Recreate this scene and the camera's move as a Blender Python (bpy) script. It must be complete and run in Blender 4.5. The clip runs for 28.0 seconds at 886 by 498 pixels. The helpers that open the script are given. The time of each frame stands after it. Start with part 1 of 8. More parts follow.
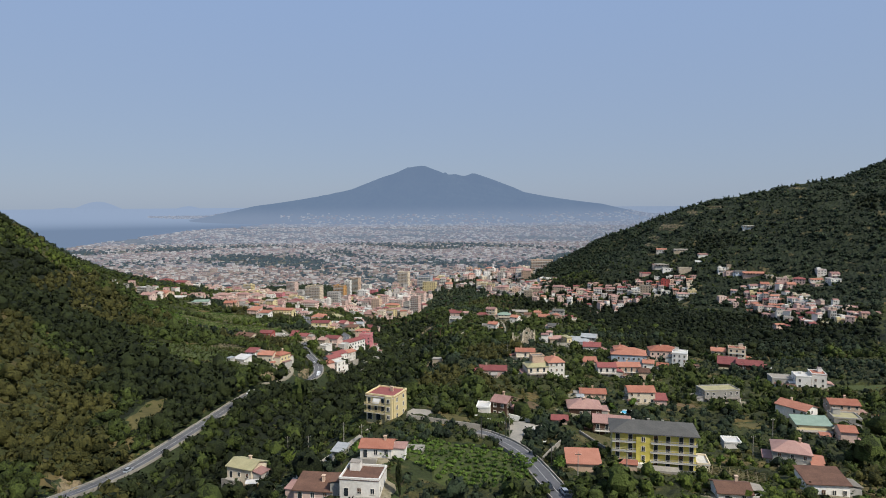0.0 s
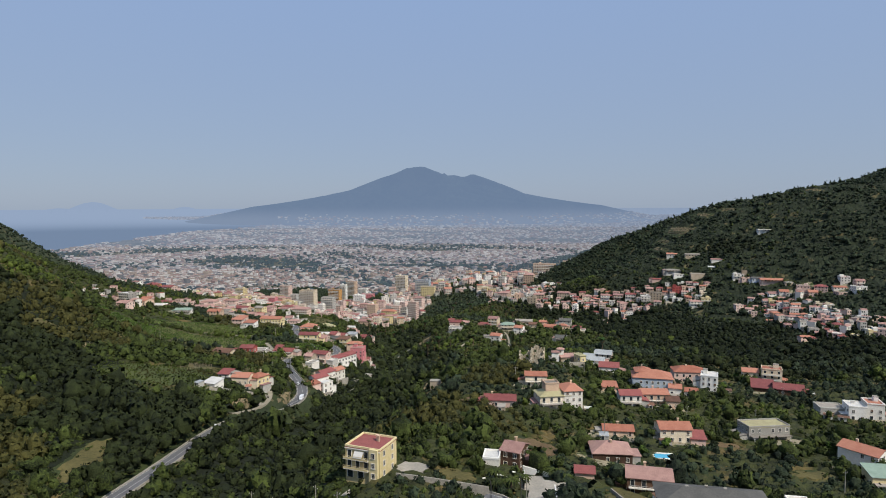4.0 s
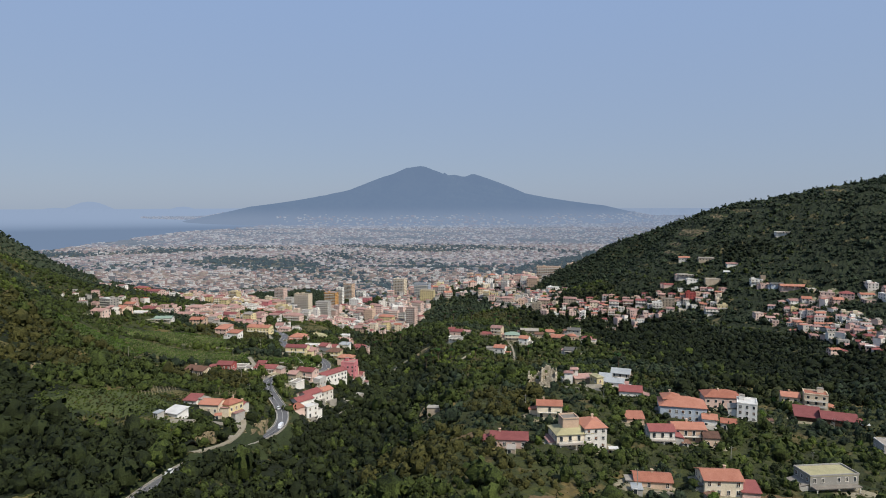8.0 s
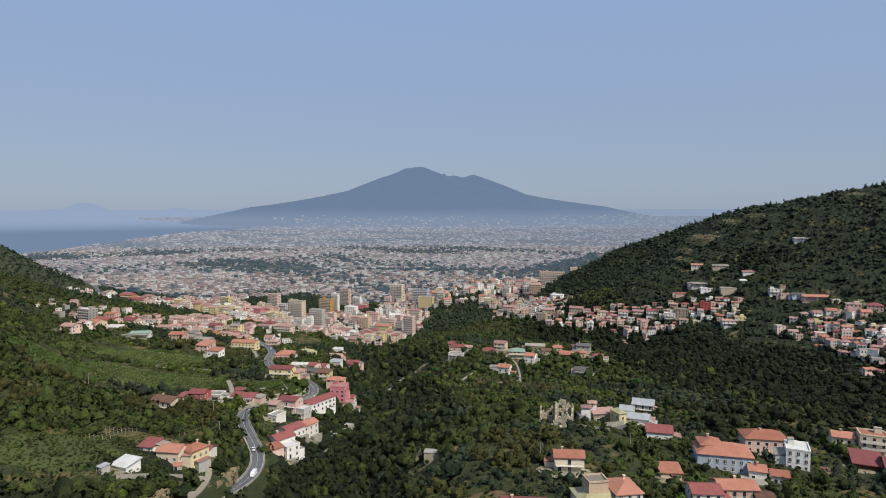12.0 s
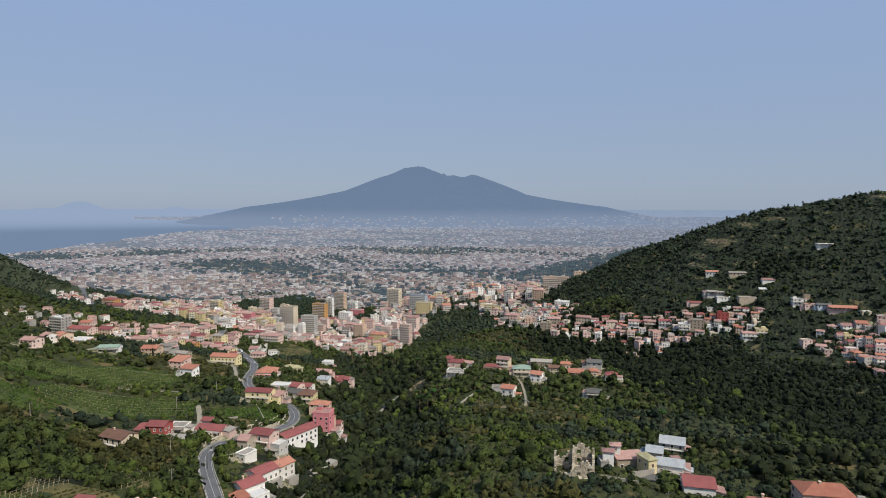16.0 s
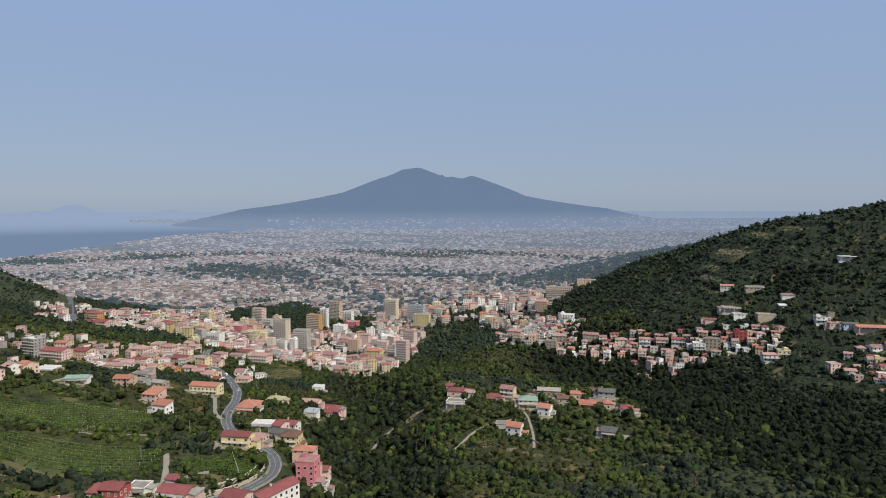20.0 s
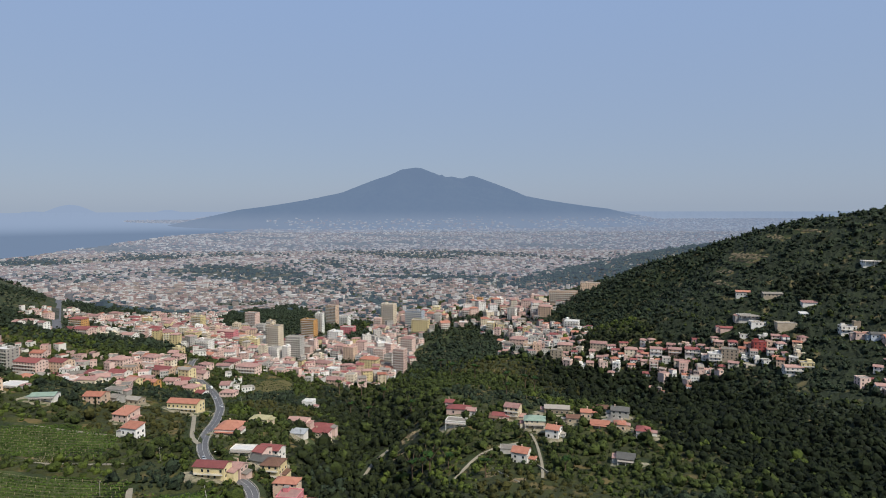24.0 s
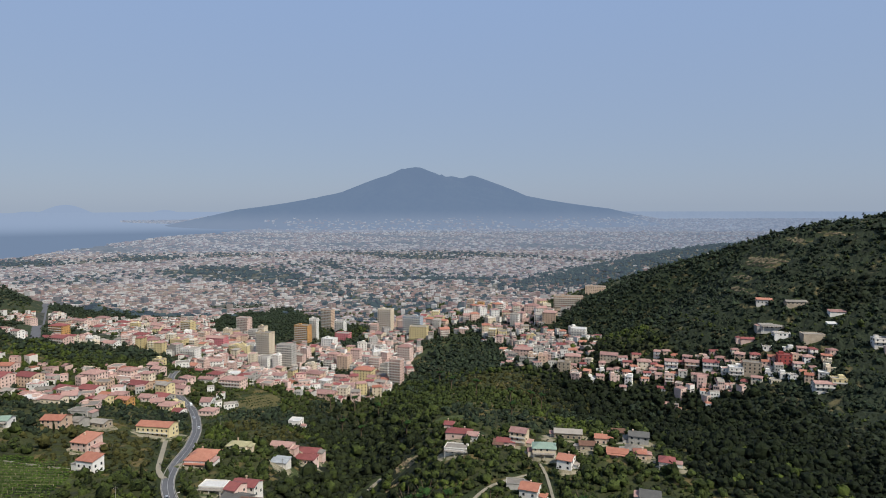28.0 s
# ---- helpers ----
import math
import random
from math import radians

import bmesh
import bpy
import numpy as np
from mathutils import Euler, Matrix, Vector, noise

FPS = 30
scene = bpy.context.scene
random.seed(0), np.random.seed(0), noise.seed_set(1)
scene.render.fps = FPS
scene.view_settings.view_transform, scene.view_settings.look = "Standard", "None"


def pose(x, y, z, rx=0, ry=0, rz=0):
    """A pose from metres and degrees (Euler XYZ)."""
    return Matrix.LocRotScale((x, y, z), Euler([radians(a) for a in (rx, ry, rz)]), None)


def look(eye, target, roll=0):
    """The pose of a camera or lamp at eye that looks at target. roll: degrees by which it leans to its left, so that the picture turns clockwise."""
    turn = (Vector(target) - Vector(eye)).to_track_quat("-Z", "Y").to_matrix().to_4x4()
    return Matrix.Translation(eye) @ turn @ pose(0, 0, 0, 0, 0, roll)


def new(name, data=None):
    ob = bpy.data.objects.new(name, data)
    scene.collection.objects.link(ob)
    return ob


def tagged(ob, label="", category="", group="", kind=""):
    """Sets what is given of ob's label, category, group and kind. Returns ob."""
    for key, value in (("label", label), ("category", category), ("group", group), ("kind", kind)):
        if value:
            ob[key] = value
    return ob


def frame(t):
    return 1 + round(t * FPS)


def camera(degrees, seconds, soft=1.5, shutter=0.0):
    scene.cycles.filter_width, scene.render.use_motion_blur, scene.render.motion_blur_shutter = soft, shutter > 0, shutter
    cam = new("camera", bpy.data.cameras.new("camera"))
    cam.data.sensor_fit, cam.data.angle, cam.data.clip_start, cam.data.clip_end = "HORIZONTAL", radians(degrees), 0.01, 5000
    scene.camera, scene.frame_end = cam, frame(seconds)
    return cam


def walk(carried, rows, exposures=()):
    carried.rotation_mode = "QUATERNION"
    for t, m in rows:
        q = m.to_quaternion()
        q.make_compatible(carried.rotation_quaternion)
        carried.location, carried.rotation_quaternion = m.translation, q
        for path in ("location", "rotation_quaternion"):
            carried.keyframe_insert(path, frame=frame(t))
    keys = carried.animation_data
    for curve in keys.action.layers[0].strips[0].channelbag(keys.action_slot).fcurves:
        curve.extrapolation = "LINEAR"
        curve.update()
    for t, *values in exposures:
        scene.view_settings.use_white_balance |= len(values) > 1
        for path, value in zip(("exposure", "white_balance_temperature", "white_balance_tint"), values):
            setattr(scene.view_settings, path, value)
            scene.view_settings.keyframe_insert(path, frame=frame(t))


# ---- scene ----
# the camera and its flight
cam = camera(71.0, 28.0, soft=0.98)
PATH = [
    (0, (5.77, -0.437, 328.709), (5.762, 1.558, 328.57), -0.4),
    (1, (5.748, 11.26, 328.801), (5.742, 13.255, 328.663), -0.4),
    (2, (5.59, 23.023, 329.02), (5.584, 25.019, 328.883), -0.3),
    (3, (5.522, 34.871, 329.349), (5.517, 36.867, 329.213), -0.3),
    (6, (5.736, 69.653, 330.295), (5.731, 71.649, 330.16), -0.2),
    (7, (5.969, 81.11, 330.389), (5.962, 83.105, 330.255), -0.2),
    (8, (6.13, 92.432, 330.904), (6.124, 94.427, 330.768), -0.2),
    (9, (6.25, 104.214, 332.645), (6.244, 106.209, 332.509), -0.2),
    (10, (6.566, 115.63, 335.235), (6.561, 117.625, 335.103), -0.3),
    (11, (6.029, 126.78, 335.995), (6.025, 128.776, 335.86), -0.2),
    (12, (5.864, 138.378, 336.187), (5.861, 140.373, 336.052), -0.2),
    (15, (6.954, 176.292, 337.414), (6.952, 178.287, 337.276), -0.1),
    (16, (7.13, 188.074, 339.019), (7.128, 190.069, 338.883), -0.0),
    (17, (7.351, 199.829, 341.947), (7.349, 201.824, 341.81), -0.1),
    (18, (7.472, 211.163, 345.385), (7.471, 213.159, 345.25), -0.2),
    (19, (7.206, 221.931, 348.804), (7.206, 223.926, 348.668), -0.2),
    (20, (7.28, 232.391, 351.591), (7.282, 234.386, 351.455), -0.2),
    (21, (7.232, 242.286, 353.049), (7.234, 244.281, 352.914), -0.2),
    (24, (7.819, 271.772, 353.237), (7.822, 273.767, 353.101), -0.2),
    (25, (8.045, 283.134, 353.328), (8.048, 285.129, 353.192), -0.1),
    (26, (8.338, 294.685, 353.695), (8.341, 296.68, 353.559), -0.1),
    (27, (8.607, 306.334, 354.314), (8.61, 308.329, 354.178), -0.2),
    (28, (8.788, 317.42, 354.995), (8.791, 319.416, 354.858), -0.2),
]
walk(cam, [(t, look(eye, goal, roll)) for t, eye, goal, roll in PATH])

# daylight: high summer sun behind the flight, hazy blue sky
SUN_FROM = Vector((0.62, -0.64, 1.06)).normalized()
world = bpy.data.worlds.new("world")
scene.world = world
world.use_nodes = True
wn, wl = world.node_tree.nodes, world.node_tree.links
wn.clear()
sky = wn.new("ShaderNodeTexSky")
sky.sky_type, sky.sun_disc = "NISHITA", False
sky.sun_elevation = math.asin(SUN_FROM.z)
sky.sun_rotation = math.atan2(SUN_FROM.x, SUN_FROM.y)
sky.altitude, sky.air_density, sky.dust_density, sky.ozone_density = 300, 1.0, 0.8, 1.5
# summer haze: bright, even air that pales towards the horizon all round
where = wn.new("ShaderNodeTexCoord")
axes = wn.new("ShaderNodeSeparateXYZ")
haze = wn.new("ShaderNodeValToRGB")
haze.color_ramp.elements[0].position, haze.color_ramp.elements[1].position = 0.0, 0.36
haze.color_ramp.elements[0].color, haze.color_ramp.elements[1].color = (3.15, 3.9, 5.15, 1), (2.95, 4.2, 6.75, 1)
tint = wn.new("ShaderNodeMix")
tint.data_type = "RGBA"
tint.inputs[0].default_value = 0.86
background = wn.new("ShaderNodeBackground")
background.inputs[1].default_value = 0.1
wl.new(where.outputs["Generated"], axes.inputs[0])
wl.new(axes.outputs["Z"], haze.inputs[0])
wl.new(haze.outputs[0], tint.inputs[7])
world_out = wn.new("ShaderNodeOutputWorld")
wl.new(sky.outputs[0], tint.inputs[6])
wl.new(tint.outputs[2], background.inputs[0])
wl.new(background.outputs[0], world_out.inputs[0])
sun = new("sun", bpy.data.lights.new("sun", "SUN"))
sun.data.energy, sun.data.angle, sun.data.color = 4.9, radians(0.53), (1.0, 0.95, 0.86)
sun.matrix_world = look(SUN_FROM * 100, (0, 0, 0))
scene.view_settings.exposure = 0.0


# ---- materials ----
def rgb(code):
    """Linear colour of an RRGGBB code."""
    parts = [int(code[i:i + 2], 16) / 255 for i in (0, 2, 4)]
    return tuple(((c + 0.055) / 1.055) ** 2.4 if c > 0.04045 else c / 12.92 for c in parts) + (1,)


def surface(name, low, high, scale=0.5, fine=4.0, rough=0.85, bump=0.15, island=0.0, object_random=0.0, metal=0.0, spots=None):
    """A matt surface whose colour wanders from low to high at two scales, in metres."""
    m = bpy.data.materials.new(name)
    m.use_nodes = True
    n, l = m.node_tree.nodes, m.node_tree.links
    bsdf = n["Principled BSDF"]
    bsdf.inputs["Roughness"].default_value, bsdf.inputs["Metallic"].default_value = rough, metal
    bsdf.inputs["Specular IOR Level"].default_value = 0.3
    geo = n.new("ShaderNodeNewGeometry")
    big, small = n.new("ShaderNodeTexNoise"), n.new("ShaderNodeTexNoise")
    big.inputs["Scale"].default_value, small.inputs["Scale"].default_value = scale, fine
    big.inputs["Detail"].default_value, small.inputs["Detail"].default_value = 4, 3
    for tex in (big, small):
        l.new(geo.outputs["Position"], tex.inputs["Vector"])
    blend = n.new("ShaderNodeMath")
    blend.operation = "MULTIPLY_ADD"
    l.new(small.outputs[0], blend.inputs[0])
    blend.inputs[1].default_value = 0.5
    half = n.new("ShaderNodeMath")
    half.operation = "MULTIPLY"
    l.new(big.outputs[0], half.inputs[0])
    half.inputs[1].default_value = 0.5
    l.new(half.outputs[0], blend.inputs[2])
    fac = blend.outputs[0]
    for amount, socket in ((island, geo.outputs["Random Per Island"]), (object_random, None)):
        if amount:
            if socket is None:
                socket = n.new("ShaderNodeObjectInfo").outputs["Random"]
            shift = n.new("ShaderNodeMath")
            shift.operation = "MULTIPLY_ADD"
            shift.inputs[1].default_value = amount
            l.new(socket, shift.inputs[0])
            l.new(fac, shift.inputs[2])
            centre = n.new("ShaderNodeMath")
            centre.operation = "SUBTRACT"
            centre.inputs[1].default_value = amount / 2
            l.new(shift.outputs[0], centre.inputs[0])
            fac = centre.outputs[0]
    ramp = n.new("ShaderNodeValToRGB")
    ramp.color_ramp.elements[0].position, ramp.color_ramp.elements[1].position = 0.3, 0.7
    ramp.color_ramp.elements[0].color, ramp.color_ramp.elements[1].color = low, high
    l.new(fac, ramp.inputs[0])
    colour = ramp.outputs[0]
    if spots:
        spot_colour, spot_scale, cut = spots
        patch = n.new("ShaderNodeTexNoise")
        patch.inputs["Scale"].default_value, patch.inputs["Detail"].default_value = spot_scale, 5
        l.new(geo.outputs["Position"], patch.inputs["Vector"])
        edge = n.new("ShaderNodeMapRange")
        edge.inputs["From Min"].default_value, edge.inputs["From Max"].default_value = cut, cut + 0.08
        l.new(patch.outputs[0], edge.inputs["Value"])
        over = n.new("ShaderNodeMix")
        over.data_type = "RGBA"
        l.new(edge.outputs[0], over.inputs[0])
        l.new(colour, over.inputs[6])
        over.inputs[7].default_value = spot_colour
        colour = over.outputs[2]
    l.new(colour, bsdf.inputs["Base Color"])
    if bump:
        relief = n.new("ShaderNodeBump")
        relief.inputs["Strength"].default_value, relief.inputs["Distance"].default_value = bump, 0.3
        l.new(small.outputs[0], relief.inputs["Height"])
        l.new(relief.outputs[0], bsdf.inputs["Normal"])
    return m


def distance(name, low, high, scale, haze_colour, share, far_share=None, far_haze_colour=None, span=(3300, 4770)):
    """Far backdrop: a surface with the haze before it mixed in as emission."""
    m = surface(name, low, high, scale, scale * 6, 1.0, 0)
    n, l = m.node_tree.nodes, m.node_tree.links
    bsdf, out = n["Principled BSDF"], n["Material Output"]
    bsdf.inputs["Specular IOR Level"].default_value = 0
    # the haze, painted on as a glow of its own colour
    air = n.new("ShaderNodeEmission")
    air.inputs[0].default_value = haze_colour
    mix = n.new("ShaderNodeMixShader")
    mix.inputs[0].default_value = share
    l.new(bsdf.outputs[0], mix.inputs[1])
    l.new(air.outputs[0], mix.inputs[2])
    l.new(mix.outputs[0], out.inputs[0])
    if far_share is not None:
        # share of haze emission grows with distance from the valley
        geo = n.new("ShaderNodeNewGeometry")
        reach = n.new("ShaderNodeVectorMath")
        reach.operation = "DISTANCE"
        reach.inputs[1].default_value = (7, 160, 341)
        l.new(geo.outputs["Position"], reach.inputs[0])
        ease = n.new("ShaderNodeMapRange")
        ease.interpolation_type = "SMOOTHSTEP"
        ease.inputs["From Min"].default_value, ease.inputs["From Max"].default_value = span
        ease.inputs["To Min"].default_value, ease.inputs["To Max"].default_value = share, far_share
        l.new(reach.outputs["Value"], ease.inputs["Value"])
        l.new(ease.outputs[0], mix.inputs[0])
        if far_haze_colour == "foot":
            # more of the haze emission about the foot of a mountain, by height
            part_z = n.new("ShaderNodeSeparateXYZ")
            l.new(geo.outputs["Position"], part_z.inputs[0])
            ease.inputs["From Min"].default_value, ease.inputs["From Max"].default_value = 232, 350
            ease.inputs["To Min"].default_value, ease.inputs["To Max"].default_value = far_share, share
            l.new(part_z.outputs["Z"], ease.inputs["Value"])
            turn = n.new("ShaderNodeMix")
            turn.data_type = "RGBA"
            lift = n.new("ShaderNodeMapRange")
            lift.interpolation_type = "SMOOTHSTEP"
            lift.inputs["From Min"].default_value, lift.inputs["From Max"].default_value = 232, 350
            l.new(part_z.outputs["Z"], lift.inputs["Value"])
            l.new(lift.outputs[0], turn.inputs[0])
            turn.inputs[6].default_value, turn.inputs[7].default_value = rgb("8798b3"), haze_colour
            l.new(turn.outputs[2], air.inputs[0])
        elif far_haze_colour:
            # haze emission turns to the horizon colour with distance
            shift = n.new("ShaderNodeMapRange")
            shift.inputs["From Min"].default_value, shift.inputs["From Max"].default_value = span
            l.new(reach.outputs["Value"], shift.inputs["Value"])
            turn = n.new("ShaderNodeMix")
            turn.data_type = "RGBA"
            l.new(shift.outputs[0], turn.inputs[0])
            turn.inputs[6].default_value, turn.inputs[7].default_value = haze_colour, far_haze_colour
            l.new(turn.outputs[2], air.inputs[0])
    return m


# ---- the lie of the land ----
KNOLLS = []


def knoll(x, y, reach, height):
    KNOLLS.append((x, y, reach, height))


knoll(-870, -300, 420, 9.0)
knoll(-440, -300, 420, 92.6)
knoll(-10, -300, 420, 51.6)
knoll(420, -300, 420, 27.8)
knoll(850, -300, 420, -2.4)
knoll(1280, -300, 420, 1.9)
knoll(-1300, 100, 420, 2.0)
knoll(-870, 100, 420, 35.8)
knoll(-440, 100, 420, 52.9)
knoll(-10, 100, 420, -70.0)
knoll(420, 100, 420, 39.6)
knoll(850, 100, 420, 72.2)
knoll(1280, 100, 420, 40.8)
knoll(-1300, 500, 420, 25.7)
knoll(-870, 500, 420, 124.2)
knoll(-440, 500, 420, 94.9)
knoll(-10, 500, 420, 106.8)
knoll(420, 500, 420, -80.9)
knoll(850, 500, 420, 21.0)
knoll(1280, 500, 420, 71.3)
knoll(-1300, 900, 420, 159.6)
knoll(-870, 900, 420, 73.1)
knoll(-440, 900, 420, 11.8)
knoll(-10, 900, 420, -31.1)
knoll(420, 900, 420, 19.7)
knoll(850, 900, 420, 209.1)
knoll(1280, 900, 420, 51.4)
knoll(-1300, 1300, 420, 323.1)
knoll(-870, 1300, 420, -33.3)
knoll(-440, 1300, 420, -9.7)
knoll(-10, 1300, 420, 58.6)
knoll(420, 1300, 420, 17.6)
knoll(850, 1300, 420, 58.3)
knoll(1280, 1300, 420, 158.7)
knoll(-1300, 1700, 420, 60.2)
knoll(-870, 1700, 420, -9.1)
knoll(-440, 1700, 420, 53.1)
knoll(-10, 1700, 420, -71.4)
knoll(420, 1700, 420, 86.9)
knoll(850, 1700, 420, 64.0)
knoll(1280, 1700, 420, 14.0)
knoll(-1300, 2100, 420, 94.8)
knoll(-870, 2100, 420, -39.4)
knoll(-440, 2100, 420, -22.1)
knoll(-10, 2100, 420, 29.9)
knoll(420, 2100, 420, -42.5)
knoll(850, 2100, 420, 71.3)
knoll(1280, 2100, 420, 159.2)
knoll(-300, 150, 100, -5.7)
knoll(-180, 150, 100, -15.7)
knoll(-60, 150, 100, -16.6)
knoll(60, 150, 100, 12.5)
knoll(300, 150, 100, 3.7)
knoll(-300, 265, 100, 32.1)
knoll(-180, 265, 100, -60.2)
knoll(-60, 265, 100, 12.2)
knoll(60, 265, 100, -14.7)
knoll(180, 265, 100, 7.2)
knoll(420, 265, 100, 13.4)
knoll(-300, 380, 100, -55.0)
knoll(-180, 380, 100, -26.0)
knoll(-60, 380, 100, -37.3)
knoll(60, 380, 100, -1.1)
knoll(180, 380, 100, -5.5)
knoll(300, 380, 100, 19.9)
knoll(-300, 495, 100, -16.3)
knoll(-180, 495, 100, -63.0)
knoll(-60, 495, 100, -19.1)
knoll(60, 495, 100, -14.6)
knoll(180, 495, 100, 1.3)
knoll(300, 495, 100, 10.6)
knoll(420, 495, 100, 14.9)
knoll(-420, 610, 100, -33.5)
knoll(-300, 610, 100, -60.6)
knoll(-180, 610, 100, -37.8)
knoll(-60, 610, 100, -32.2)
knoll(60, 610, 100, -24.1)
knoll(300, 610, 100, -3.8)
knoll(420, 610, 100, 14.0)
knoll(-420, 725, 100, -39.3)
knoll(-300, 725, 100, -23.7)
knoll(-180, 725, 100, -32.1)
knoll(-60, 725, 100, -16.5)
knoll(60, 725, 100, -6.9)
knoll(180, 725, 100, 9.1)
knoll(420, 725, 100, -4.9)
knoll(-420, 840, 100, -51.5)
knoll(-180, 840, 100, -31.5)
knoll(-60, 840, 100, -5.7)
knoll(180, 840, 100, -21.2)
knoll(300, 840, 100, -4.1)
knoll(420, 840, 100, 16.3)
knoll(540, 840, 100, 16.4)
knoll(-60, 955, 100, -23.1)
knoll(180, 955, 100, 21.3)
knoll(300, 955, 100, 32.3)
knoll(420, 955, 100, 21.1)
knoll(540, 955, 100, 43.6)
knoll(-300, 1070, 100, -11.6)
knoll(-180, 1070, 100, -20.4)
knoll(180, 1070, 100, -18.6)
knoll(420, 1070, 100, 73.2)
knoll(-180, 1185, 100, 6.0)
knoll(60, 1185, 100, -10.2)
knoll(300, 1185, 100, 35.5)
knoll(-17, 232, 15, 2.7)
knoll(-15, 181, 15, 6.6)
knoll(-63, 208, 15, 8.0)
knoll(-60, 1080, 100, -12.9)
knoll(-200, 1130, 100, -9.4)
knoll(-270, 1290, 100, -21.0)
knoll(-580, 1250, 100, 21.2)
knoll(345, 1140, 100, 20.8)
knoll(290, 1195, 100, 1.5)
knoll(425, 1065, 100, -24.7)
knoll(228, 905, 100, -14.7)
knoll(170, 1010, 100, 14.1)
knoll(100, 1037, 100, 1.1)
knoll(80, 1290, 100, 12.7)
knoll(26, 1463, 100, 17.2)
knoll(-390, 1280, 100, 8.0)
knoll(450, 905, 100, -6.3)
knoll(-308, 868, 100, -6.2)
knoll(540, 975, 100, -3.4)
knoll(480, 1030, 100, 15.6)
knoll(330, 935, 100, 4.6)
knoll(320, 850, 100, 4.0)
knoll(240, 1280, 100, 4.4)
knoll(-450, 1100, 100, 9.2)
knoll(-20, 930, 100, 0.9)
knoll(-180, 820, 100, 0.9)
knoll(370, 810, 100, -1.3)
knoll(-430, 900, 100, 1.1)
knoll(-335, 785, 60, -6.0)
knoll(-298, 838, 60, -8.0)
knoll(-248, 842, 50, -5.0)
KNOLL = np.array(KNOLLS, float)
GORGE = [(-80, 215), (-55, 300), (-48, 400), (-38, 560), (-45, 700), (-75, 880)]
SIDE_GORGE = [(345, 540), (255, 590), (215, 700), (185, 800), (150, 900)]
COAST_Y = [2500, 4500, 5440, 6980, 8140, 9300, 11900, 13560, 14600, 17200, 20000, 23000, 27000, 90000]
COAST_X = [-2900, -3020, -3180, -3365, -3500, -3190, -3130, -4560, -5700, -8520, -9900, -9000, -7000, -20000]


def line_distance(x, y, pts):
    d = np.full(x.shape, 1e9)
    for (ax, ay), (bx, by) in zip(pts, pts[1:]):
        u = np.clip(((x - ax) * (bx - ax) + (y - ay) * (by - ay)) / ((bx - ax) ** 2 + (by - ay) ** 2), 0, 1)
        d = np.minimum(d, np.hypot(x - ax - u * (bx - ax), y - ay - u * (by - ay)))
    return d


def smooth(a, b, v):
    w = np.clip((v - a) / (b - a), 0, 1)
    return w * w * (3 - 2 * w)


def far_ridge(x, y):
    """A low wooded ridge at the edge of the plain."""
    z = 0 * x
    for rx, ry, reach, rise in ((520, 2330, 260, 28), (760, 2560, 330, 48), (1080, 2760, 420, 72), (1500, 2900, 520, 100)):
        z = z + rise * np.exp(-((x - rx) ** 2 + ((y - ry) * 1.15) ** 2) / reach ** 2)
    return z


# wooded hollows between the quarters of the town: place, half sizes, turn
HOLLOWS = [(-395, 1750, 115, 330, 12), (-330, 1065, 36, 130, 58), (-300, 1440, 46, 90, 20), (-590, 1330, 120, 50, 20), (40, 1080, 62, 110, -8), (20, 1440, 30, 60, 20),
           (-250, 1300, 18, 50, 10), (190, 1330, 30, 60, 0), (-700, 1750, 110, 80, 0), (-150, 1600, 130, 40, 10), (-420, 985, 110, 40, 20), (20, 1190, 46, 40, 0), (-10, 980, 40, 90, 10),
           (-385, 1010, 66, 62, 0), (-770, 1740, 110, 200, 8), (-890, 1590, 66, 80, 0), (-580, 2150, 110, 56, 0), (-70, 2810, 340, 46, -8), (-120, 1215, 20, 40, 20), (-118, 1092, 16, 20, 0), (30, 1262, 60, 18, 15)]


def wooded(x, y, grow=1.0):
    """True inside a wooded hollow."""
    x, y = np.asarray(x, float), np.asarray(y, float)
    hit = np.zeros(x.shape, bool)
    for hx, hy, a, b, turn in HOLLOWS:
        c, s = math.cos(radians(turn)), math.sin(radians(turn))
        u, v = (x - hx) * c + (y - hy) * s, -(x - hx) * s + (y - hy) * c
        hit |= (u / a) ** 2 + (v / b) ** 2 < grow * (1 + 0.25 * np.sin(u / 17) + 0.2 * np.sin(v / 23))
    return hit


def ground(x, y):
    """Height of the land, in metres over the sea."""
    x, y = np.atleast_1d(np.asarray(x, float)), np.atleast_1d(np.asarray(y, float))
    s = 1 / (1 + np.exp(-(y - 700) / 500.0))
    z = 255 * (1 - s) + 60 * s
    for kx, ky, reach, height in KNOLL:
        z = z + height * np.exp(-((x - kx) ** 2 + (y - ky) ** 2) / reach ** 2)
    z = z + (-31.6) * np.exp(-(line_distance(x, y, GORGE) / 45) ** 2)
    z = z + (-5.0) * np.exp(-(line_distance(x, y, SIDE_GORGE) / 60) ** 2)
    d = np.hypot(x, y)
    w = smooth(1700, 3000, d)
    z = z * (1 - w) + w * np.maximum(4, 60 - (d - 3000) * 0.02)
    z = z + far_ridge(x, y)
    shore = smooth(-120, 60, x - np.interp(y, COAST_Y, COAST_X)) * (y > 2500) + (y <= 2500)
    return np.where(d > 2600, z * shore - (20 + np.maximum(d - 6000, 0) * 0.03) * (1 - shore), z)


def height(x, y):
    return float(ground(x, y)[0])


HUB = np.array((7.0, 160.0, 341.0))


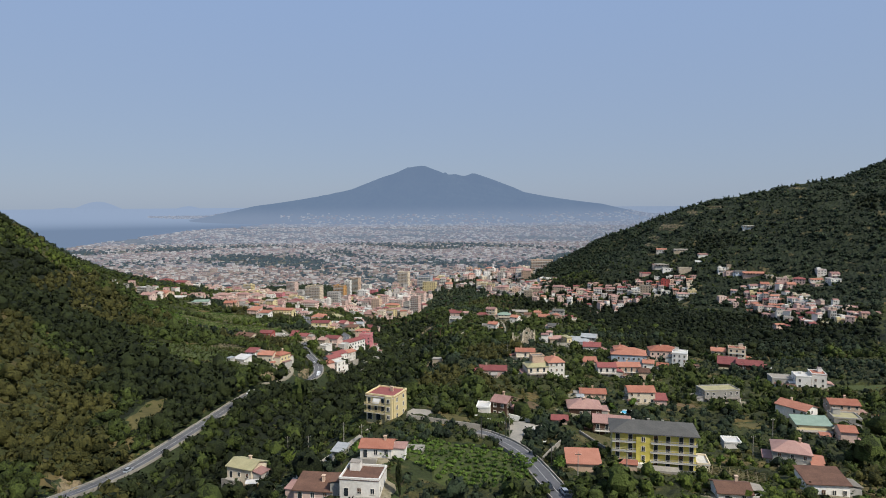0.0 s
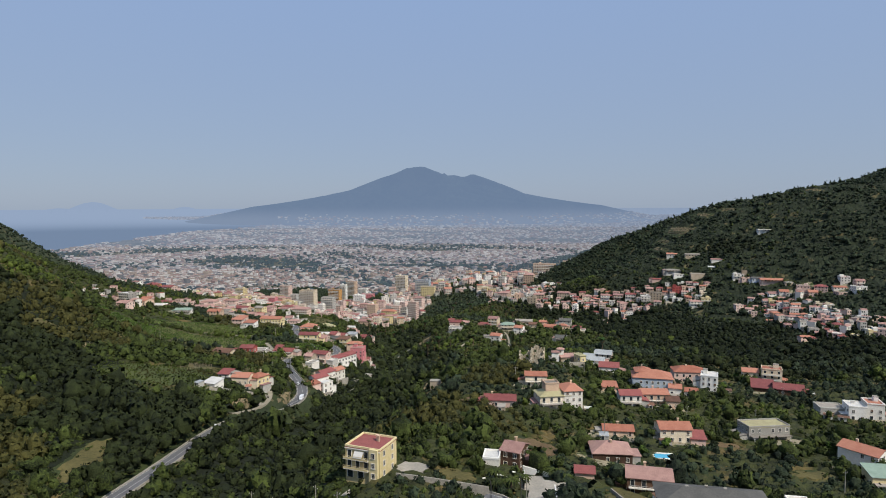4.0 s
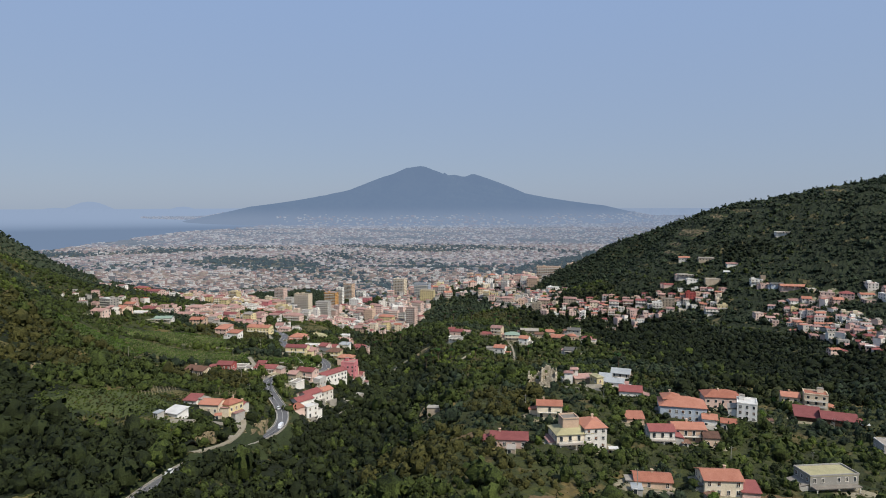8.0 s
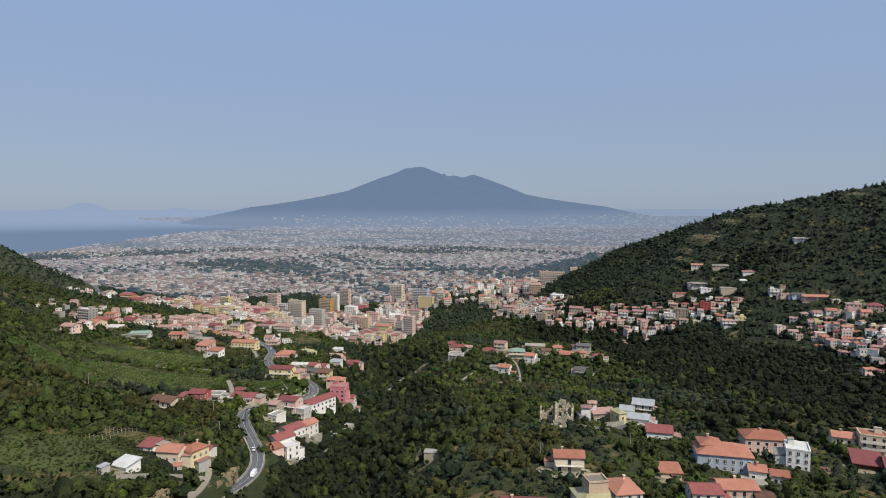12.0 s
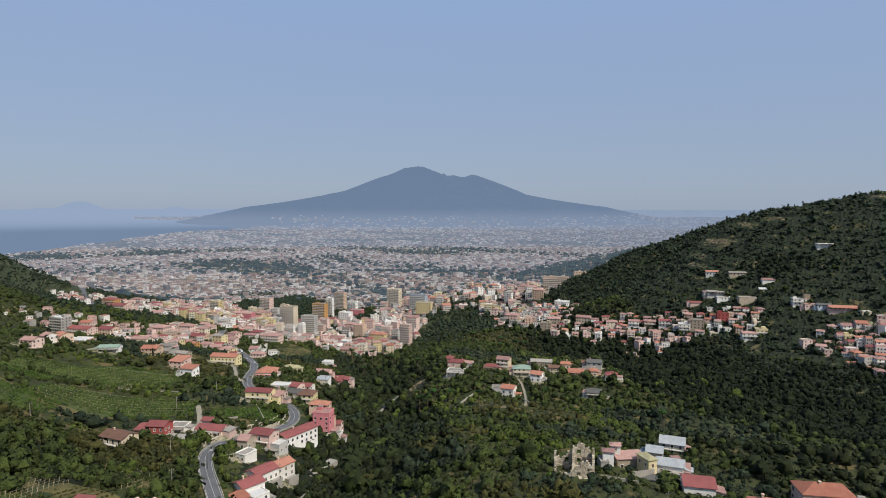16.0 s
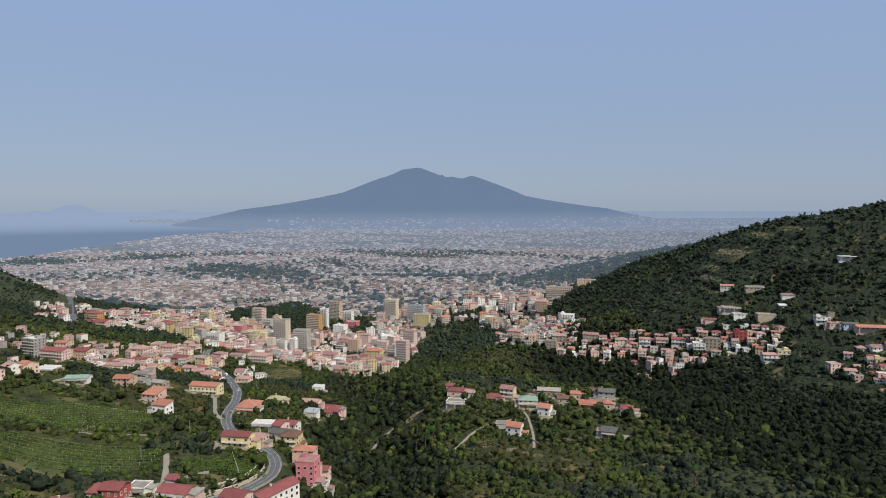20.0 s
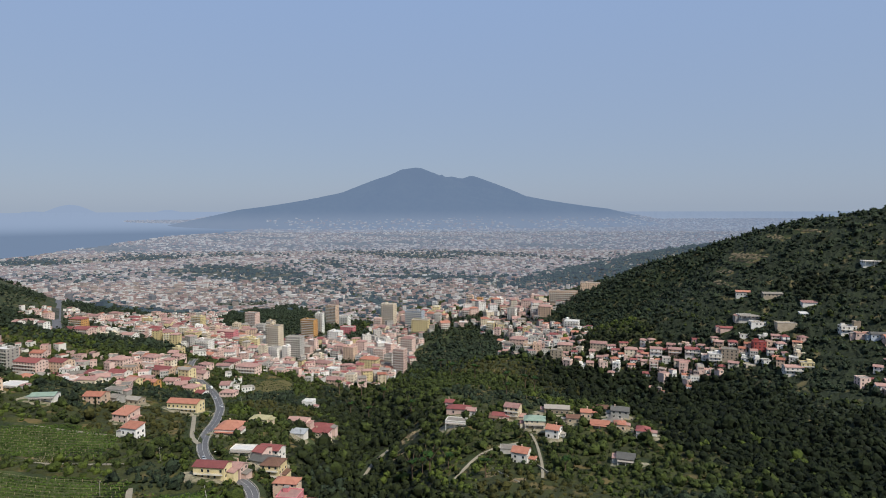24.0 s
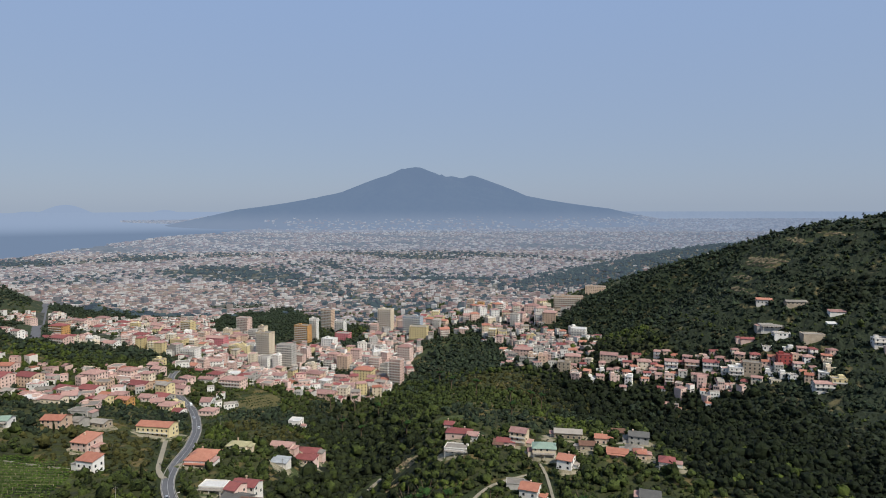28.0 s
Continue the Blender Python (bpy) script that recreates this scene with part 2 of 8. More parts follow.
def draw_in(p):
    """The far plain and the volcano, drawn in towards the valley so that the whole place stays compact."""
    p = np.asarray(p, float)
    v = p - HUB
    d = np.linalg.norm(v, axis=1)
    near = np.where(d > 1700, 1700 + 3080 * (1 - np.exp(-(np.maximum(d, 1700) - 1700) / 3080)), d)
    return HUB + v * (near / np.maximum(d, 1e-6))[:, None]


def mesh_object(name, verts, faces, materials, index=None, shade=False):
    """One mesh object from arrays of corners and equal-sided faces."""
    me = bpy.data.meshes.new(name)
    verts, faces = np.asarray(verts, np.float32), np.asarray(faces, np.int32)
    n, k = faces.shape
    me.vertices.add(len(verts))
    me.vertices.foreach_set("co", verts.ravel())
    me.loops.add(n * k)
    me.loops.foreach_set("vertex_index", faces.ravel())
    me.polygons.add(n)
    me.polygons.foreach_set("loop_start", np.arange(0, n * k, k, dtype=np.int32))
    for m in materials:
        me.materials.append(m)
    if index is not None:
        me.polygons.foreach_set("material_index", np.asarray(index, np.int32))
    me.polygons.foreach_set("use_smooth", np.full(n, shade, bool))
    me.update(calc_edges=True)
    me.validate()
    return new(name, me)


ROADS = []


def road_line(pts, width, step=4.0):
    """A smooth centre line through the points, with its heights eased."""
    pts = np.array(pts, float)
    dist = np.r_[0, np.cumsum(np.hypot(*np.diff(pts, axis=0).T))]
    s = np.arange(0, dist[-1], step)
    xy = np.stack([np.interp(s, dist, pts[:, i]) for i in (0, 1)], 1)
    z = ground(xy[:, 0], xy[:, 1])
    for _ in range(3):
        for arr in (xy[:, 0], xy[:, 1]):
            arr[2:-2] = (arr[:-4] + arr[1:-3] + arr[2:-2] + arr[3:-1] + arr[4:]) / 5
    for _ in range(14):
        z[2:-2] = (z[:-4] + z[1:-3] + z[2:-2] + z[3:-1] + z[4:]) / 5
    line = np.column_stack([xy, z])
    ROADS.append((line, width))
    return line


MAIN_ROAD = road_line([(-98, 110), (-110, 150), (-116, 178), (-117, 196), (-116, 214), (-111, 236), (-108, 252), (-103, 270), (-99, 295), (-96, 342), (-88, 380), (-81, 410), (-83, 432),
                       (-97, 455), (-105, 470), (-110, 487), (-104, 505), (-92, 522), (-86, 545), (-84, 562), (-88, 578), (-92, 590),
                       (-104, 598), (-118, 605), (-130, 622), (-139, 640), (-146, 666), (-153, 704), (-169, 757), (-190, 808), (-206, 840), (-220, 858), (-238, 880), (-256, 910), (-266, 950)], 6.2)
UPPER_ROAD = road_line([(48, 110), (42, 140), (36, 165), (34, 182), (30, 202), (24, 214), (14, 219)], 6.2)
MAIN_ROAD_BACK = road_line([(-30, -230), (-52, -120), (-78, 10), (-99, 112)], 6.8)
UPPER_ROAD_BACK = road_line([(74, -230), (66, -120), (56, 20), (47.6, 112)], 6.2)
FAR_ROAD = road_line([(-1109, 2123), (-1046, 1976), (-794, 1558), (-690, 1386), (-583, 1214), (-520, 1114), (-466, 1028)], 11.0)
FARM_LANE = road_line([(-100, 345), (-93, 362), (-92, 385), (-95, 405), (-112, 412)], 2.6)
GORGE_PATH = road_line([(-46, 676), (-44, 690), (-42, 704), (-38, 714), (-32, 722)], 2.0)
HAMLET_LANE = road_line([(14, 622), (22, 637), (27, 648), (34, 658), (46, 664), (60, 668), (69, 671)], 1.8)
HAMLET_PATH = road_line([(64, 612), (67, 628), (68, 648), (69, 672), (66, 692), (56, 704), (54, 722)], 1.7)
SIDE_LANE = road_line([(-142, 645), (-150, 652), (-160, 680), (-172, 712), (-182, 738)], 2.8)
VILLA_LANE = road_line([(-52, 190), (-40, 203), (-30, 213), (-24, 220), (-20, 224)], 2.8, 2.5)
COURT_LANE = road_line([(29, 211), (31, 219), (33, 228), (35, 237), (34.5, 243)], 4.6, 2.5)
TERRACE_LANE = road_line([(-148, 572), (-145, 566), (-137, 548), (-131, 532), (-125, 515), (-121, 498)], 3.0)


def build_ground():
    hub = np.array((7.0, 60.0))
    view = np.arange(-48, 48.01, 0.36)
    around = np.arange(51, 309.1, 6.0)
    angle = np.radians(np.r_[view, around])
    radius = [2.0, 30, 60, 85]
    while radius[-1] < 1750:
        radius.append(radius[-1] * 1.0125)
    while radius[-1] < 60000:
        radius.append(radius[-1] * 1.04)
    r = np.array(radius)
    A, R = np.meshgrid(angle, r)
    x, y = (hub[0] + R * np.sin(A)).ravel(), (hub[1] + R * np.cos(A)).ravel()
    z = ground(x, y)
    wobble = np.sin(x * 0.21 + 1.3 * np.sin(y * 0.07)) * np.cos(y * 0.17 + 1.1 * np.sin(x * 0.05))
    near = 1 - smooth(900, 1700, np.hypot(x, y))
    z = z + 0.4 * wobble * near
    for line, width in ROADS:
        close = np.nonzero((np.abs(x - line[:, 0].mean()) < np.ptp(line[:, 0]) / 2 + 40) & (np.abs(y - line[:, 1].mean()) < np.ptp(line[:, 1]) / 2 + 40))[0]
        if len(close):
            gap = np.hypot(x[close, None] - line[:, 0], y[close, None] - line[:, 1])
            k = gap.argmin(1)
            w = 1 - smooth(width / 2 + 1.5, width / 2 + 8, gap.min(1))
            z[close] = z[close] * (1 - w) + w * (line[k, 2] - 0.5)
    p = draw_in(np.column_stack([x, y, z]))
    na, nr = len(angle), len(r)
    i = np.arange(nr - 1)[:, None] * na
    j = np.arange(na)[None, :]
    k = (j + 1) % na
    faces = np.stack([i + j, i + k, i + na + k, i + na + j], -1).reshape(-1, 4)[:, ::-1]
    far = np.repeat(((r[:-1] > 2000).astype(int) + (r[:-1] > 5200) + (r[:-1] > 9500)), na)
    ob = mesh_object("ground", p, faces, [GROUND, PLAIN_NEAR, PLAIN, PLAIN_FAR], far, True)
    return tagged(ob, "green valley floor and hillsides falling to a built-up coastal plain", "ground", kind="structure")


HORIZON_HAZE = rgb("95a7c2")
GROUND = surface("valley_ground", rgb("141c0c"), rgb("3a4220"), 0.06, 1.1, 0.95, 0.9, spots=(rgb("585030"), 0.07, 0.57))
PLAIN_NEAR = surface("town_ground", rgb("2a322b"), rgb("5d5d55"), 0.012, 0.06, 0.95, 0.2, spots=(rgb("938d83"), 0.025, 0.55))
# plain and sea: haze put in as emission, more of it farther off
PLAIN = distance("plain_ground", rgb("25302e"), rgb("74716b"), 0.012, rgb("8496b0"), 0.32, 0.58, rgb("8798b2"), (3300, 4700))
PLAIN_FAR = distance("plain_far_ground", rgb("3a4547"), rgb("8b898a"), 0.01, rgb("8d9aae"), 0.54, 0.84, HORIZON_HAZE, (4500, 4779.5))
WATER = distance("sea_water", rgb("1a3148"), rgb("213a54"), 0.002, rgb("7f92ad"), 0.82, 0.99, HORIZON_HAZE, (4560, 4779.9))
# blue haze put into the volcano as emission, strongest at its foot
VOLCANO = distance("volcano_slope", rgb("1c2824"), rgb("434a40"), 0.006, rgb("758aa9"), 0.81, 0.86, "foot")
build_ground()


def build_sea():
    r = np.r_[np.linspace(2600, 12000, 40), np.geomspace(12500, 90000, 24)]
    a = np.radians(np.linspace(-88, -2, 90))
    A, R = np.meshgrid(a, r)
    x, y = R * np.sin(A), R * np.cos(A)
    p = draw_in(np.column_stack([x.ravel(), y.ravel(), np.zeros(x.size)]))
    i, j = np.meshgrid(np.arange(len(r) - 1), np.arange(len(a) - 1), indexing="ij")
    i, j = i.ravel(), j.ravel()
    n = len(a)
    faces = np.stack([i * n + j, i * n + j + 1, (i + 1) * n + j + 1, (i + 1) * n + j], 1)[:, ::-1]
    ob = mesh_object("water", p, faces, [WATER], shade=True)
    tagged(ob, "calm hazy blue sea of the bay", "sea", kind="structure")


def volcano_height(x, y):
    """A double-peaked volcano, sixteen kilometres off."""
    X, Y = x + 570.0, y - 16000.0
    r = np.hypot(X - 150, Y)
    wide = 1400 * np.exp(-r / 3400)
    wide = np.minimum(wide, 860 + 0.03 * wide) - 60
    cr = np.hypot(X + 120, Y)
    cone = np.minimum(1412 - 0.40 * cr, 1310 + 40 * np.clip((X + 250) / 250, 0, 1) - 0.1 * np.clip(X - 60, 0, 400))
    far_side = 0.42 * np.abs(Y - 500)
    crest = np.where(X > 1325, 1205 - 0.38 * (X - 1325), 1205 - 0.33 * (1325 - X))
    crest = np.maximum(crest, np.where((X > 250) & (X < 1325), 1150 + 18 * np.sin(X / 97), -500))
    crest = np.maximum(crest, 1225 - 0.5 * np.abs(X - 560))
    gully = 22 * np.sin(np.arctan2(X, Y) * 31 + 2 * np.sin(r / 500)) * np.exp(-((r - 2000) / 1500) ** 2)
    z = np.maximum(np.maximum(wide, cone), crest - far_side) + gully
    return z - np.maximum(0, r - 4400) * 0.13


def build_volcano():
    cx, cy = -570.0, 16000.0
    nx, ny = 260, 80
    X, Y = np.meshgrid(np.linspace(-11500, 11500, nx), np.linspace(-8500, 4500, ny))
    z = volcano_height(X + cx, Y + cy)
    p = draw_in(np.column_stack([(X + cx).ravel(), (Y + cy).ravel(), z.ravel()]))
    i, j = np.meshgrid(np.arange(ny - 1), np.arange(nx - 1), indexing="ij")
    i, j = i.ravel(), j.ravel()
    faces = np.stack([i * nx + j, i * nx + j + 1, (i + 1) * nx + j + 1, (i + 1) * nx + j], 1)
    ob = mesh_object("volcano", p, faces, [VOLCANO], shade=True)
    tagged(ob, "hazy blue-grey double-peaked volcano rising behind the plain", "volcano", kind="structure")


def build_island(x, y, reach, tall, label):
    """A faint island on the horizon of the bay."""
    X, Y = np.meshgrid(np.linspace(-1, 1, 40), np.linspace(-1, 1, 12))
    z = tall * np.maximum(0, 1 - X ** 2 - Y ** 2) ** 0.8 * (0.6 + 0.3 * np.sin(5 * X + 1) + 0.25 * np.sin(11 * X)) - 60
    p = draw_in(np.column_stack([(x + X * reach).ravel(), (y + Y * reach * 0.5).ravel(), z.ravel()]))
    i, j = np.meshgrid(np.arange(11), np.arange(39), indexing="ij")
    i, j = i.ravel(), j.ravel()
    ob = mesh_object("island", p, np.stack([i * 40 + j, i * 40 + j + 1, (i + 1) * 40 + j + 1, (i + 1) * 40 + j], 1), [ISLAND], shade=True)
    tagged(ob, label, "island", kind="structure")


# island slope is nearly all haze-coloured emission
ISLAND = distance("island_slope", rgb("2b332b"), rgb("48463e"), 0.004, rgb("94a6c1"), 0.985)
build_sea()
build_island(-22500, 38000, 4200, 620, "faint hazy island on the horizon of the bay")
build_island(-17500, 40000, 3400, 330, "faint low island beside the larger one")
build_volcano()


# ---- parts and houses ----
def part(name, verts, faces, material, parent, label="", matrix=None, shade=False):
    """One mesh object under a thing or under a part."""
    me = bpy.data.meshes.new(name)
    me.from_pydata(verts, [], faces)
    me.materials.append(material)
    if shade:
        for p in me.polygons:
            p.use_smooth = True
    return hang(name, me, parent, label, matrix)


def hang(name, me, parent, label="", matrix=None):
    ob = new(name, me)
    ob.parent = parent
    if matrix is not None:
        ob.matrix_local = matrix
    if label:
        ob["label"] = label
    return ob


def box(x0, x1, y0, y1, z0, z1, verts=None, faces=None):
    """Adds a box to lists of corners and faces."""
    verts, faces = ([] if verts is None else verts), ([] if faces is None else faces)
    i = len(verts)
    verts += [(x0, y0, z0), (x1, y0, z0), (x1, y1, z0), (x0, y1, z0), (x0, y0, z1), (x1, y0, z1), (x1, y1, z1), (x0, y1, z1)]
    faces += [(i, i + 3, i + 2, i + 1), (i + 4, i + 5, i + 6, i + 7), (i, i + 1, i + 5, i + 4), (i + 1, i + 2, i + 6, i + 5),
              (i + 2, i + 3, i + 7, i + 6), (i + 3, i, i + 4, i + 7)]
    return verts, faces


def plaster(name, code, dirt):
    return surface(name, rgb(dirt), rgb(code), 0.25, 1.6, 0.9, 0.08, object_random=0.35, spots=(rgb(dirt), 0.35, 0.68))


WALLS = {
    "white": plaster("white_plaster", "e4e0d8", "c6c0b4"), "cream": plaster("cream_plaster", "dccfb8", "b8a68a"),
    "yellow": plaster("yellow_plaster", "d6c699", "b8a679"), "lemon": plaster("lemon_plaster", "d2c364", "b6a750"),
    "pink": plaster("pink_plaster", "d08588", "b56c6e"), "rose": plaster("rose_plaster", "d8bcae", "b89c8f"),
    "peach": plaster("peach_plaster", "d2b79f", "b0957e"), "orange": plaster("orange_plaster", "c8985f", "a87c4a"),
    "red": plaster("red_plaster", "a4504a", "87403b"), "grey": plaster("grey_render", "b4b0a8", "8c8880"),
    "blue": plaster("pale_blue_render", "bcc4cc", "98a0a8"), "brown": plaster("brown_timber", "5e4636", "3c2c22"),
    "stone": plaster("rubble_stone", "b7a994", "8b7d6a"),
}
ROOFS = {
    "orange": surface("orange_tiles", rgb("8a5644"), rgb("a8745f"), 0.4, 3.5, 0.85, 0.4, object_random=0.35),
    "red": surface("red_tiles", rgb("6e3d3b"), rgb("89504b"), 0.4, 3.5, 0.85, 0.4, object_random=0.3),
    "pink": surface("faded_pink_tiles", rgb("80605a"), rgb("a68478"), 0.4, 3.5, 0.85, 0.4, object_random=0.3),
    "brown": surface("weathered_brown_roof", rgb("503a30"), rgb("725545"), 0.4, 3.0, 0.9, 0.3, object_random=0.3),
    "grey": surface("dark_grey_roof", rgb("4b4a47"), rgb("615f5a"), 0.3, 2.0, 0.9, 0.2, object_random=0.2),
    "concrete": surface("concrete_roof", rgb("6e685f"), rgb("958d82"), 0.3, 2.0, 0.95, 0.2, object_random=0.4),
    "white": surface("white_roof_coat", rgb("a9a6a0"), rgb("cbc8c2"), 0.3, 2.0, 0.8, 0.1),
    "olive": surface("olive_mossy_roof", rgb("86805f"), rgb("a8a07c"), 0.4, 2.5, 0.9, 0.2),
    "green": surface("green_sheet_roof", rgb("6c7f70"), rgb("8c9c8c"), 0.4, 2.5, 0.7, 0.1),
    "metal": surface("pale_metal_sheet", rgb("7f8284"), rgb("a6a8a6"), 0.4, 2.5, 0.75, 0.1),
}
GLASS = surface("dark_window_glass", rgb("23282c"), rgb("33393d"), 0.6, 3.0, 0.15, 0)
TRIM = surface("pale_stone_trim", rgb("c4bdb0"), rgb("dcd6ca"), 0.5, 3.0, 0.8, 0.05)
SHUTTER = surface("brown_wooden_shutter", rgb("4d3425"), rgb("6b4a34"), 0.8, 5.0, 0.7, 0.1, object_random=0.5)
IRON = surface("dark_iron", rgb("3a3a3a"), rgb("55534f"), 1.0, 6.0, 0.6, 0.05, metal=0.5)
RAIL = surface("pale_grey_rail", rgb("8f8d88"), rgb("aaa7a0"), 1.0, 6.0, 0.6, 0.05)
CONCRETE = surface("weathered_concrete", rgb("7c776d"), rgb("a29b8f"), 0.2, 1.5, 0.95, 0.25)

WALL_WORD = {"white": "white", "cream": "cream", "yellow": "warm yellow", "lemon": "lemon-yellow", "pink": "pink",
             "rose": "pale rose", "peach": "peach-coloured", "orange": "ochre orange", "red": "brick-red", "grey": "grey rendered",
             "blue": "pale blue-grey", "brown": "dark timber", "stone": "rubble stone"}
ROOF_WORD = {"orange": "an orange", "red": "a dark red", "pink": "a faded pink", "brown": "a weathered brown", "grey": "a dark grey",
             "concrete": "a bare concrete", "white": "a white-coated", "olive": "a mossy olive", "green": "a green sheet", "metal": "a pale sheet-metal"}
STOREYS = {1: "single-storey", 2: "two-storey", 3: "three-storey", 4: "four-storey", 5: "five-storey", 6: "six-storey", 7: "seven-storey", 8: "eight-storey", 9: "nine-storey", 10: "ten-storey", 11: "eleven-storey"}


def small_mesh(name, boxes, material):
    v, f = [], []
    for b in boxes:
        box(*b, v, f)
    me = bpy.data.meshes.new(name)
    me.from_pydata(v, [], f)
    me.materials.append(material)
    return me


WINDOW_FRAME = small_mesh("window", [(-0.62, -0.5, -0.12, 0.02, 0, 1.5), (0.5, 0.62, -0.12, 0.02, 0, 1.5), (-0.62, 0.62, -0.12, 0.02, 1.5, 1.62),
                                     (-0.72, 0.72, -0.2, 0.02, -0.1, 0), (-0.04, 0.04, -0.09, 0.02, 0, 1.5)], TRIM)
WINDOW_PANE = small_mesh("pane", [(-0.5, 0.5, -0.06, 0.01, 0, 1.5)], GLASS)
DOOR_FRAME = small_mesh("window", [(-0.72, -0.6, -0.12, 0.02, 0, 2.25), (0.6, 0.72, -0.12, 0.02, 0, 2.25), (-0.72, 0.72, -0.12, 0.02, 2.25, 2.38)], TRIM)
DOOR_PANE = small_mesh("pane", [(-0.6, 0.6, -0.06, 0.01, 0, 2.25)], GLASS)
SHUT = small_mesh("shutter", [(-0.56, 0.56, -0.08, 0.01, 0.55, 1.5), (-0.6, 0.6, -0.1, 0.01, 1.5, 1.62)], SHUTTER)
FAR_WINDOW = bpy.data.meshes.new("window")
_v, _f = box(-0.6, 0.6, -0.06, 0.01, 0, 1.5)
box(-0.72, 0.72, -0.1, 0.01, -0.12, 0, _v, _f)
box(-0.72, 0.72, -0.1, 0.01, 1.5, 1.62, _v, _f)
FAR_WINDOW.from_pydata(_v, [], _f)
FAR_WINDOW.materials.append(GLASS)
FAR_WINDOW.materials.append(TRIM)
for _i, _p in enumerate(FAR_WINDOW.polygons):
    _p.material_index = 0 if _i < 6 else 1

FOOTPRINTS = []


def roof_mesh(kind, w, d, rise, over=0.5, thick=0.22):
    """Corners and faces of a roof over a w by d plan, its eaves at z = 0."""
    X, Y = w / 2 + over, d / 2 + over
    if kind == "flat":
        v, f = box(-w / 2 - 0.12, w / 2 + 0.12, -d / 2 - 0.12, d / 2 + 0.12, 0, 0.2)
        e = 0.22
        for b in ((-w / 2 - 0.12, w / 2 + 0.12, -d / 2 - 0.12, -d / 2 + e), (-w / 2 - 0.12, w / 2 + 0.12, d / 2 - e, d / 2 + 0.12),
                  (-w / 2 - 0.12, -w / 2 + e, -d / 2 + e, d / 2 - e), (w / 2 - e, w / 2 + 0.12, -d / 2 + e, d / 2 - e)):
            box(*b, 0.2, 0.75, v, f)
        return v, f
    if kind == "shed":
        v = [(-X, -Y, 0), (X, -Y, 0), (X, Y, rise), (-X, Y, rise)]
    elif kind == "hip":
        if w >= d:
            r = max(0.6, (w - d) / 2)
            v = [(-X, -Y, 0), (X, -Y, 0), (X, Y, 0), (-X, Y, 0), (-r, 0, rise), (r, 0, rise)]
            top = [(0, 1, 5, 4), (1, 2, 5), (2, 3, 4, 5), (3, 0, 4)]
        else:
            r = max(0.6, (d - w) / 2)
            v = [(-X, -Y, 0), (X, -Y, 0), (X, Y, 0), (-X, Y, 0), (0, -r, rise), (0, r, rise)]
            top = [(0, 1, 4), (1, 2, 5, 4), (2, 3, 5), (3, 0, 4, 5)]
        n = len(v)
        v = v + [(x, y, z - thick) for x, y, z in v[:4]]
        return v, top + [(1, 0, n, n + 1), (2, 1, n + 1, n + 2), (3, 2, n + 2, n + 3), (0, 3, n + 3, n), (n, n + 3, n + 2, n + 1)]
    elif kind == "gable":
        v = [(-X, -Y, 0), (X, -Y, 0), (X, 0, rise), (-X, 0, rise), (X, Y, 0), (-X, Y, 0)]
        n = 6
        low = [(x, y, z - thick) for x, y, z in v]
        return v + low, [(0, 1, 2, 3), (3, 2, 4, 5), (6, 9, 8, 7), (9, 11, 10, 8), (0, 6, 7, 1), (5, 4, 10, 11),
                         (1, 7, 8, 2), (2, 8, 10, 4), (0, 3, 9, 6), (3, 5, 11, 9)]
    elif kind == "ridge":
        a, f = roof_mesh("gable", d, w, rise, over, thick)
        return [(-y, x, z) for x, y, z in a], f
    low = [(x, y, z - thick) for x, y, z in v]
    return v + low, [(0, 1, 2, 3), (4, 7, 6, 5), (0, 4, 5, 1), (1, 5, 6, 2), (2, 6, 7, 3), (3, 7, 4, 0)]


def rim(me, material):
    """The raised edge of a flat roof, in the colour of the wall."""
    me.materials.append(material)
    for k, p in enumerate(me.polygons):
        if k >= 6:
            p.material_index = 1


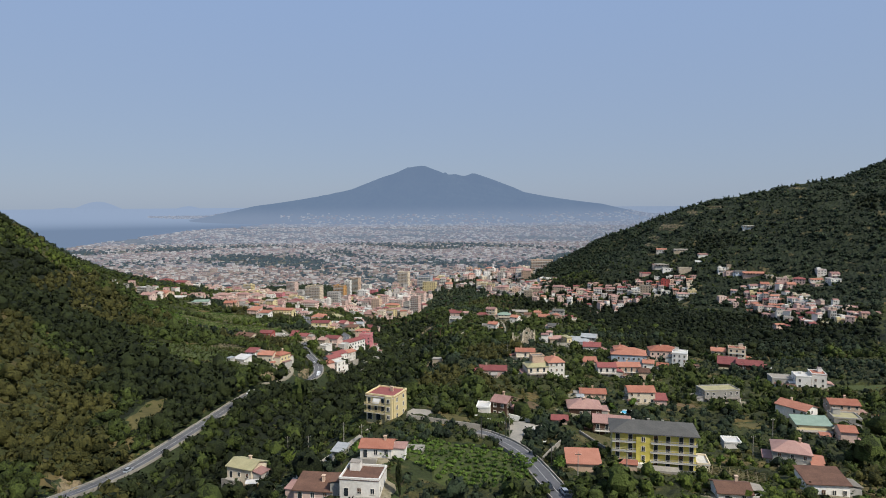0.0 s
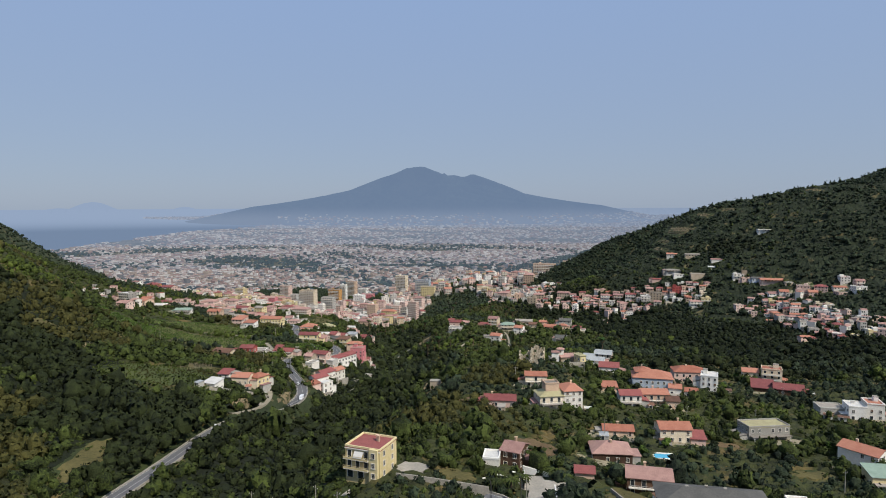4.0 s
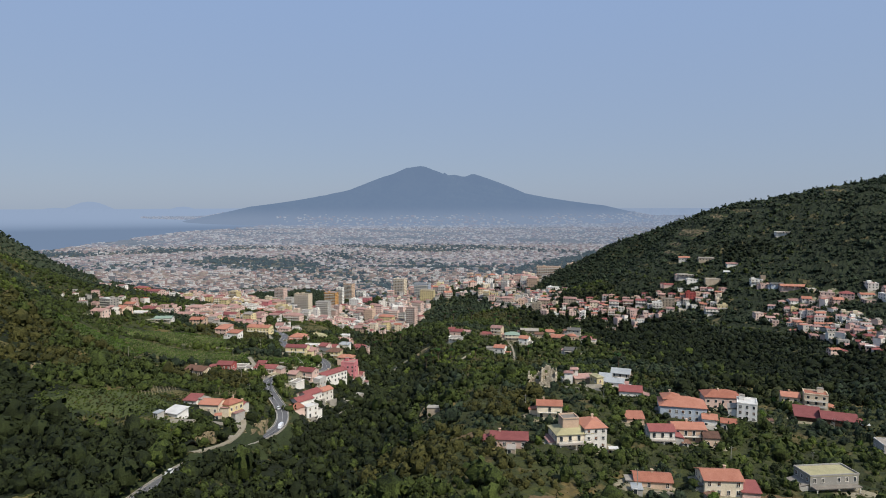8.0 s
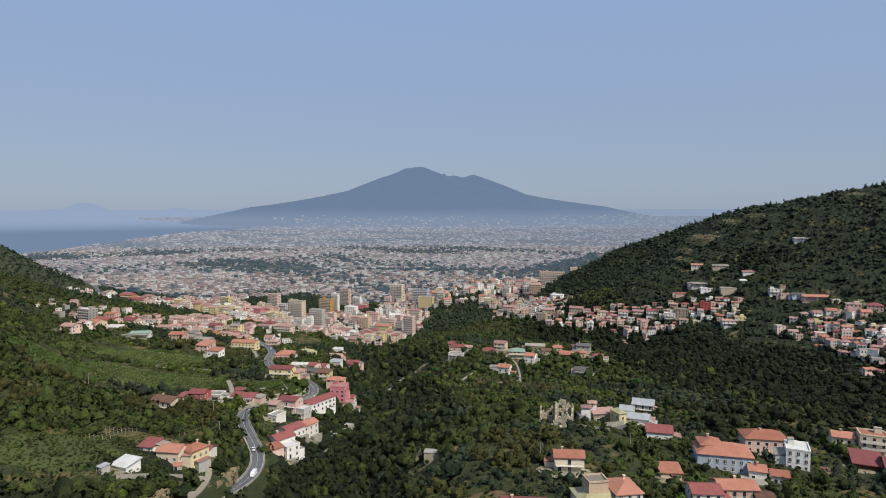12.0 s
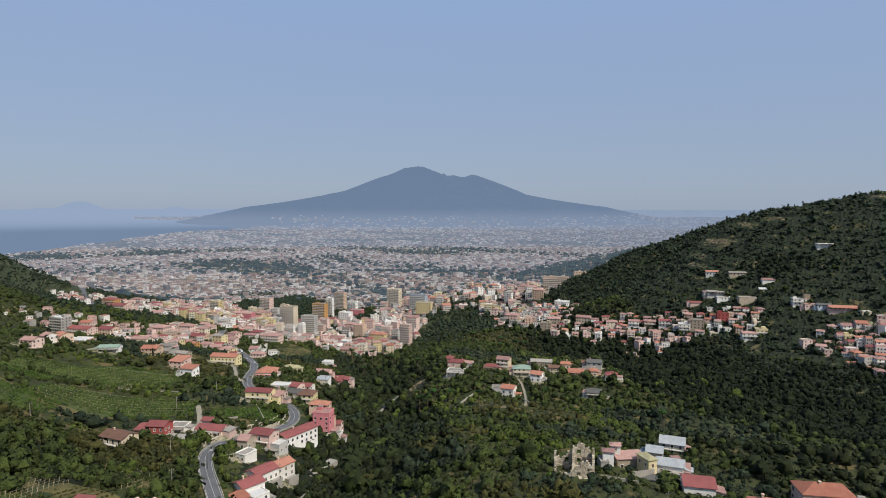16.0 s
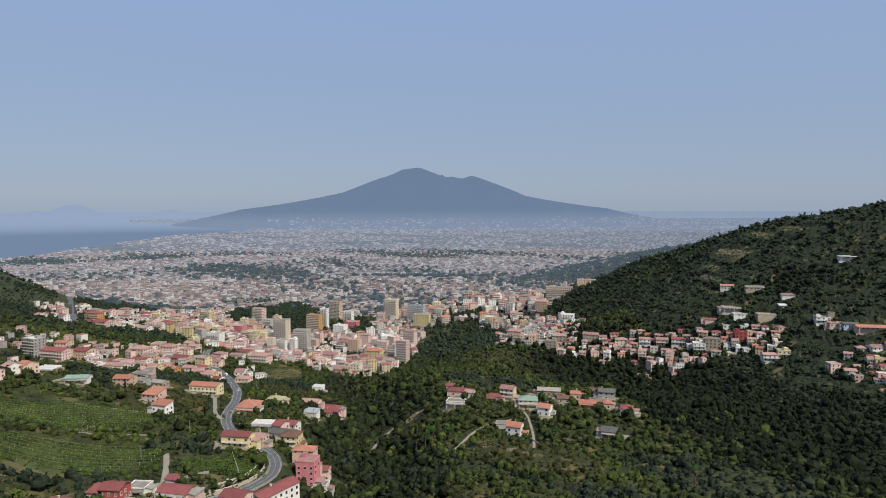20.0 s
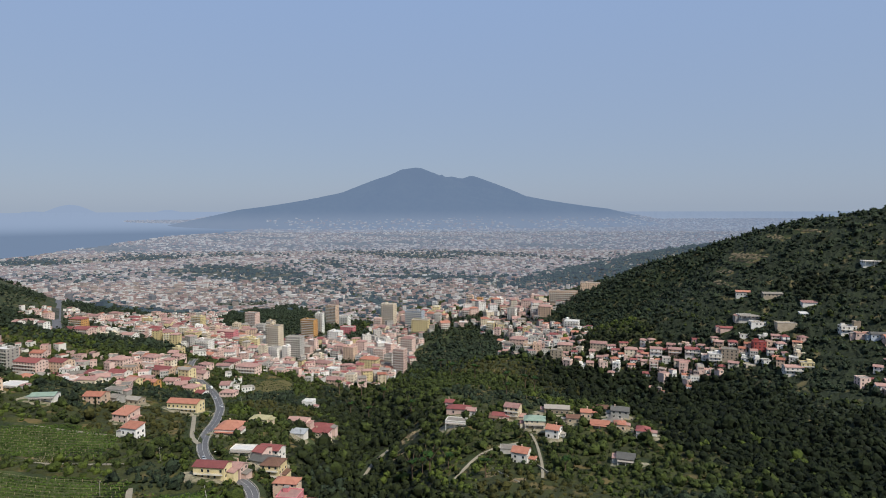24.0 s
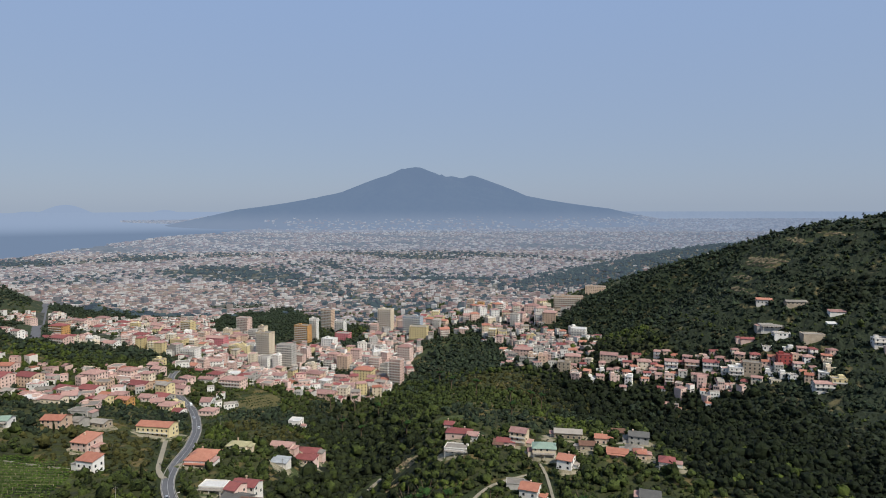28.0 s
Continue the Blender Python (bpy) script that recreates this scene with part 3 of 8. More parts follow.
def annex(base, w, d, storey, floors, wall, colour, rnd, near):
    """A lower wing against the side of a house, with its own roof, and a terrace before it."""
    side = rnd.choice((-1, 1))
    aw, ad = rnd.uniform(2.6, 4.2), d * rnd.uniform(0.5, 0.8)
    tall = storey * (1 if floors < 2.5 else rnd.choice((1, 2))) * rnd.uniform(0.8, 0.95)
    x0, x1 = (w / 2 - 0.05, w / 2 + aw) if side > 0 else (-w / 2 - aw, -w / 2 + 0.05)
    y0 = rnd.uniform(-d / 2 + 0.3, d / 2 - ad - 0.3)
    part("annex", *box(x0, x1, y0, y0 + ad, -5.0, tall), WALLS[wall if rnd.random() < 0.6 else "grey"], base)
    X0, X1 = x0 - (0.35 if side < 0 else -0.08), x1 + (0.35 if side > 0 else -0.08)
    lo, hi = tall + 0.05, tall + (aw * 0.22 if rnd.random() < 0.6 else 0.06)
    za, zb = (hi, lo) if side > 0 else (lo, hi)
    v = [(X0, y0 - 0.3, za), (X1, y0 - 0.3, zb), (X1, y0 + ad + 0.3, zb), (X0, y0 + ad + 0.3, za)]
    v = v + [(px, py, pz + 0.16) for px, py, pz in v]
    part("annex_roof", v, [(0, 3, 2, 1), (4, 5, 6, 7), (0, 1, 5, 4), (1, 2, 6, 5), (2, 3, 7, 6), (3, 0, 4, 7)], ROOFS[rnd.choice((colour, "concrete", "pink"))], base)
    if near:
        u = -side * w * 0.2
        tv, tf = box(u - w * 0.28, u + w * 0.28, -d / 2 - 3.2, -d / 2 + 0.03, -4.5, 0.05)
        box(u - w * 0.28, u + w * 0.28, -d / 2 - 3.2, -d / 2 - 3.0, 0.05, 0.85, tv, tf)
        part("terrace", tv, tf, CONCRETE, base)


def house(x, y, turn, w, d, floors, wall, roof, colour, flags="", z=None, storey=3.0, near=True, group="", category="house"):
    """A house on the slope. flags: b balconies, c chimney, t stair hut on a flat roof, s solar tank, p ground-floor portico, n no windows."""
    rnd = random.Random(int(x * 31 + y * 17))
    a = radians(turn)
    ca, sa = math.cos(a), math.sin(a)
    g = height(x, y) if z is None else z
    tall = floors * storey
    FOOTPRINTS.append((x, y, max(w, d) / 2 + 1.0))
    kind_word = {"flat": "flat roof", "shed": "lean-to roof", "hip": "hipped roof", "gable": "gabled roof", "ridge": "gabled roof"}[roof]
    base = new("house" if category == "house" else category.replace(" ", "_"))
    base.matrix_world = pose(x, y, g, 0, 0, turn)
    noun = category if category != "house" else "house"
    tagged(base, f"{WALL_WORD[wall]} {STOREYS.get(int(floors), 'low')} {noun} with {ROOF_WORD[colour]} {kind_word}", category, group)
    v, f = box(-w / 2, w / 2, -d / 2, d / 2, -5.0, tall)
    rise = {"flat": 0, "shed": d * 0.2, "hip": min(w, d) * 0.24, "gable": d * 0.2, "ridge": w * 0.2}[roof]
    if roof == "gable":
        i = len(v)
        v += [(-w / 2, 0, tall + rise - 0.15), (w / 2, 0, tall + rise - 0.15)]
        f += [(4, 7, i), (5, i + 1, 6), (4, i, i + 1, 5), (7, 6, i + 1, i)]
    elif roof == "ridge":
        i = len(v)
        v += [(0, -d / 2, tall + rise - 0.15), (0, d / 2, tall + rise - 0.15)]
        f += [(4, i, 5), (7, 6, i + 1), (4, 7, i + 1, i), (5, i, i + 1, 6)]
    elif roof == "shed":
        i = len(v)
        v += [(-w / 2, d / 2, tall + rise - 0.15), (w / 2, d / 2, tall + rise - 0.15)]
        f += [(7, 6, i + 1, i), (4, 7, i), (5, i + 1, 6)]
    part("wall", v, f, WALLS[wall], base)
    rv, rf = roof_mesh(roof, w, d, rise)
    rp = part("roof", rv, rf, ROOFS[colour], base, matrix=Matrix.Translation((0, 0, tall + 0.04)))
    if roof == "flat":
        rim(rp.data, WALLS[wall])
    if "n" not in flags and min(w, d) > 6.5:
        annex(base, w, d, storey, floors, wall, colour, rnd, near)
    if "c" in flags:
        cx, cy = w * rnd.uniform(-0.3, 0.3), d * rnd.uniform(-0.1, 0.25)
        cv, cf = box(-0.35, 0.35, -0.35, 0.35, -0.5, 1.3 + rise * 0.6)
        box(-0.5, 0.5, -0.5, 0.5, 1.3 + rise * 0.6, 1.5 + rise * 0.6, cv, cf)
        part("chimney", cv, cf, WALLS["peach"], rp, matrix=Matrix.Translation((cx, cy, 0.2)))
    if "t" in flags:
        hx = w * rnd.choice((-0.25, 0.22))
        hv, hf = box(hx - w * 0.13, hx + w * 0.13, d * 0.1, d * 0.38, tall + 0.2, tall + 2.5)
        part("stair_hut", hv, hf, WALLS[wall], base)
        hv, hf = box(hx - w * 0.14, hx + w * 0.14, d * 0.09, d * 0.39, tall + 2.5, tall + 2.65)
        part("hut_roof", hv, hf, ROOFS["concrete"], base)
    if "s" in flags:
        sv, sf = box(-0.9, 0.9, -0.35, 0.35, 0.9, 1.5)
        box(-0.8, 0.8, -0.3, 0.3, 0, 0.9, sv, sf)
        part("water_tank", sv, sf, ROOFS["white"], rp, matrix=Matrix.Translation((w * rnd.uniform(-0.3, 0.3), d * 0.15, 0.25 + rise * 0.4)))
    sides = (((0, -d / 2), 0, w), ((w / 2, 0), 90, d), ((-w / 2, 0), -90, d), ((0, d / 2), 180, w))
    if "n" not in flags:
        for k, ((mx, my), face, length) in enumerate(sides):
            facing = -math.cos(radians(turn + face))
            if k == 3 and (not near or floors > 4) or (not near and facing > 0.35):
                continue
            count = max(1, int(length / (3.0 if near else 3.4)))
            for level in range(int(floors + 0.35)):
                for c in range(count):
                    if rnd.random() < (0.12 if k == 0 else 0.3):
                        continue
                    along = (c + 0.5) / count * length - length / 2
                    m = Matrix.Translation((mx, my, 0)) @ pose(along, 0, level * storey + 0.95, 0, 0, 0) if face == 0 else \
                        Matrix.Translation((mx, my, 0)) @ pose(0, 0, 0, 0, 0, face) @ Matrix.Translation((along, 0, level * storey + 0.95))
                    if near:
                        tall_door = ("b" in flags and k == 0 and level > 0) or (level == 0 and c == 0 and k == 0)
                        lift = Matrix.Translation((0, 0, -0.9)) if tall_door else Matrix()
                        win = hang("window" if not (level == 0 and tall_door) else "door", DOOR_FRAME if tall_door else WINDOW_FRAME, base, matrix=m @ lift)
                        hang("pane", DOOR_PANE if tall_door else WINDOW_PANE, win)
                        if not tall_door and rnd.random() < 0.4:
                            hang("shutter", SHUT, win)
                    else:
                        hang("window", FAR_WINDOW, base, matrix=m)
    if "b" in flags:
        for level in range(1, int(floors + 0.35)):
            z0 = level * storey
            bv, bf = box(-w * 0.46, w * 0.46, -d / 2 - 1.3, -d / 2 + 0.02, z0 - 0.18, z0)
            slab = part("balcony", bv, bf, TRIM, base)
            rv, rf = [], []
            if near:
                n = max(6, int(w / 0.45))
                for i in range(n + 1):
                    bx = -w * 0.455 + w * 0.91 * i / n
                    box(bx - 0.03, bx + 0.03, -d / 2 - 1.27, -d / 2 - 1.21, z0, z0 + 0.95, rv, rf)
            else:
                box(-w * 0.46, w * 0.46, -d / 2 - 1.29, -d / 2 - 1.2, z0, z0 + 0.6, rv, rf)
            box(-w * 0.46, w * 0.46, -d / 2 - 1.3, -d / 2 - 1.2, z0 + 0.9, z0 + 1.0, rv, rf)
            part("railing", rv, rf, RAIL if near else TRIM, slab)
    if "p" in flags:
        pv, pf = box(-w * 0.48, w * 0.48, -d / 2 - 2.6, -d / 2 + 0.02, 2.5, 2.75)
        porch = part("porch_roof", pv, pf, ROOFS["orange" if colour == "orange" else "concrete"], base)
        for i in range(3):
            px = -w * 0.44 + w * 0.44 * i
            cv, cf = box(px - 0.15, px + 0.15, -d / 2 - 2.5, -d / 2 - 2.2, -3.0, 2.5)
            part("column", cv, cf, TRIM, porch)
    return base


# ---- roads ----
ASPHALT = surface("grey_asphalt", rgb("4c4c4e"), rgb("666566"), 0.15, 1.5, 0.9, 0.15)
LANE = surface("pale_gravel_lane", rgb("7b7363"), rgb("978e7b"), 0.2, 1.5, 0.95, 0.2)
PAINT = surface("worn_white_paint", rgb("97968f"), rgb("b4b3ad"), 0.5, 4.0, 0.8, 0.05)


def ribbon(line, off0, off1, lift0, lift1, depth=0.0):
    """A strip along a line between two offsets to its right; with depth, a wall."""
    d = np.gradient(line[:, :2], axis=0)
    d /= np.linalg.norm(d, axis=1)[:, None]
    side = np.column_stack([d[:, 1], -d[:, 0]])
    a = np.column_stack([line[:, :2] + side * off0, line[:, 2] + lift0])
    b = np.column_stack([line[:, :2] + side * off1, line[:, 2] + lift1])
    n = len(line)
    i = np.arange(n - 1)
    if not depth:
        return np.vstack([a, b]), np.stack([i, i + n, i + n + 1, i + 1], 1)
    la, lb = a - (0, 0, depth), b - (0, 0, depth)
    f = [np.stack([i, i + n, i + n + 1, i + 1], 1), np.stack([i + 2 * n, i, i + 1, i + 1 + 2 * n], 1), np.stack([i + n, i + 3 * n, i + 1 + 3 * n, i + n + 1], 1)]
    return np.vstack([a, b, la, lb]), np.vstack(f)


def build_road(line, width, material, name, label, marked=False, walled=False):
    v, f = ribbon(line, -width / 2, width / 2, 0, 0, 1.5)
    road = tagged(mesh_object(name, v, f, [material], shade=False), label, "road", kind="structure")
    if marked:
        for off in (-width / 2 + 0.35, width / 2 - 0.35):
            v, f = ribbon(line, off - 0.09, off + 0.09, 0.012, 0.012)
            mesh_object("edge_line", v, f, [PAINT]).parent = road
        v, f = ribbon(line, -0.08, 0.08, 0.012, 0.012)
        mesh_object("centre_line", v, f, [PAINT]).parent = road
    if walled:
        for off in (-width / 2 - 0.35, width / 2 + 0.05):
            v, f = ribbon(line, off, off + 0.3, 0.6, 0.6, 3.0)
            mesh_object("parapet", v, f, [CONCRETE]).parent = road
    return road


build_road(MAIN_ROAD, 6.2, ASPHALT, "road", "winding two-lane asphalt valley road with white edge lines", True, True)
build_road(UPPER_ROAD, 6.2, ASPHALT, "road", "grey asphalt road bending between walls and gardens", True, True)
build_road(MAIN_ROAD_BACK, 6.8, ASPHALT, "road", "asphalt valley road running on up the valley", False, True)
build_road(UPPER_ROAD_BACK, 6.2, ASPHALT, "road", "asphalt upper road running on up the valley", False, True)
build_road(FAR_ROAD, 12.0, ASPHALT, "road", "straight grey main road towards the town", False, False)
build_road(FARM_LANE, 2.6, LANE, "road", "pale gravel lane up to a farmhouse")
build_road(GORGE_PATH, 2.0, LANE, "road", "pale path through the wooded gorge")
build_road(HAMLET_LANE, 1.8, LANE, "road", "pale lane climbing to the hamlet houses")
build_road(HAMLET_PATH, 1.7, LANE, "road", "narrow pale lane between the hamlet houses")
build_road(SIDE_LANE, 2.8, LANE, "road", "pale access lane beside the valley road")
build_road(COURT_LANE, 4.6, CONCRETE, "road", "paved side lane to a walled court")
build_road(VILLA_LANE, 2.8, CONCRETE, "road", "steep concrete lane up to the yellow villa")
build_road(TERRACE_LANE, 3.0, LANE, "road", "walled concrete lane up to the vineyard terrace")

# ---- houses of the valley ----
def yellow_house():
    """The yellow villa above the lane: stair bay, half-width balconies, arched garage doors."""
    base = house(-17.1, 231.8, -22, 11.6, 11.0, 3, "yellow", "flat", "red", "n", z=248.9)
    base["label"] = "three-storey warm yellow villa with a red roof terrace and balconies"
    part("stair_bay", *box(2.6, 5.4, -6.3, -5.4, -5, 9.6), WALLS["yellow"], base)
    part("cornice", *box(-6.0, 6.0, -5.8, -5.48, 8.7, 8.95), TRIM, base)
    for level in range(3):
        z0 = level * 3.0
        if level:
            slab = part("balcony", *box(-5.9, 2.4, -6.9, -5.48, z0 - 0.2, z0), TRIM, base)
            rv, rf = box(-5.9, 2.4, -6.9, -6.8, z0, z0 + 0.55)
            for i in range(20):
                box(-5.85 + i * 0.43, -5.8 + i * 0.43, -6.87, -6.83, z0 + 0.5, z0 + 0.95, rv, rf)
            box(-5.9, 2.4, -6.9, -6.8, z0 + 0.92, z0 + 1.0, rv, rf)
            part("railing", rv, rf, WALLS["yellow"], slab)
            for wx in (-4.4, -1.6, 1.2):
                hang("pane", DOOR_PANE, hang("balcony_door", DOOR_FRAME, base, matrix=Matrix.Translation((wx, -5.5, z0 + 0.02))))
        else:
            for wx in (-4.2, -0.6):
                door = hang("door", DOOR_FRAME, base, matrix=Matrix.Translation((wx, -5.5, 0.0)) @ Matrix.Diagonal((1.5, 1, 1.05, 1)))
                hang("pane", DOOR_PANE, door)
        hang("pane", WINDOW_PANE, hang("window", WINDOW_FRAME, base, matrix=Matrix.Translation((4.0, -6.3, z0 + 1.0))))
        for wy in (-2.8, 2.6):
            hang("pane", WINDOW_PANE, hang("window", WINDOW_FRAME, base, matrix=pose(5.8, wy, z0 + 0.95, 0, 0, 90)))
    part("awning", [(-2.6, -5.5, 8.2), (0.4, -5.5, 8.2), (0.4, -7.0, 6.6), (-2.6, -7.0, 6.6), (-2.6, -5.5, 8.25), (0.4, -5.5, 8.25), (0.4, -7.0, 6.65), (-2.6, -7.0, 6.65)],
         [(0, 1, 2, 3), (7, 6, 5, 4), (3, 2, 6, 7), (0, 3, 7, 4), (1, 5, 6, 2)], ROOFS["white"], base, "white canvas sun awning")
    for cx, cy in ((1.0, 2.0), (1.9, 1.4)):
        cv, cf = box(cx - 0.3, cx + 0.3, cy - 0.3, cy + 0.3, 9.1, 10.9)
        box(cx - 0.42, cx + 0.42, cy - 0.42, cy + 0.42, 10.9, 11.05, cv, cf)
        part("chimney", cv, cf, WALLS["peach"], base)


yellow_house()
house(-14.8, 180.9, -6, 9.4, 7.0, 1, "white", "gable", "orange", "c", z=254.9)
house(-17.2, 165.7, -8, 10.9, 9.0, 1.5, "white", "flat", "brown", "t")
house(-30.8, 169.4, -8, 10.8, 8.0, 1, "rose", "shed", "brown", "c")
house(-63.4, 208.4, -22, 10.3, 8.0, 1.3, "cream", "gable", "olive", "c", z=236.4)
house(-30.1, 203.9, -15, 3.7, 5.0, 1, "grey", "shed", "metal", "n")
house(29.1, 251.6, -28, 6.6, 9.0, 2, "brown", "gable", "pink", "c")
house(20.9, 247.2, -10, 5.2, 7.0, 1, "white", "flat", "white", "n")
house(79.4, 307.6, -8, 12.5, 8.0, 1, "peach", "gable", "orange", "c")
house(68.5, 278.2, -6, 14.5, 12.0, 1.3, "brown", "hip", "pink", "c")
house(72.5, 246.0, -14, 14.1, 10.0, 2, "brown", "gable", "pink", "bc")
house(48.2, 188.9, -6, 9.9, 8.0, 1, "peach", "shed", "orange", "n")
house(52.3, 250.1, -10, 6.2, 6.0, 1, "peach", "gable", "red", "n")
house(103.0, 307.0, -4, 13.0, 10.0, 2, "cream", "gable", "orange", "c")
house(112.1, 303.8, -10, 5.8, 7.0, 1, "rose", "shed", "red", "n")
house(97.8, 352.6, -4, 10.3, 9.0, 2, "white", "gable", "red", "bp")
house(111.9, 359.2, -4, 13.5, 9.0, 2, "peach", "gable", "orange", "bc")
house(119.9, 354.5, -8, 6.1, 8.0, 1.5, "peach", "gable", "brown", "")
house(93.7, 375.1, -6, 7.9, 7.0, 1, "peach", "shed", "orange", "n")
house(56.8, 339.8, 8, 14.6, 11.0, 2, "cream", "hip", "olive", "bp")
house(65.5, 341.2, 8, 9.0, 12.0, 3, "white", "hip", "orange", "c")
house(56.2, 340.2, 8, 6.7, 6.0, 3.6, "peach", "flat", "concrete", "n")
house(54.2, 374.7, -6, 11.2, 8.0, 2, "cream", "gable", "orange", "bc")
house(31.5, 334.7, -6, 14.4, 9.0, 1.2, "rose", "gable", "red", "c")
house(123.1, 394.5, -14, 21.4, 14.0, 2.4, "blue", "hip", "orange", "")
house(119.0, 397.8, -10, 8.7, 9.0, 3, "white", "hip", "orange", "c")
house(155.7, 424.5, -10, 18.6, 12.0, 2.3, "rose", "hip", "orange", "c", near=False)
house(159.7, 403.2, -24, 9.1, 11.0, 3, "white", "flat", "white", "t")
house(132.9, 384.8, -20, 6.4, 8.0, 1.4, "white", "gable", "orange", "c")
house(141.0, 382.8, -20, 6.4, 7.0, 1.2, "white", "gable", "orange", "")
house(196.8, 430.5, -22, 9.0, 9.0, 2.2, "cream", "gable", "orange", "bc", near=False)
house(206.6, 423.5, -24, 11.2, 9.0, 3, "cream", "flat", "orange", "bt", near=False)
house(192.4, 406.5, -24, 11.6, 12.0, 1, "brown", "shed", "red", "n")
house(203.0, 398.3, -24, 15.2, 12.0, 1.2, "brown", "gable", "red", "")
house(145.7, 314.7, 6, 18.7, 9.0, 2, "grey", "flat", "olive", "p")
house(208.1, 348.4, -16, 7.7, 10.0, 2.2, "white", "flat", "white", "s")
house(216.5, 347.5, -18, 7.4, 10.0, 2.6, "white", "flat", "orange", "t")
house(200.3, 355.5, -10, 11.9, 9.0, 1.4, "grey", "flat", "concrete", "")
house(167.4, 281.4, 32, 9.8, 14.0, 2, "white", "ridge", "orange", "c")
house(160.1, 257.7, -10, 13.7, 8.0, 1.6, "yellow", "shed", "green", "p")
house(193.2, 289.2, -12, 12.6, 9.0, 2, "peach", "gable", "orange", "c")
house(180.6, 267.5, -14, 10.8, 9.0, 1.6, "grey", "flat", "olive", "t")
house(168.5, 247.6, -16, 5.7, 8.0, 1.6, "rose", "gable", "orange", "b")
house(165.8, 230.4, -24, 5.7, 8.0, 1.4, "grey", "gable", "pink", "")
house(128.1, 215.5, -24, 11.8, 11.0, 2, "grey", "hip", "pink", "c")
house(133.5, 208.6, -24, 3.5, 6.0, 1, "rose", "shed", "orange", "")
house(120.5, 184.8, -6, 12.0, 9.0, 1.4, "white", "shed", "brown", "b")
house(85.9, 170.0, -8, 8.9, 8.0, 1, "white", "gable", "brown", "c")
house(115.6, 234.4, -10, 6.2, 6.0, 1, "white", "flat", "white", "n")
house(89.9, 199.9, -12, 3.9, 8.0, 1, "cream", "flat", "white", "")
house(195.1, 265.6, -10, 3.5, 8.0, 1.5, "cream", "gable", "orange", "")
house(-110.4, 397.8, -8, 10.0, 9.0, 1.6, "cream", "gable", "orange", "b")
house(-102.7, 401.0, -30, 8.0, 9.0, 2.4, "yellow", "hip", "orange", "c")
house(-120.9, 399.5, -10, 6.7, 7.0, 1, "white", "shed", "red", "")
house(-100.6, 412.1, -15, 4.1, 6.0, 1.4, "white", "gable", "red", "c")
house(-120.0, 377.1, -22, 8.1, 7.0, 0.8, "white", "shed", "white", "n")
house(-151.6, 484.8, -22, 14.5, 10.0, 2, "cream", "gable", "brown", "bc")
house(-142.1, 507.1, -6, 10.0, 9.0, 2.2, "red", "gable", "red", "p")
house(-153.1, 512.8, -6, 6.7, 7.0, 1, "rose", "shed", "red", "n")
house(-135.8, 516.8, -4, 9.2, 8.0, 1, "white", "flat", "concrete", "p", near=False)
house(-115.6, 511.2, -12, 15.0, 9.0, 1, "rose", "gable", "red", "p")
house(-122.4, 523.8, -10, 5.4, 6.0, 1.4, "rose", "gable", "red", "", near=False)
house(-76.0, 530.8, 56, 24.0, 9.0, 2.3, "white", "gable", "red", "c", near=False)
house(-72.7, 483.7, 56, 11.0, 8.0, 2.2, "white", "gable", "orange", "c")
house(-78.4, 472.5, 56, 12.0, 9.0, 1.6, "white", "gable", "red", "b")
house(-80.0, 457.4, 50, 11.0, 9.0, 1.5, "white", "gable", "red", "c")
house(-74.0, 450.2, 50, 8.0, 7.0, 2, "white", "flat", "white", "")
house(-80.3, 445.7, 50, 7.0, 6.0, 1, "rose", "shed", "orange", "n")
house(-93.7, 498.1, -14, 5.6, 8.0, 1.6, "stone", "gable", "pink", "")
house(-87.9, 509.9, -18, 11.8, 9.0, 2.2, "rose", "gable", "red", "b")
house(-80.8, 507.8, -20, 8.4, 8.0, 1.5, "grey", "flat", "white", "p")
house(-89.3, 483.9, -28, 6.0, 8.0, 1.2, "white", "flat", "concrete", "")
house(-69.5, 576.2, -8, 10.8, 10.0, 4.6, "pink", "flat", "pink", "t", near=False, category="apartment building")
house(-74.3, 590.3, -8, 12.7, 8.0, 4.8, "peach", "hip", "orange", "c", near=False, category="apartment building")
house(-64.9, 599.6, -8, 6.0, 8.0, 2, "rose", "gable", "red", "b", near=False)
house(-62.0, 573.5, -8, 8.6, 7.0, 1.6, "white", "flat", "concrete", "", near=False)
house(-114.5, 593.2, -8, 17.2, 9.0, 2.2, "yellow", "gable", "red", "b", near=False)
house(-103.3, 600.6, -14, 6.8, 8.0, 2, "rose", "gable", "pink", "c", near=False)
house(-88.8, 617.2, -10, 11.1, 11.0, 3, "yellow", "hip", "brown", "b", near=False)
house(-99.5, 632.7, -20, 6.6, 10.0, 2.4, "rose", "gable", "red", "", near=False)
house(-132.9, 671.6, -6, 14.3, 11.0, 1.4, "white", "hip", "orange", "p", near=False)
house(-87.0, 748.7, -10, 16.3, 10.0, 1, "rose", "hip", "red", "", near=False)
house(-112.8, 821.6, -10, 9.8, 9.0, 2.4, "white", "flat", "white", "b", near=False)
house(-100.4, 730.9, -12, 14.7, 9.0, 1.4, "rose", "gable", "pink", "", near=False)
house(-122.3, 706.5, -8, 12.9, 9.0, 1.3, "cream", "hip", "olive", "c", near=False)
house(-188.0, 736.8, -10, 24.5, 11.0, 2.4, "yellow", "gable", "orange", "b", near=False)
house(-322.2, 678.5, -16, 13.0, 11.0, 2, "rose", "gable", "pink", "c", near=False)
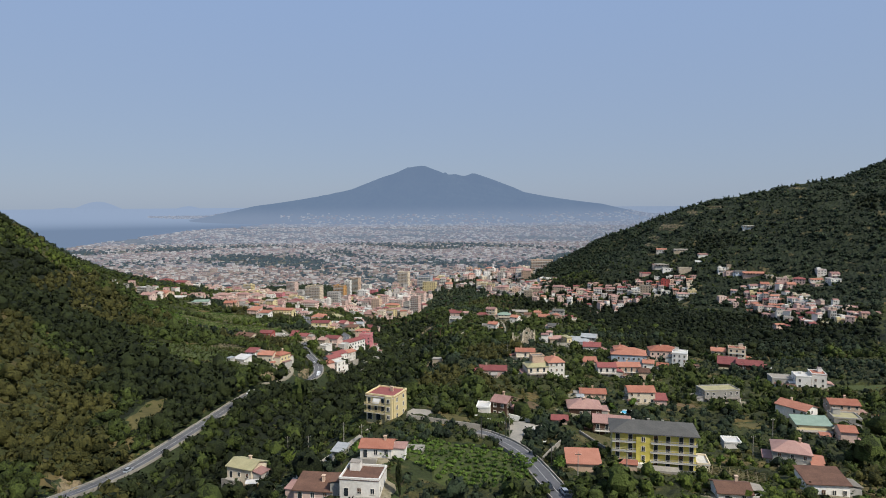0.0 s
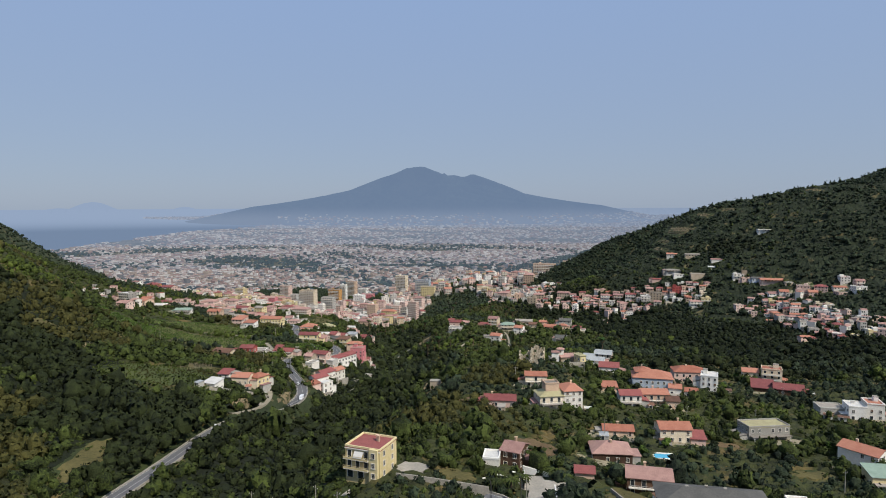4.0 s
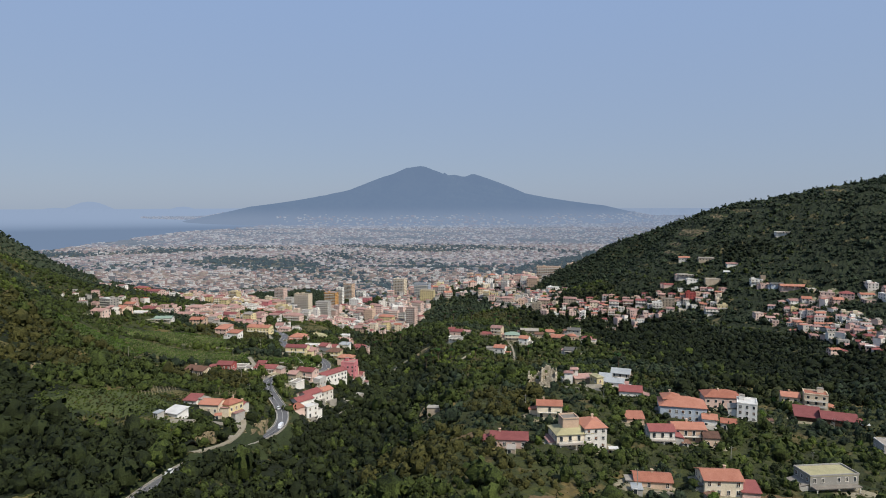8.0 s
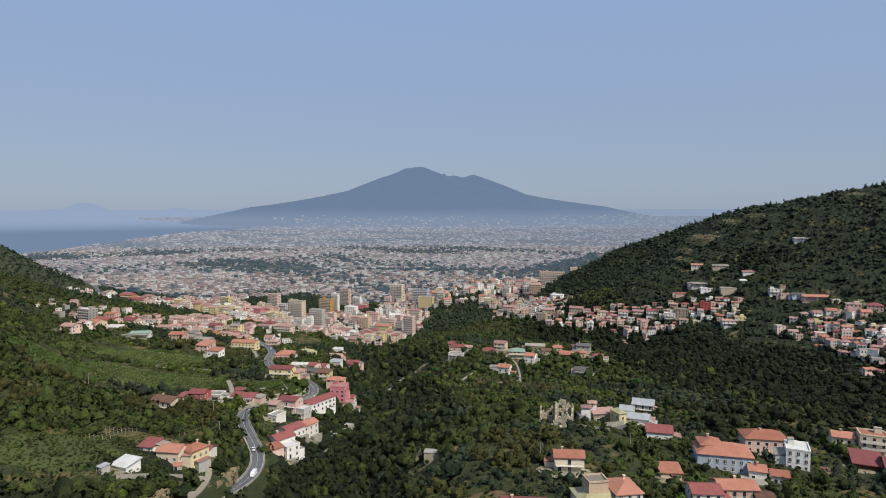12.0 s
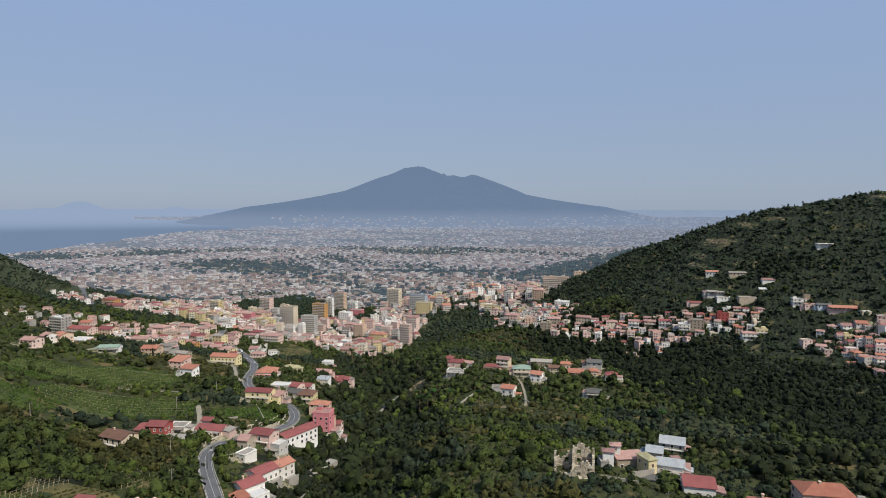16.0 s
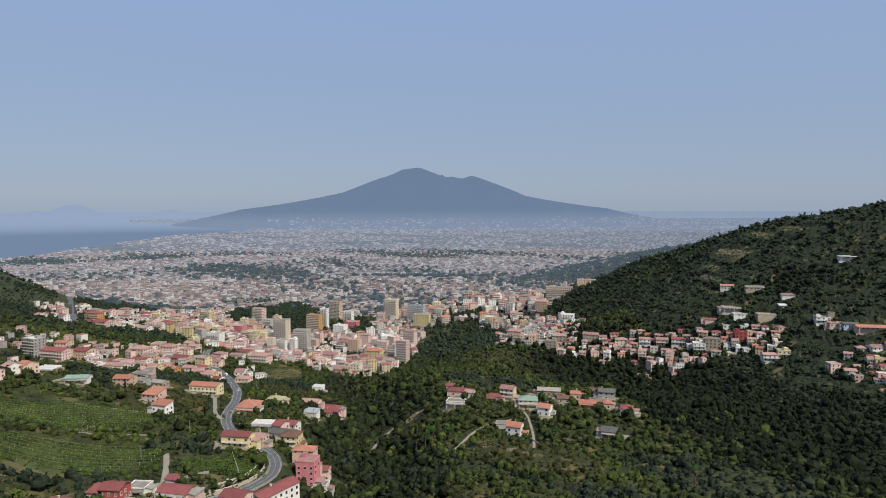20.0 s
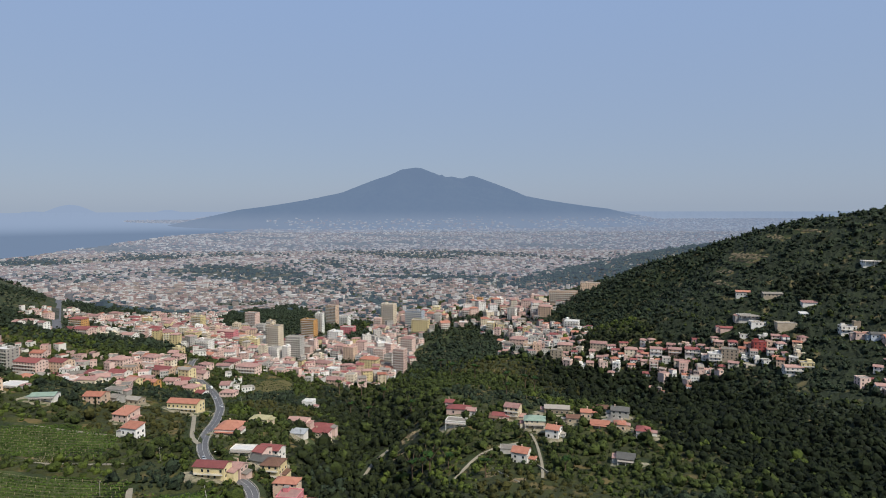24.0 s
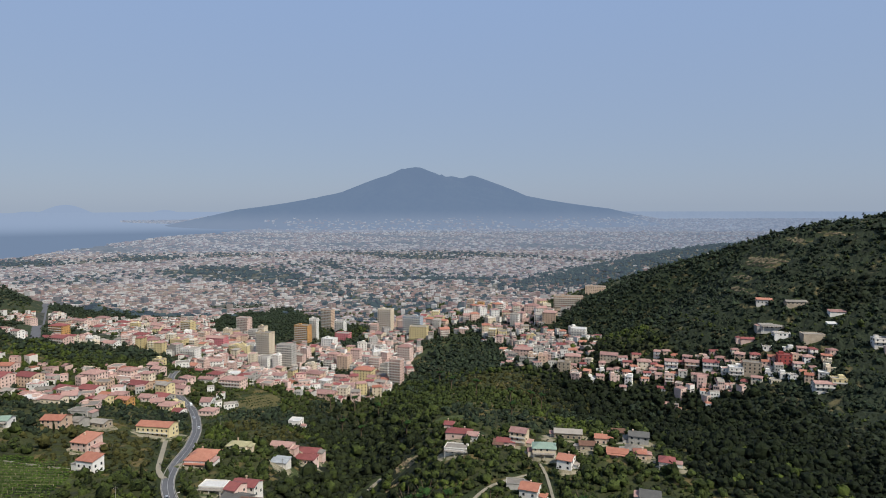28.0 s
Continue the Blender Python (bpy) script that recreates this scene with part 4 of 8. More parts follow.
house(-321.3, 698.7, -30, 7.9, 11.0, 2.4, "white", "gable", "pink", "b", near=False)
house(-314.3, 706.2, -26, 10.2, 12.0, 2.6, "peach", "gable", "orange", "", near=False)
house(-308.2, 720.9, -8, 15.3, 12.0, 1, "white", "flat", "white", "p", near=False)
house(-272.9, 702.9, 6, 16.5, 9.0, 1.3, "white", "gable", "green", "p", near=False)
house(-243.7, 715.3, -4, 14.0, 11.0, 2, "peach", "gable", "orange", "c", near=False)
house(-207.4, 686.0, -16, 12.0, 12.0, 2, "rose", "shed", "orange", "c", near=False)
house(-185.0, 650.2, -16, 11.2, 8.0, 2.6, "white", "shed", "orange", "b", near=False)
house(-233.9, 724.4, -14, 7.1, 9.0, 1.5, "grey", "gable", "concrete", "", near=False)
house(55.2, 638.0, -22, 9.6, 10.0, 2.4, "white", "gable", "orange", "c", near=False)
house(81.8, 675.5, -26, 8.7, 10.0, 2, "white", "gable", "orange", "c", near=False)
house(71.9, 695.1, -8, 14.4, 10.0, 1.8, "cream", "hip", "green", "p", near=False)
house(58.8, 713.4, -22, 10.7, 10.0, 3, "cream", "gable", "pink", "b", near=False)
house(20.1, 732.6, -12, 17.3, 9.0, 1.4, "rose", "hip", "red", "c", near=False)
house(29.2, 723.6, -14, 7.3, 8.0, 1.4, "white", "gable", "pink", "", near=False)
house(17.7, 708.6, -14, 14.4, 9.0, 1.2, "white", "flat", "concrete", "p", near=False)
house(93.0, 725.3, -10, 18.1, 9.0, 1.4, "stone", "gable", "concrete", "", near=False)
house(111.8, 712.8, -14, 7.5, 8.0, 1.4, "peach", "gable", "orange", "c", near=False)
house(100.2, 701.5, -8, 9.8, 8.0, 1.2, "stone", "gable", "brown", "", near=False)
house(136.0, 711.1, -18, 12.4, 10.0, 2, "grey", "gable", "grey", "c", near=False)
house(115.8, 688.2, -18, 12.4, 9.0, 1, "peach", "gable", "orange", "p", near=False)
house(126.6, 689.8, -18, 10.3, 9.0, 1.2, "cream", "hip", "concrete", "", near=False)
house(139.0, 668.8, -20, 8.6, 9.0, 1.4, "white", "hip", "red", "p", near=False)
house(116.0, 628.9, -18, 10.1, 10.0, 1.2, "grey", "gable", "grey", "p", near=False)
house(48.4, 711.2, -14, 8.4, 8.0, 1.2, "rose", "gable", "red", "", near=False)
house(128.7, 732.2, -8, 8.1, 8.0, 1.2, "rose", "gable", "brown", "", near=False)
house(78.0, 448.9, -12, 4.6, 4.0, 2.4, "white", "hip", "pink", "n")
house(82.2, 453.4, -12, 4.1, 4.0, 3, "white", "hip", "pink", "")
house(87.3, 451.4, 8, 11.9, 6.0, 1.6, "stone", "shed", "pink", "b")
house(93.2, 444.4, 18, 4.1, 8.0, 2.4, "yellow", "hip", "olive", "")
house(105.3, 469.9, -22, 7.1, 9.0, 1.4, "grey", "gable", "metal", "")
house(118.9, 484.5, -22, 11.3, 11.0, 1.8, "grey", "gable", "metal", "b")
house(104.2, 447.3, -22, 11.0, 9.0, 1.6, "white", "gable", "metal", "p")
house(107.4, 445.5, -22, 8.1, 7.0, 1, "rose", "shed", "pink", "")
house(106.9, 425.1, -14, 11.5, 11.0, 1.6, "white", "gable", "red", "b")
house(75.7, 448.1, 0, 3.5, 6.0, 1, "grey", "flat", "concrete", "n")
house(447.9, 905.2, -10, 18.6, 7.0, 0.81, "white", "flat", "pink", "p", near=False)
house(332.1, 936.6, -20, 14.1, 8.0, 1.4, "white", "gable", "orange", "b", near=False)
house(353.4, 917.8, -8, 19.0, 8.0, 0.99, "stone", "gable", "concrete", "", near=False)
house(322.4, 901.4, -8, 23.2, 10.0, 0.93, "grey", "flat", "concrete", "p", near=False)
house(324.3, 888.4, -10, 14.2, 9.0, 0.93, "white", "flat", "concrete", "b", near=False)
house(342.5, 870.7, -10, 17.7, 10.0, 1.6, "stone", "flat", "concrete", "n", near=False)
house(375.1, 887.7, -10, 14.5, 7.0, 0.62, "white", "shed", "pink", "n", near=False)
house(363.4, 876.8, -10, 7.3, 6.0, 0.62, "white", "shed", "white", "n", near=False)
house(379.8, 835.4, -12, 12.9, 8.0, 1.9, "white", "flat", "concrete", "tb", near=False)
house(386.6, 823.1, -12, 15.1, 7.0, 1.2, "rose", "flat", "orange", "", near=False)
house(394.5, 816.1, -12, 13.6, 8.0, 1.2, "blue", "gable", "grey", "b", near=False)
house(406.1, 804.0, -14, 26.7, 9.0, 0.93, "rose", "gable", "orange", "p", near=False)
house(387.1, 834.2, -12, 5.7, 5.0, 2.5, "stone", "flat", "concrete", "n", near=False)
house(298.3, 900.5, -10, 12.4, 7.0, 0.62, "rose", "gable", "red", "", near=False)
house(-133.8, 682.2, -8, 15.5, 9.0, 1.3, "white", "hip", "orange", "c", near=False)
house(-111.9, 636.5, -6, 13.6, 8.0, 1, "white", "flat", "white", "p", near=False)
house(-97.1, 643.9, -14, 13.7, 9.0, 2, "white", "gable", "red", "c", near=False)
house(-96.7, 627.0, -20, 14.5, 10.0, 1.5, "grey", "gable", "grey", "", near=False)
house(-93.4, 698.8, -14, 10.9, 7.0, 1, "white", "shed", "metal", "n", near=False)
house(-84.5, 728.2, -12, 15.5, 9.0, 1.2, "rose", "hip", "red", "c", near=False)
house(-285.5, 887.0, -10, 14.6, 9.0, 1.6, "rose", "flat", "white", "", near=False)
house(-232.5, 877.5, -12, 15.5, 10.0, 2, "rose", "gable", "pink", "", near=False)
house(-222.6, 919.4, -10, 15.5, 9.0, 1.4, "white", "gable", "pink", "", near=False)
house(-398.3, 884.8, -12, 20.3, 11.0, 2.4, "white", "gable", "red", "b", near=False)
house(-319.2, 805.9, -12, 18.9, 10.0, 1.6, "white", "gable", "pink", "", near=False)
house(-279.4, 770.2, -10, 16.5, 9.0, 1.4, "cream", "gable", "pink", "", near=False)
house(-245.8, 746.7, -10, 15.0, 8.0, 1.2, "grey", "flat", "concrete", "", near=False)
house(-224.0, 731.4, -16, 12.3, 8.0, 1.2, "stone", "gable", "concrete", "", near=False)
house(13.8, 752.6, -12, 6.7, 8.0, 1.4, "rose", "gable", "red", "c", near=False)
house(44.7, 708.1, -10, 6.3, 7.0, 1, "stone", "shed", "brown", "", near=False)
house(127.7, 682.6, -14, 7.3, 8.0, 1.4, "peach", "hip", "orange", "c", near=False)
house(49.0, 652.8, -6, 9.9, 7.0, 1, "grey", "flat", "concrete", "", near=False)


# ---- villages and town ----
def block(x, y, turn, w, d, floors, wall, roof, colour, balconies=False, z=None, storey=3.1, group="", category="house", label=""):
    """A town building seen from afar: wall, roof and one row of windows to each storey."""
    g = (height(x, y) if z is None else z)
    tall = floors * storey
    FOOTPRINTS.append((x, y, max(w, d) / 2))
    base = new(category.replace(" ", "_") if category != "house" else "town_house")
    base.matrix_world = pose(x, y, g, 0, 0, turn)
    kind_word = {"flat": "flat roof", "hip": "hipped roof", "gable": "gabled roof", "shed": "lean-to roof"}[roof]
    tagged(base, label or f"{WALL_WORD[wall]} {STOREYS[int(floors)]} {category} with {ROOF_WORD[colour]} {kind_word}", category, group)
    v, f = box(-w / 2, w / 2, -d / 2, d / 2, -6.0, tall)
    rise = {"flat": 0, "hip": min(w, d) * 0.2, "gable": d * 0.18, "shed": d * 0.12}[roof]
    if roof == "gable":
        i = len(v)
        v += [(-w / 2, 0, tall + rise - 0.15), (w / 2, 0, tall + rise - 0.15)]
        f += [(4, 7, i), (5, i + 1, 6)]
    part("wall", v, f, WALLS[wall], base)
    rv, rf = roof_mesh(roof, w, d, rise, 0.4)
    if roof == "flat" and (x + y) % 3 < 1.4:
        hx, hy = w * 0.2 * (1 if int(x) % 2 else -1), d * 0.12
        box(hx - 1.9, hx + 1.9, hy - 1.7, hy + 1.7, 0.1, 2.6, rv, rf)
    top = part("roof", rv, rf, ROOFS[colour], base, matrix=Matrix.Translation((0, 0, tall + 0.04)))
    if roof == "flat":
        rim(top.data, WALLS[wall])
    v, f = [], []
    for level in range(int(floors)):
        z0 = level * storey + 0.9
        for length, side in ((w, 0), (d, 1), (d, -1)):
            n = max(1, int(length / 3.3))
            for c in range(n):
                s = (c + 0.5) / n * length - length / 2
                if side == 0:
                    box(s - 0.55, s + 0.55, -d / 2 - 0.06, -d / 2 + 0.02, z0, z0 + 1.45, v, f)
                else:
                    edge = side * w / 2
                    box(edge - 0.06, edge + 0.06, s - 0.55, s + 0.55, z0, z0 + 1.45, v, f)
        if balconies and level:
            bv, bf = box(-w * 0.47, w * 0.47, -d / 2 - 1.3, -d / 2 + 0.02, z0 - 0.95, z0 - 0.78)
            box(-w * 0.47, w * 0.47, -d / 2 - 1.3, -d / 2 - 1.2, z0 - 0.8, z0 + 0.1, bv, bf)
            part("balcony", bv, bf, TRIM, base)
    tagged(part("glazing", v, f, GLASS, base), kind="stuff")
    return base


def district(cx, cy, rx, ry, lean, gap, count, floors, walls, roofs, group, size=(9, 15), balcony=0.15, tilt=-12, kind="house"):
    """Buildings packed along leaning rows inside an ellipse."""
    rnd = random.Random(int(cx * 7 + cy))
    a = radians(lean)
    spots = []
    n = int(max(rx, ry) / gap) + 1
    for i in range(-n, n + 1):
        for j in range(-n, n + 1):
            u, v = i * gap + rnd.uniform(-0.22, 0.22) * gap, j * gap * 1.15 + rnd.uniform(-0.22, 0.22) * gap
            if (u / rx) ** 2 + (v / ry) ** 2 < 1:
                spots.append((cx + u * math.cos(a) - v * math.sin(a), cy + u * math.sin(a) + v * math.cos(a)))
    rnd.shuffle(spots)
    made = 0
    for x, y in spots:
        if made >= count:
            break
        if any(math.hypot(x - fx, y - fy) < r + gap * 0.36 for fx, fy, r in FOOTPRINTS) or wooded(x, y):
            continue
        if min(np.hypot(line[:, 0] - x, line[:, 1] - y).min() for line, _ in ROADS) < 10:
            continue
        w, d = rnd.uniform(*size), rnd.uniform(size[0], size[1] * 0.9)
        fl = rnd.randint(*floors)
        roof = rnd.choice(("flat", "flat", "hip", "gable", "gable")) if fl < 5 else rnd.choice(("flat", "flat", "hip"))
        colour = rnd.choice(("pink", "pink", "pink", "concrete") + roofs) if roof != "flat" else rnd.choice(("concrete", "concrete", "pink", "white", "red"))
        block(x, y, tilt + rnd.choice((0, 0, -14, 12, 30)) + rnd.uniform(-5, 5), w, d, fl, rnd.choice(walls), roof, colour,
              rnd.random() < balcony, None, 3.1, group, kind if fl < 4 else "apartment building")
        made += 1


# buildings that stand out: place, turn, plan, storeys, wall, roof, balconies
LANDMARKS = [
    (-246, 1201, -18, 22.1, 14, 12, "cream", "flat", "concrete", True),
    (-202, 1146, -14, 22.3, 14, 10, "grey", "flat", "concrete", True),
    (-211, 1132, -22, 9.6, 8, 7, "white", "flat", "white", False),
    (-287, 1273, -16, 12.8, 9.6, 6, "white", "flat", "concrete", True),
    (-228, 1136, -20, 14.7, 11.1, 6, "white", "flat", "concrete", True),
    (-228, 1360, -18, 25.9, 14, 10, "orange", "flat", "concrete", True),
    (-212, 1376, -14, 13.2, 9.9, 12, "white", "flat", "concrete", True),
    (-221, 1552, -22, 23.9, 14, 13, "peach", "flat", "concrete", True),
    (-181, 1464, -16, 18.2, 13.7, 7, "white", "flat", "concrete", True),
    (-84, 1329, -20, 23.4, 14, 13, "cream", "flat", "concrete", True),
    (-37, 1271, -18, 28.8, 14, 9, "blue", "flat", "concrete", True),
    (-26, 1234, -14, 26.2, 14, 6, "yellow", "flat", "concrete", False),
    (-44, 1022, -22, 14.1, 10.6, 10, "rose", "flat", "concrete", True),
    (-85, 1051, -16, 22.6, 14, 6, "yellow", "hip", "orange", False),
    (-147, 1064, -20, 21.6, 14, 5, "peach", "hip", "pink", True),
    (-113, 948, -18, 23.1, 14, 2, "peach", "hip", "pink", False),
    (-137, 1142, -14, 14.8, 11.1, 5, "rose", "hip", "pink", False),
    (-156, 1213, -22, 19.2, 14, 5, "white", "flat", "white", False),
    (-150, 1301, -16, 22.8, 14, 4, "pink", "flat", "concrete", False),
    (-40, 1125, -20, 17.4, 13.1, 7, "rose", "hip", "pink", True),
    (-61, 1060, -18, 10.8, 8.1, 6, "grey", "flat", "concrete", True),
    (-78, 1109, -14, 14.3, 10.7, 5, "rose", "flat", "concrete", True),
    (-120, 1122, -22, 15.9, 12.0, 6, "peach", "flat", "pink", False),
    (-108, 1149, -16, 13.5, 10.1, 5, "rose", "hip", "pink", False),
    (-449, 1425, -20, 21.6, 14, 8, "yellow", "flat", "concrete", True),
    (-368, 1197, -18, 20.5, 14, 5, "yellow", "flat", "pink", False),
    (-328, 1138, -14, 22.1, 14, 5, "white", "flat", "concrete", True),
    (-353, 1441, -22, 23.9, 14, 10, "rose", "flat", "concrete", True),
    (-350, 1292, -16, 34.7, 14, 5, "pink", "gable", "pink", False),
    (61, 1439, -20, 11.9, 8.9, 8, "peach", "flat", "concrete", True),
    (77, 1398, -18, 10.5, 8, 7, "orange", "flat", "concrete", False),
    (202, 1260, -14, 43.6, 14, 6, "peach", "flat", "concrete", True),
    (165, 1209, -22, 19.1, 14, 5, "peach", "hip", "pink", False),
    (306, 1513, -16, 37.9, 14, 4, "peach", "flat", "concrete", False),
    (153, 1307, -20, 22.8, 14, 4, "rose", "hip", "pink", False),
    (131, 931, -18, 12.4, 9.3, 3, "stone", "flat", "concrete", False),
    (143, 947, -14, 16, 11, 2, "stone", "hip", "pink", False),
    (184, 1105, -22, 18.4, 13.8, 5, "white", "flat", "white", True),
    (99, 997, -16, 22, 12, 3, "rose", "hip", "pink", False),
    (114, 983, -20, 12.1, 9.1, 3, "white", "flat", "concrete", False),
    (88, 1166, -18, 9.2, 8, 4, "rose", "hip", "pink", False),
    (207, 919, -14, 13, 10, 2, "cream", "hip", "pink", False),
    (178, 939, -22, 17, 11, 2, "stone", "gable", "pink", False),
    (230, 909, -16, 12, 9.6, 2, "white", "gable", "pink", True),
    (246, 899, -20, 12.8, 9.6, 2, "peach", "gable", "pink", True),
    (260, 890, -18, 14, 10, 2, "white", "gable", "red", True),
    (273, 868, -14, 12, 9, 3, "white", "flat", "white", True),
    (286, 865, -22, 15, 11, 3, "stone", "flat", "concrete", False),
    (-393, 868, -16, 28.4, 14, 4, "rose", "gable", "red", True),
    (-421, 875, -20, 17.4, 13.1, 6, "grey", "flat", "white", True),
    (-369, 877, -18, 19.6, 14, 3, "peach", "gable", "red", False),
    (-311, 878, -14, 18.5, 13.9, 3, "rose", "hip", "pink", False),
    (-317, 849, -22, 21.6, 14, 1, "white", "gable", "red", False),
    (-294, 844, -16, 17.5, 13.1, 2, "white", "gable", "red", False),
    (-286, 893, -20, 15.9, 11.9, 3, "rose", "hip", "pink", False),
    (-265, 871, -18, 20.4, 14, 2, "peach", "gable", "red", False),
    (-249, 812, -14, 12.0, 9.0, 2, "orange", "gable", "orange", False),
    (-239, 863, -22, 13.1, 9.8, 4, "yellow", "gable", "concrete", False),
    (-268, 890, -16, 11.6, 8.7, 3, "cream", "hip", "pink", False),
    (-239, 888, -20, 12.6, 9.5, 2, "rose", "hip", "pink", False),
    (-222, 940, -18, 14.8, 11.1, 2, "rose", "hip", "red", True),
    (-197, 918, -14, 23.1, 14, 3, "rose", "hip", "pink", True),
    (-296, 1361, -22, 13.0, 9.8, 10, "cream", "flat", "concrete", True),
    (-529, 1181, -16, 23.2, 14, 5, "orange", "hip", "red", True),
    (-436, 1035, -20, 22.0, 14, 3, "rose", "gable", "red", True),
    (-667, 1470, -18, 28.5, 14, 4, "rose", "gable", "pink", True),
    (-669, 1548, -14, 26.0, 14, 4, "rose", "hip", "pink", True),
    (-619, 1530, -22, 25.7, 14, 3, "rose", "hip", "red", True),
    (-418, 1108, -16, 19.9, 14, 2, "white", "gable", "pink", False),
    (-460, 1274, -20, 22.2, 14, 3, "rose", "hip", "red", False),
    (-528, 1479, -18, 26.7, 14, 4, "rose", "gable", "pink", True),
]
STOREYS.update({12: "twelve-storey", 13: "thirteen-storey"})
for _x, _y, _turn, _w, _d, _n, _wall, _roof, _colour, _bal in LANDMARKS:
    block(_x, _y, _turn, _w, _d, _n, _wall, _roof, _colour, _bal, category="apartment building" if _n > 3 else "house" if _y > 960 else "village house")
block(310, 857, -14, 11, 9, 3, "red", "flat", "red", False, category="village house")
block(329, 811, -14, 11, 8, 2, "yellow", "flat", "concrete", True, category="village house")
block(318, 812, -10, 16, 9, 2, "white", "gable", "pink", True, category="village house")
PALE = ("rose", "cream", "rose", "white", "rose", "white", "grey", "peach", "yellow")
district(-128, 1090, 112, 150, 18, 12, 105, (2, 5), PALE, ("pink", "orange", "red"), "houses of the old town", (8, 12.5), 0.35)
district(55, 1330, 170, 150, 10, 15.5, 84, (2, 6), PALE, ("pink", "orange", "red"), "buildings of the upper town", (9, 17), 0.5)
district(-330, 1240, 120, 190, 14, 15, 88, (2, 5), PALE, ("pink", "orange", "red"), "buildings of the lower town", (9, 15), 0.4)
district(125, 1060, 60, 120, -20, 13, 40, (1, 3), PALE, ("pink", "orange", "red"), "houses below the hill", (7, 12))
district(-540, 1480, 230, 220, 0, 21, 56, (1, 4), PALE, ("pink", "orange", "red"), "buildings on the edge of town", (9, 17), 0.3)
district(-450, 1090, 110, 70, 20, 19, 28, (1, 3), ("rose", "white", "cream"), ("red", "orange", "pink"), "villas among trees", (9, 13), 0.4, kind="villa")
district(-262, 868, 90, 34, -30, 15, 36, (1, 2), PALE + ("orange",), ("red", "orange", "pink"), "houses on the terrace above the road", (9, 15), 0.3, kind="villa")
district(-345, 835, 125, 34, -36, 16, 40, (1, 2), PALE, ("red", "orange", "pink"), "houses on the terrace above the road", (9, 16), 0.3, kind="villa")
district(-235, 960, 70, 60, 0, 17, 24, (1, 3), PALE, ("red", "orange", "pink"), "houses by the road to town", (9, 14), 0.3, kind="villa")


def street(pts, half, count, floors, walls, group, size):
    """Village houses strung along a hillside street."""
    rnd = random.Random(int(pts[0][0] + pts[0][1] * 3))
    pts = np.array(pts, float)
    at = np.r_[0, np.cumsum(np.hypot(*np.diff(pts, axis=0).T))]
    made = tries = 0
    while made < count and tries < count * 30:
        tries += 1
        s = rnd.uniform(0, at[-1])
        x, y = np.interp(s, at, pts[:, 0]), np.interp(s, at, pts[:, 1])
        k = min(len(pts) - 2, int(np.searchsorted(at, s, "right")) - 1)
        d = (pts[k + 1] - pts[k]) / np.hypot(*(pts[k + 1] - pts[k]))
        off = rnd.gauss(0, half * 0.5)
        x, y = x - d[1] * off, y + d[0] * off
        w, dd = rnd.uniform(*size), rnd.uniform(size[0], size[1] * 0.9)
        if any(math.hypot(x - fx, y - fy) < r + max(w, dd) * 0.42 for fx, fy, r in FOOTPRINTS):
            continue
        roof = rnd.choice(("flat", "flat", "hip", "gable", "gable"))
        colour = rnd.choice(("pink", "pink", "orange", "red")) if roof != "flat" else rnd.choice(("concrete", "pink", "concrete", "white"))
        block(float(x), float(y), -16 + rnd.choice((0, 0, -14, 12)) + rnd.uniform(-5, 5), w, dd, rnd.randint(*floors) + (rnd.random() < 0.15), rnd.choice(walls), roof, colour, rnd.random() < 0.25, height(x, y) - 0.8, 2.8, group, "village house")
        made += 1


VILLAGE = ("white", "rose", "white", "peach", "cream", "white", "rose")
street([(140, 930), (214, 914), (272, 884), (338, 834)], 17, 80, (1, 2), VILLAGE, "village row on the hillside", (6, 9.5))
street([(110, 1120), (120, 1040), (150, 965)], 44, 36, (1, 2), VILLAGE, "houses below the hill", (7, 11))
street([(362, 778), (388, 738), (396, 690), (390, 640), (398, 588)], 32, 78, (1, 2), VILLAGE + ("yellow",), "village on the lower slope", (6.5, 10))
street([(396, 800), (425, 770), (470, 735)], 14, 12, (1, 2), VILLAGE, "village on the lower slope", (8, 14))

# ---- the built-up plain, far below ----
def boxes_mesh(name, x, y, w, d, h, turn, materials, pick, label):
    n = len(x)
    z = np.maximum(ground(x, y), volcano_height(x, y))
    c, s = np.cos(turn), np.sin(turn)
    corner = np.array([(-1, -1), (1, -1), (1, 1), (-1, 1)]) / 2
    out = np.zeros((n, 8, 3))
    for k in range(8):
        ux, uy = corner[k % 4, 0] * w, corner[k % 4, 1] * d
        out[:, k, 0], out[:, k, 1] = x + ux * c - uy * s, y + ux * s + uy * c
        out[:, k, 2] = z - 4 if k < 4 else z + h
    p = draw_in(out.reshape(-1, 3))
    face = np.array([(4, 5, 6, 7), (0, 1, 5, 4), (1, 2, 6, 5), (3, 0, 4, 7)])
    faces = (np.arange(n)[:, None, None] * 8 + face).reshape(-1, 4)
    index = np.repeat(pick, 4)
    index[::4] = np.where(np.random.RandomState(5).rand(n) < 0.55, len(materials) - 1, pick)
    ob = mesh_object(name, p, faces, materials, index)
    return tagged(ob, label, "buildings", kind="stuff")


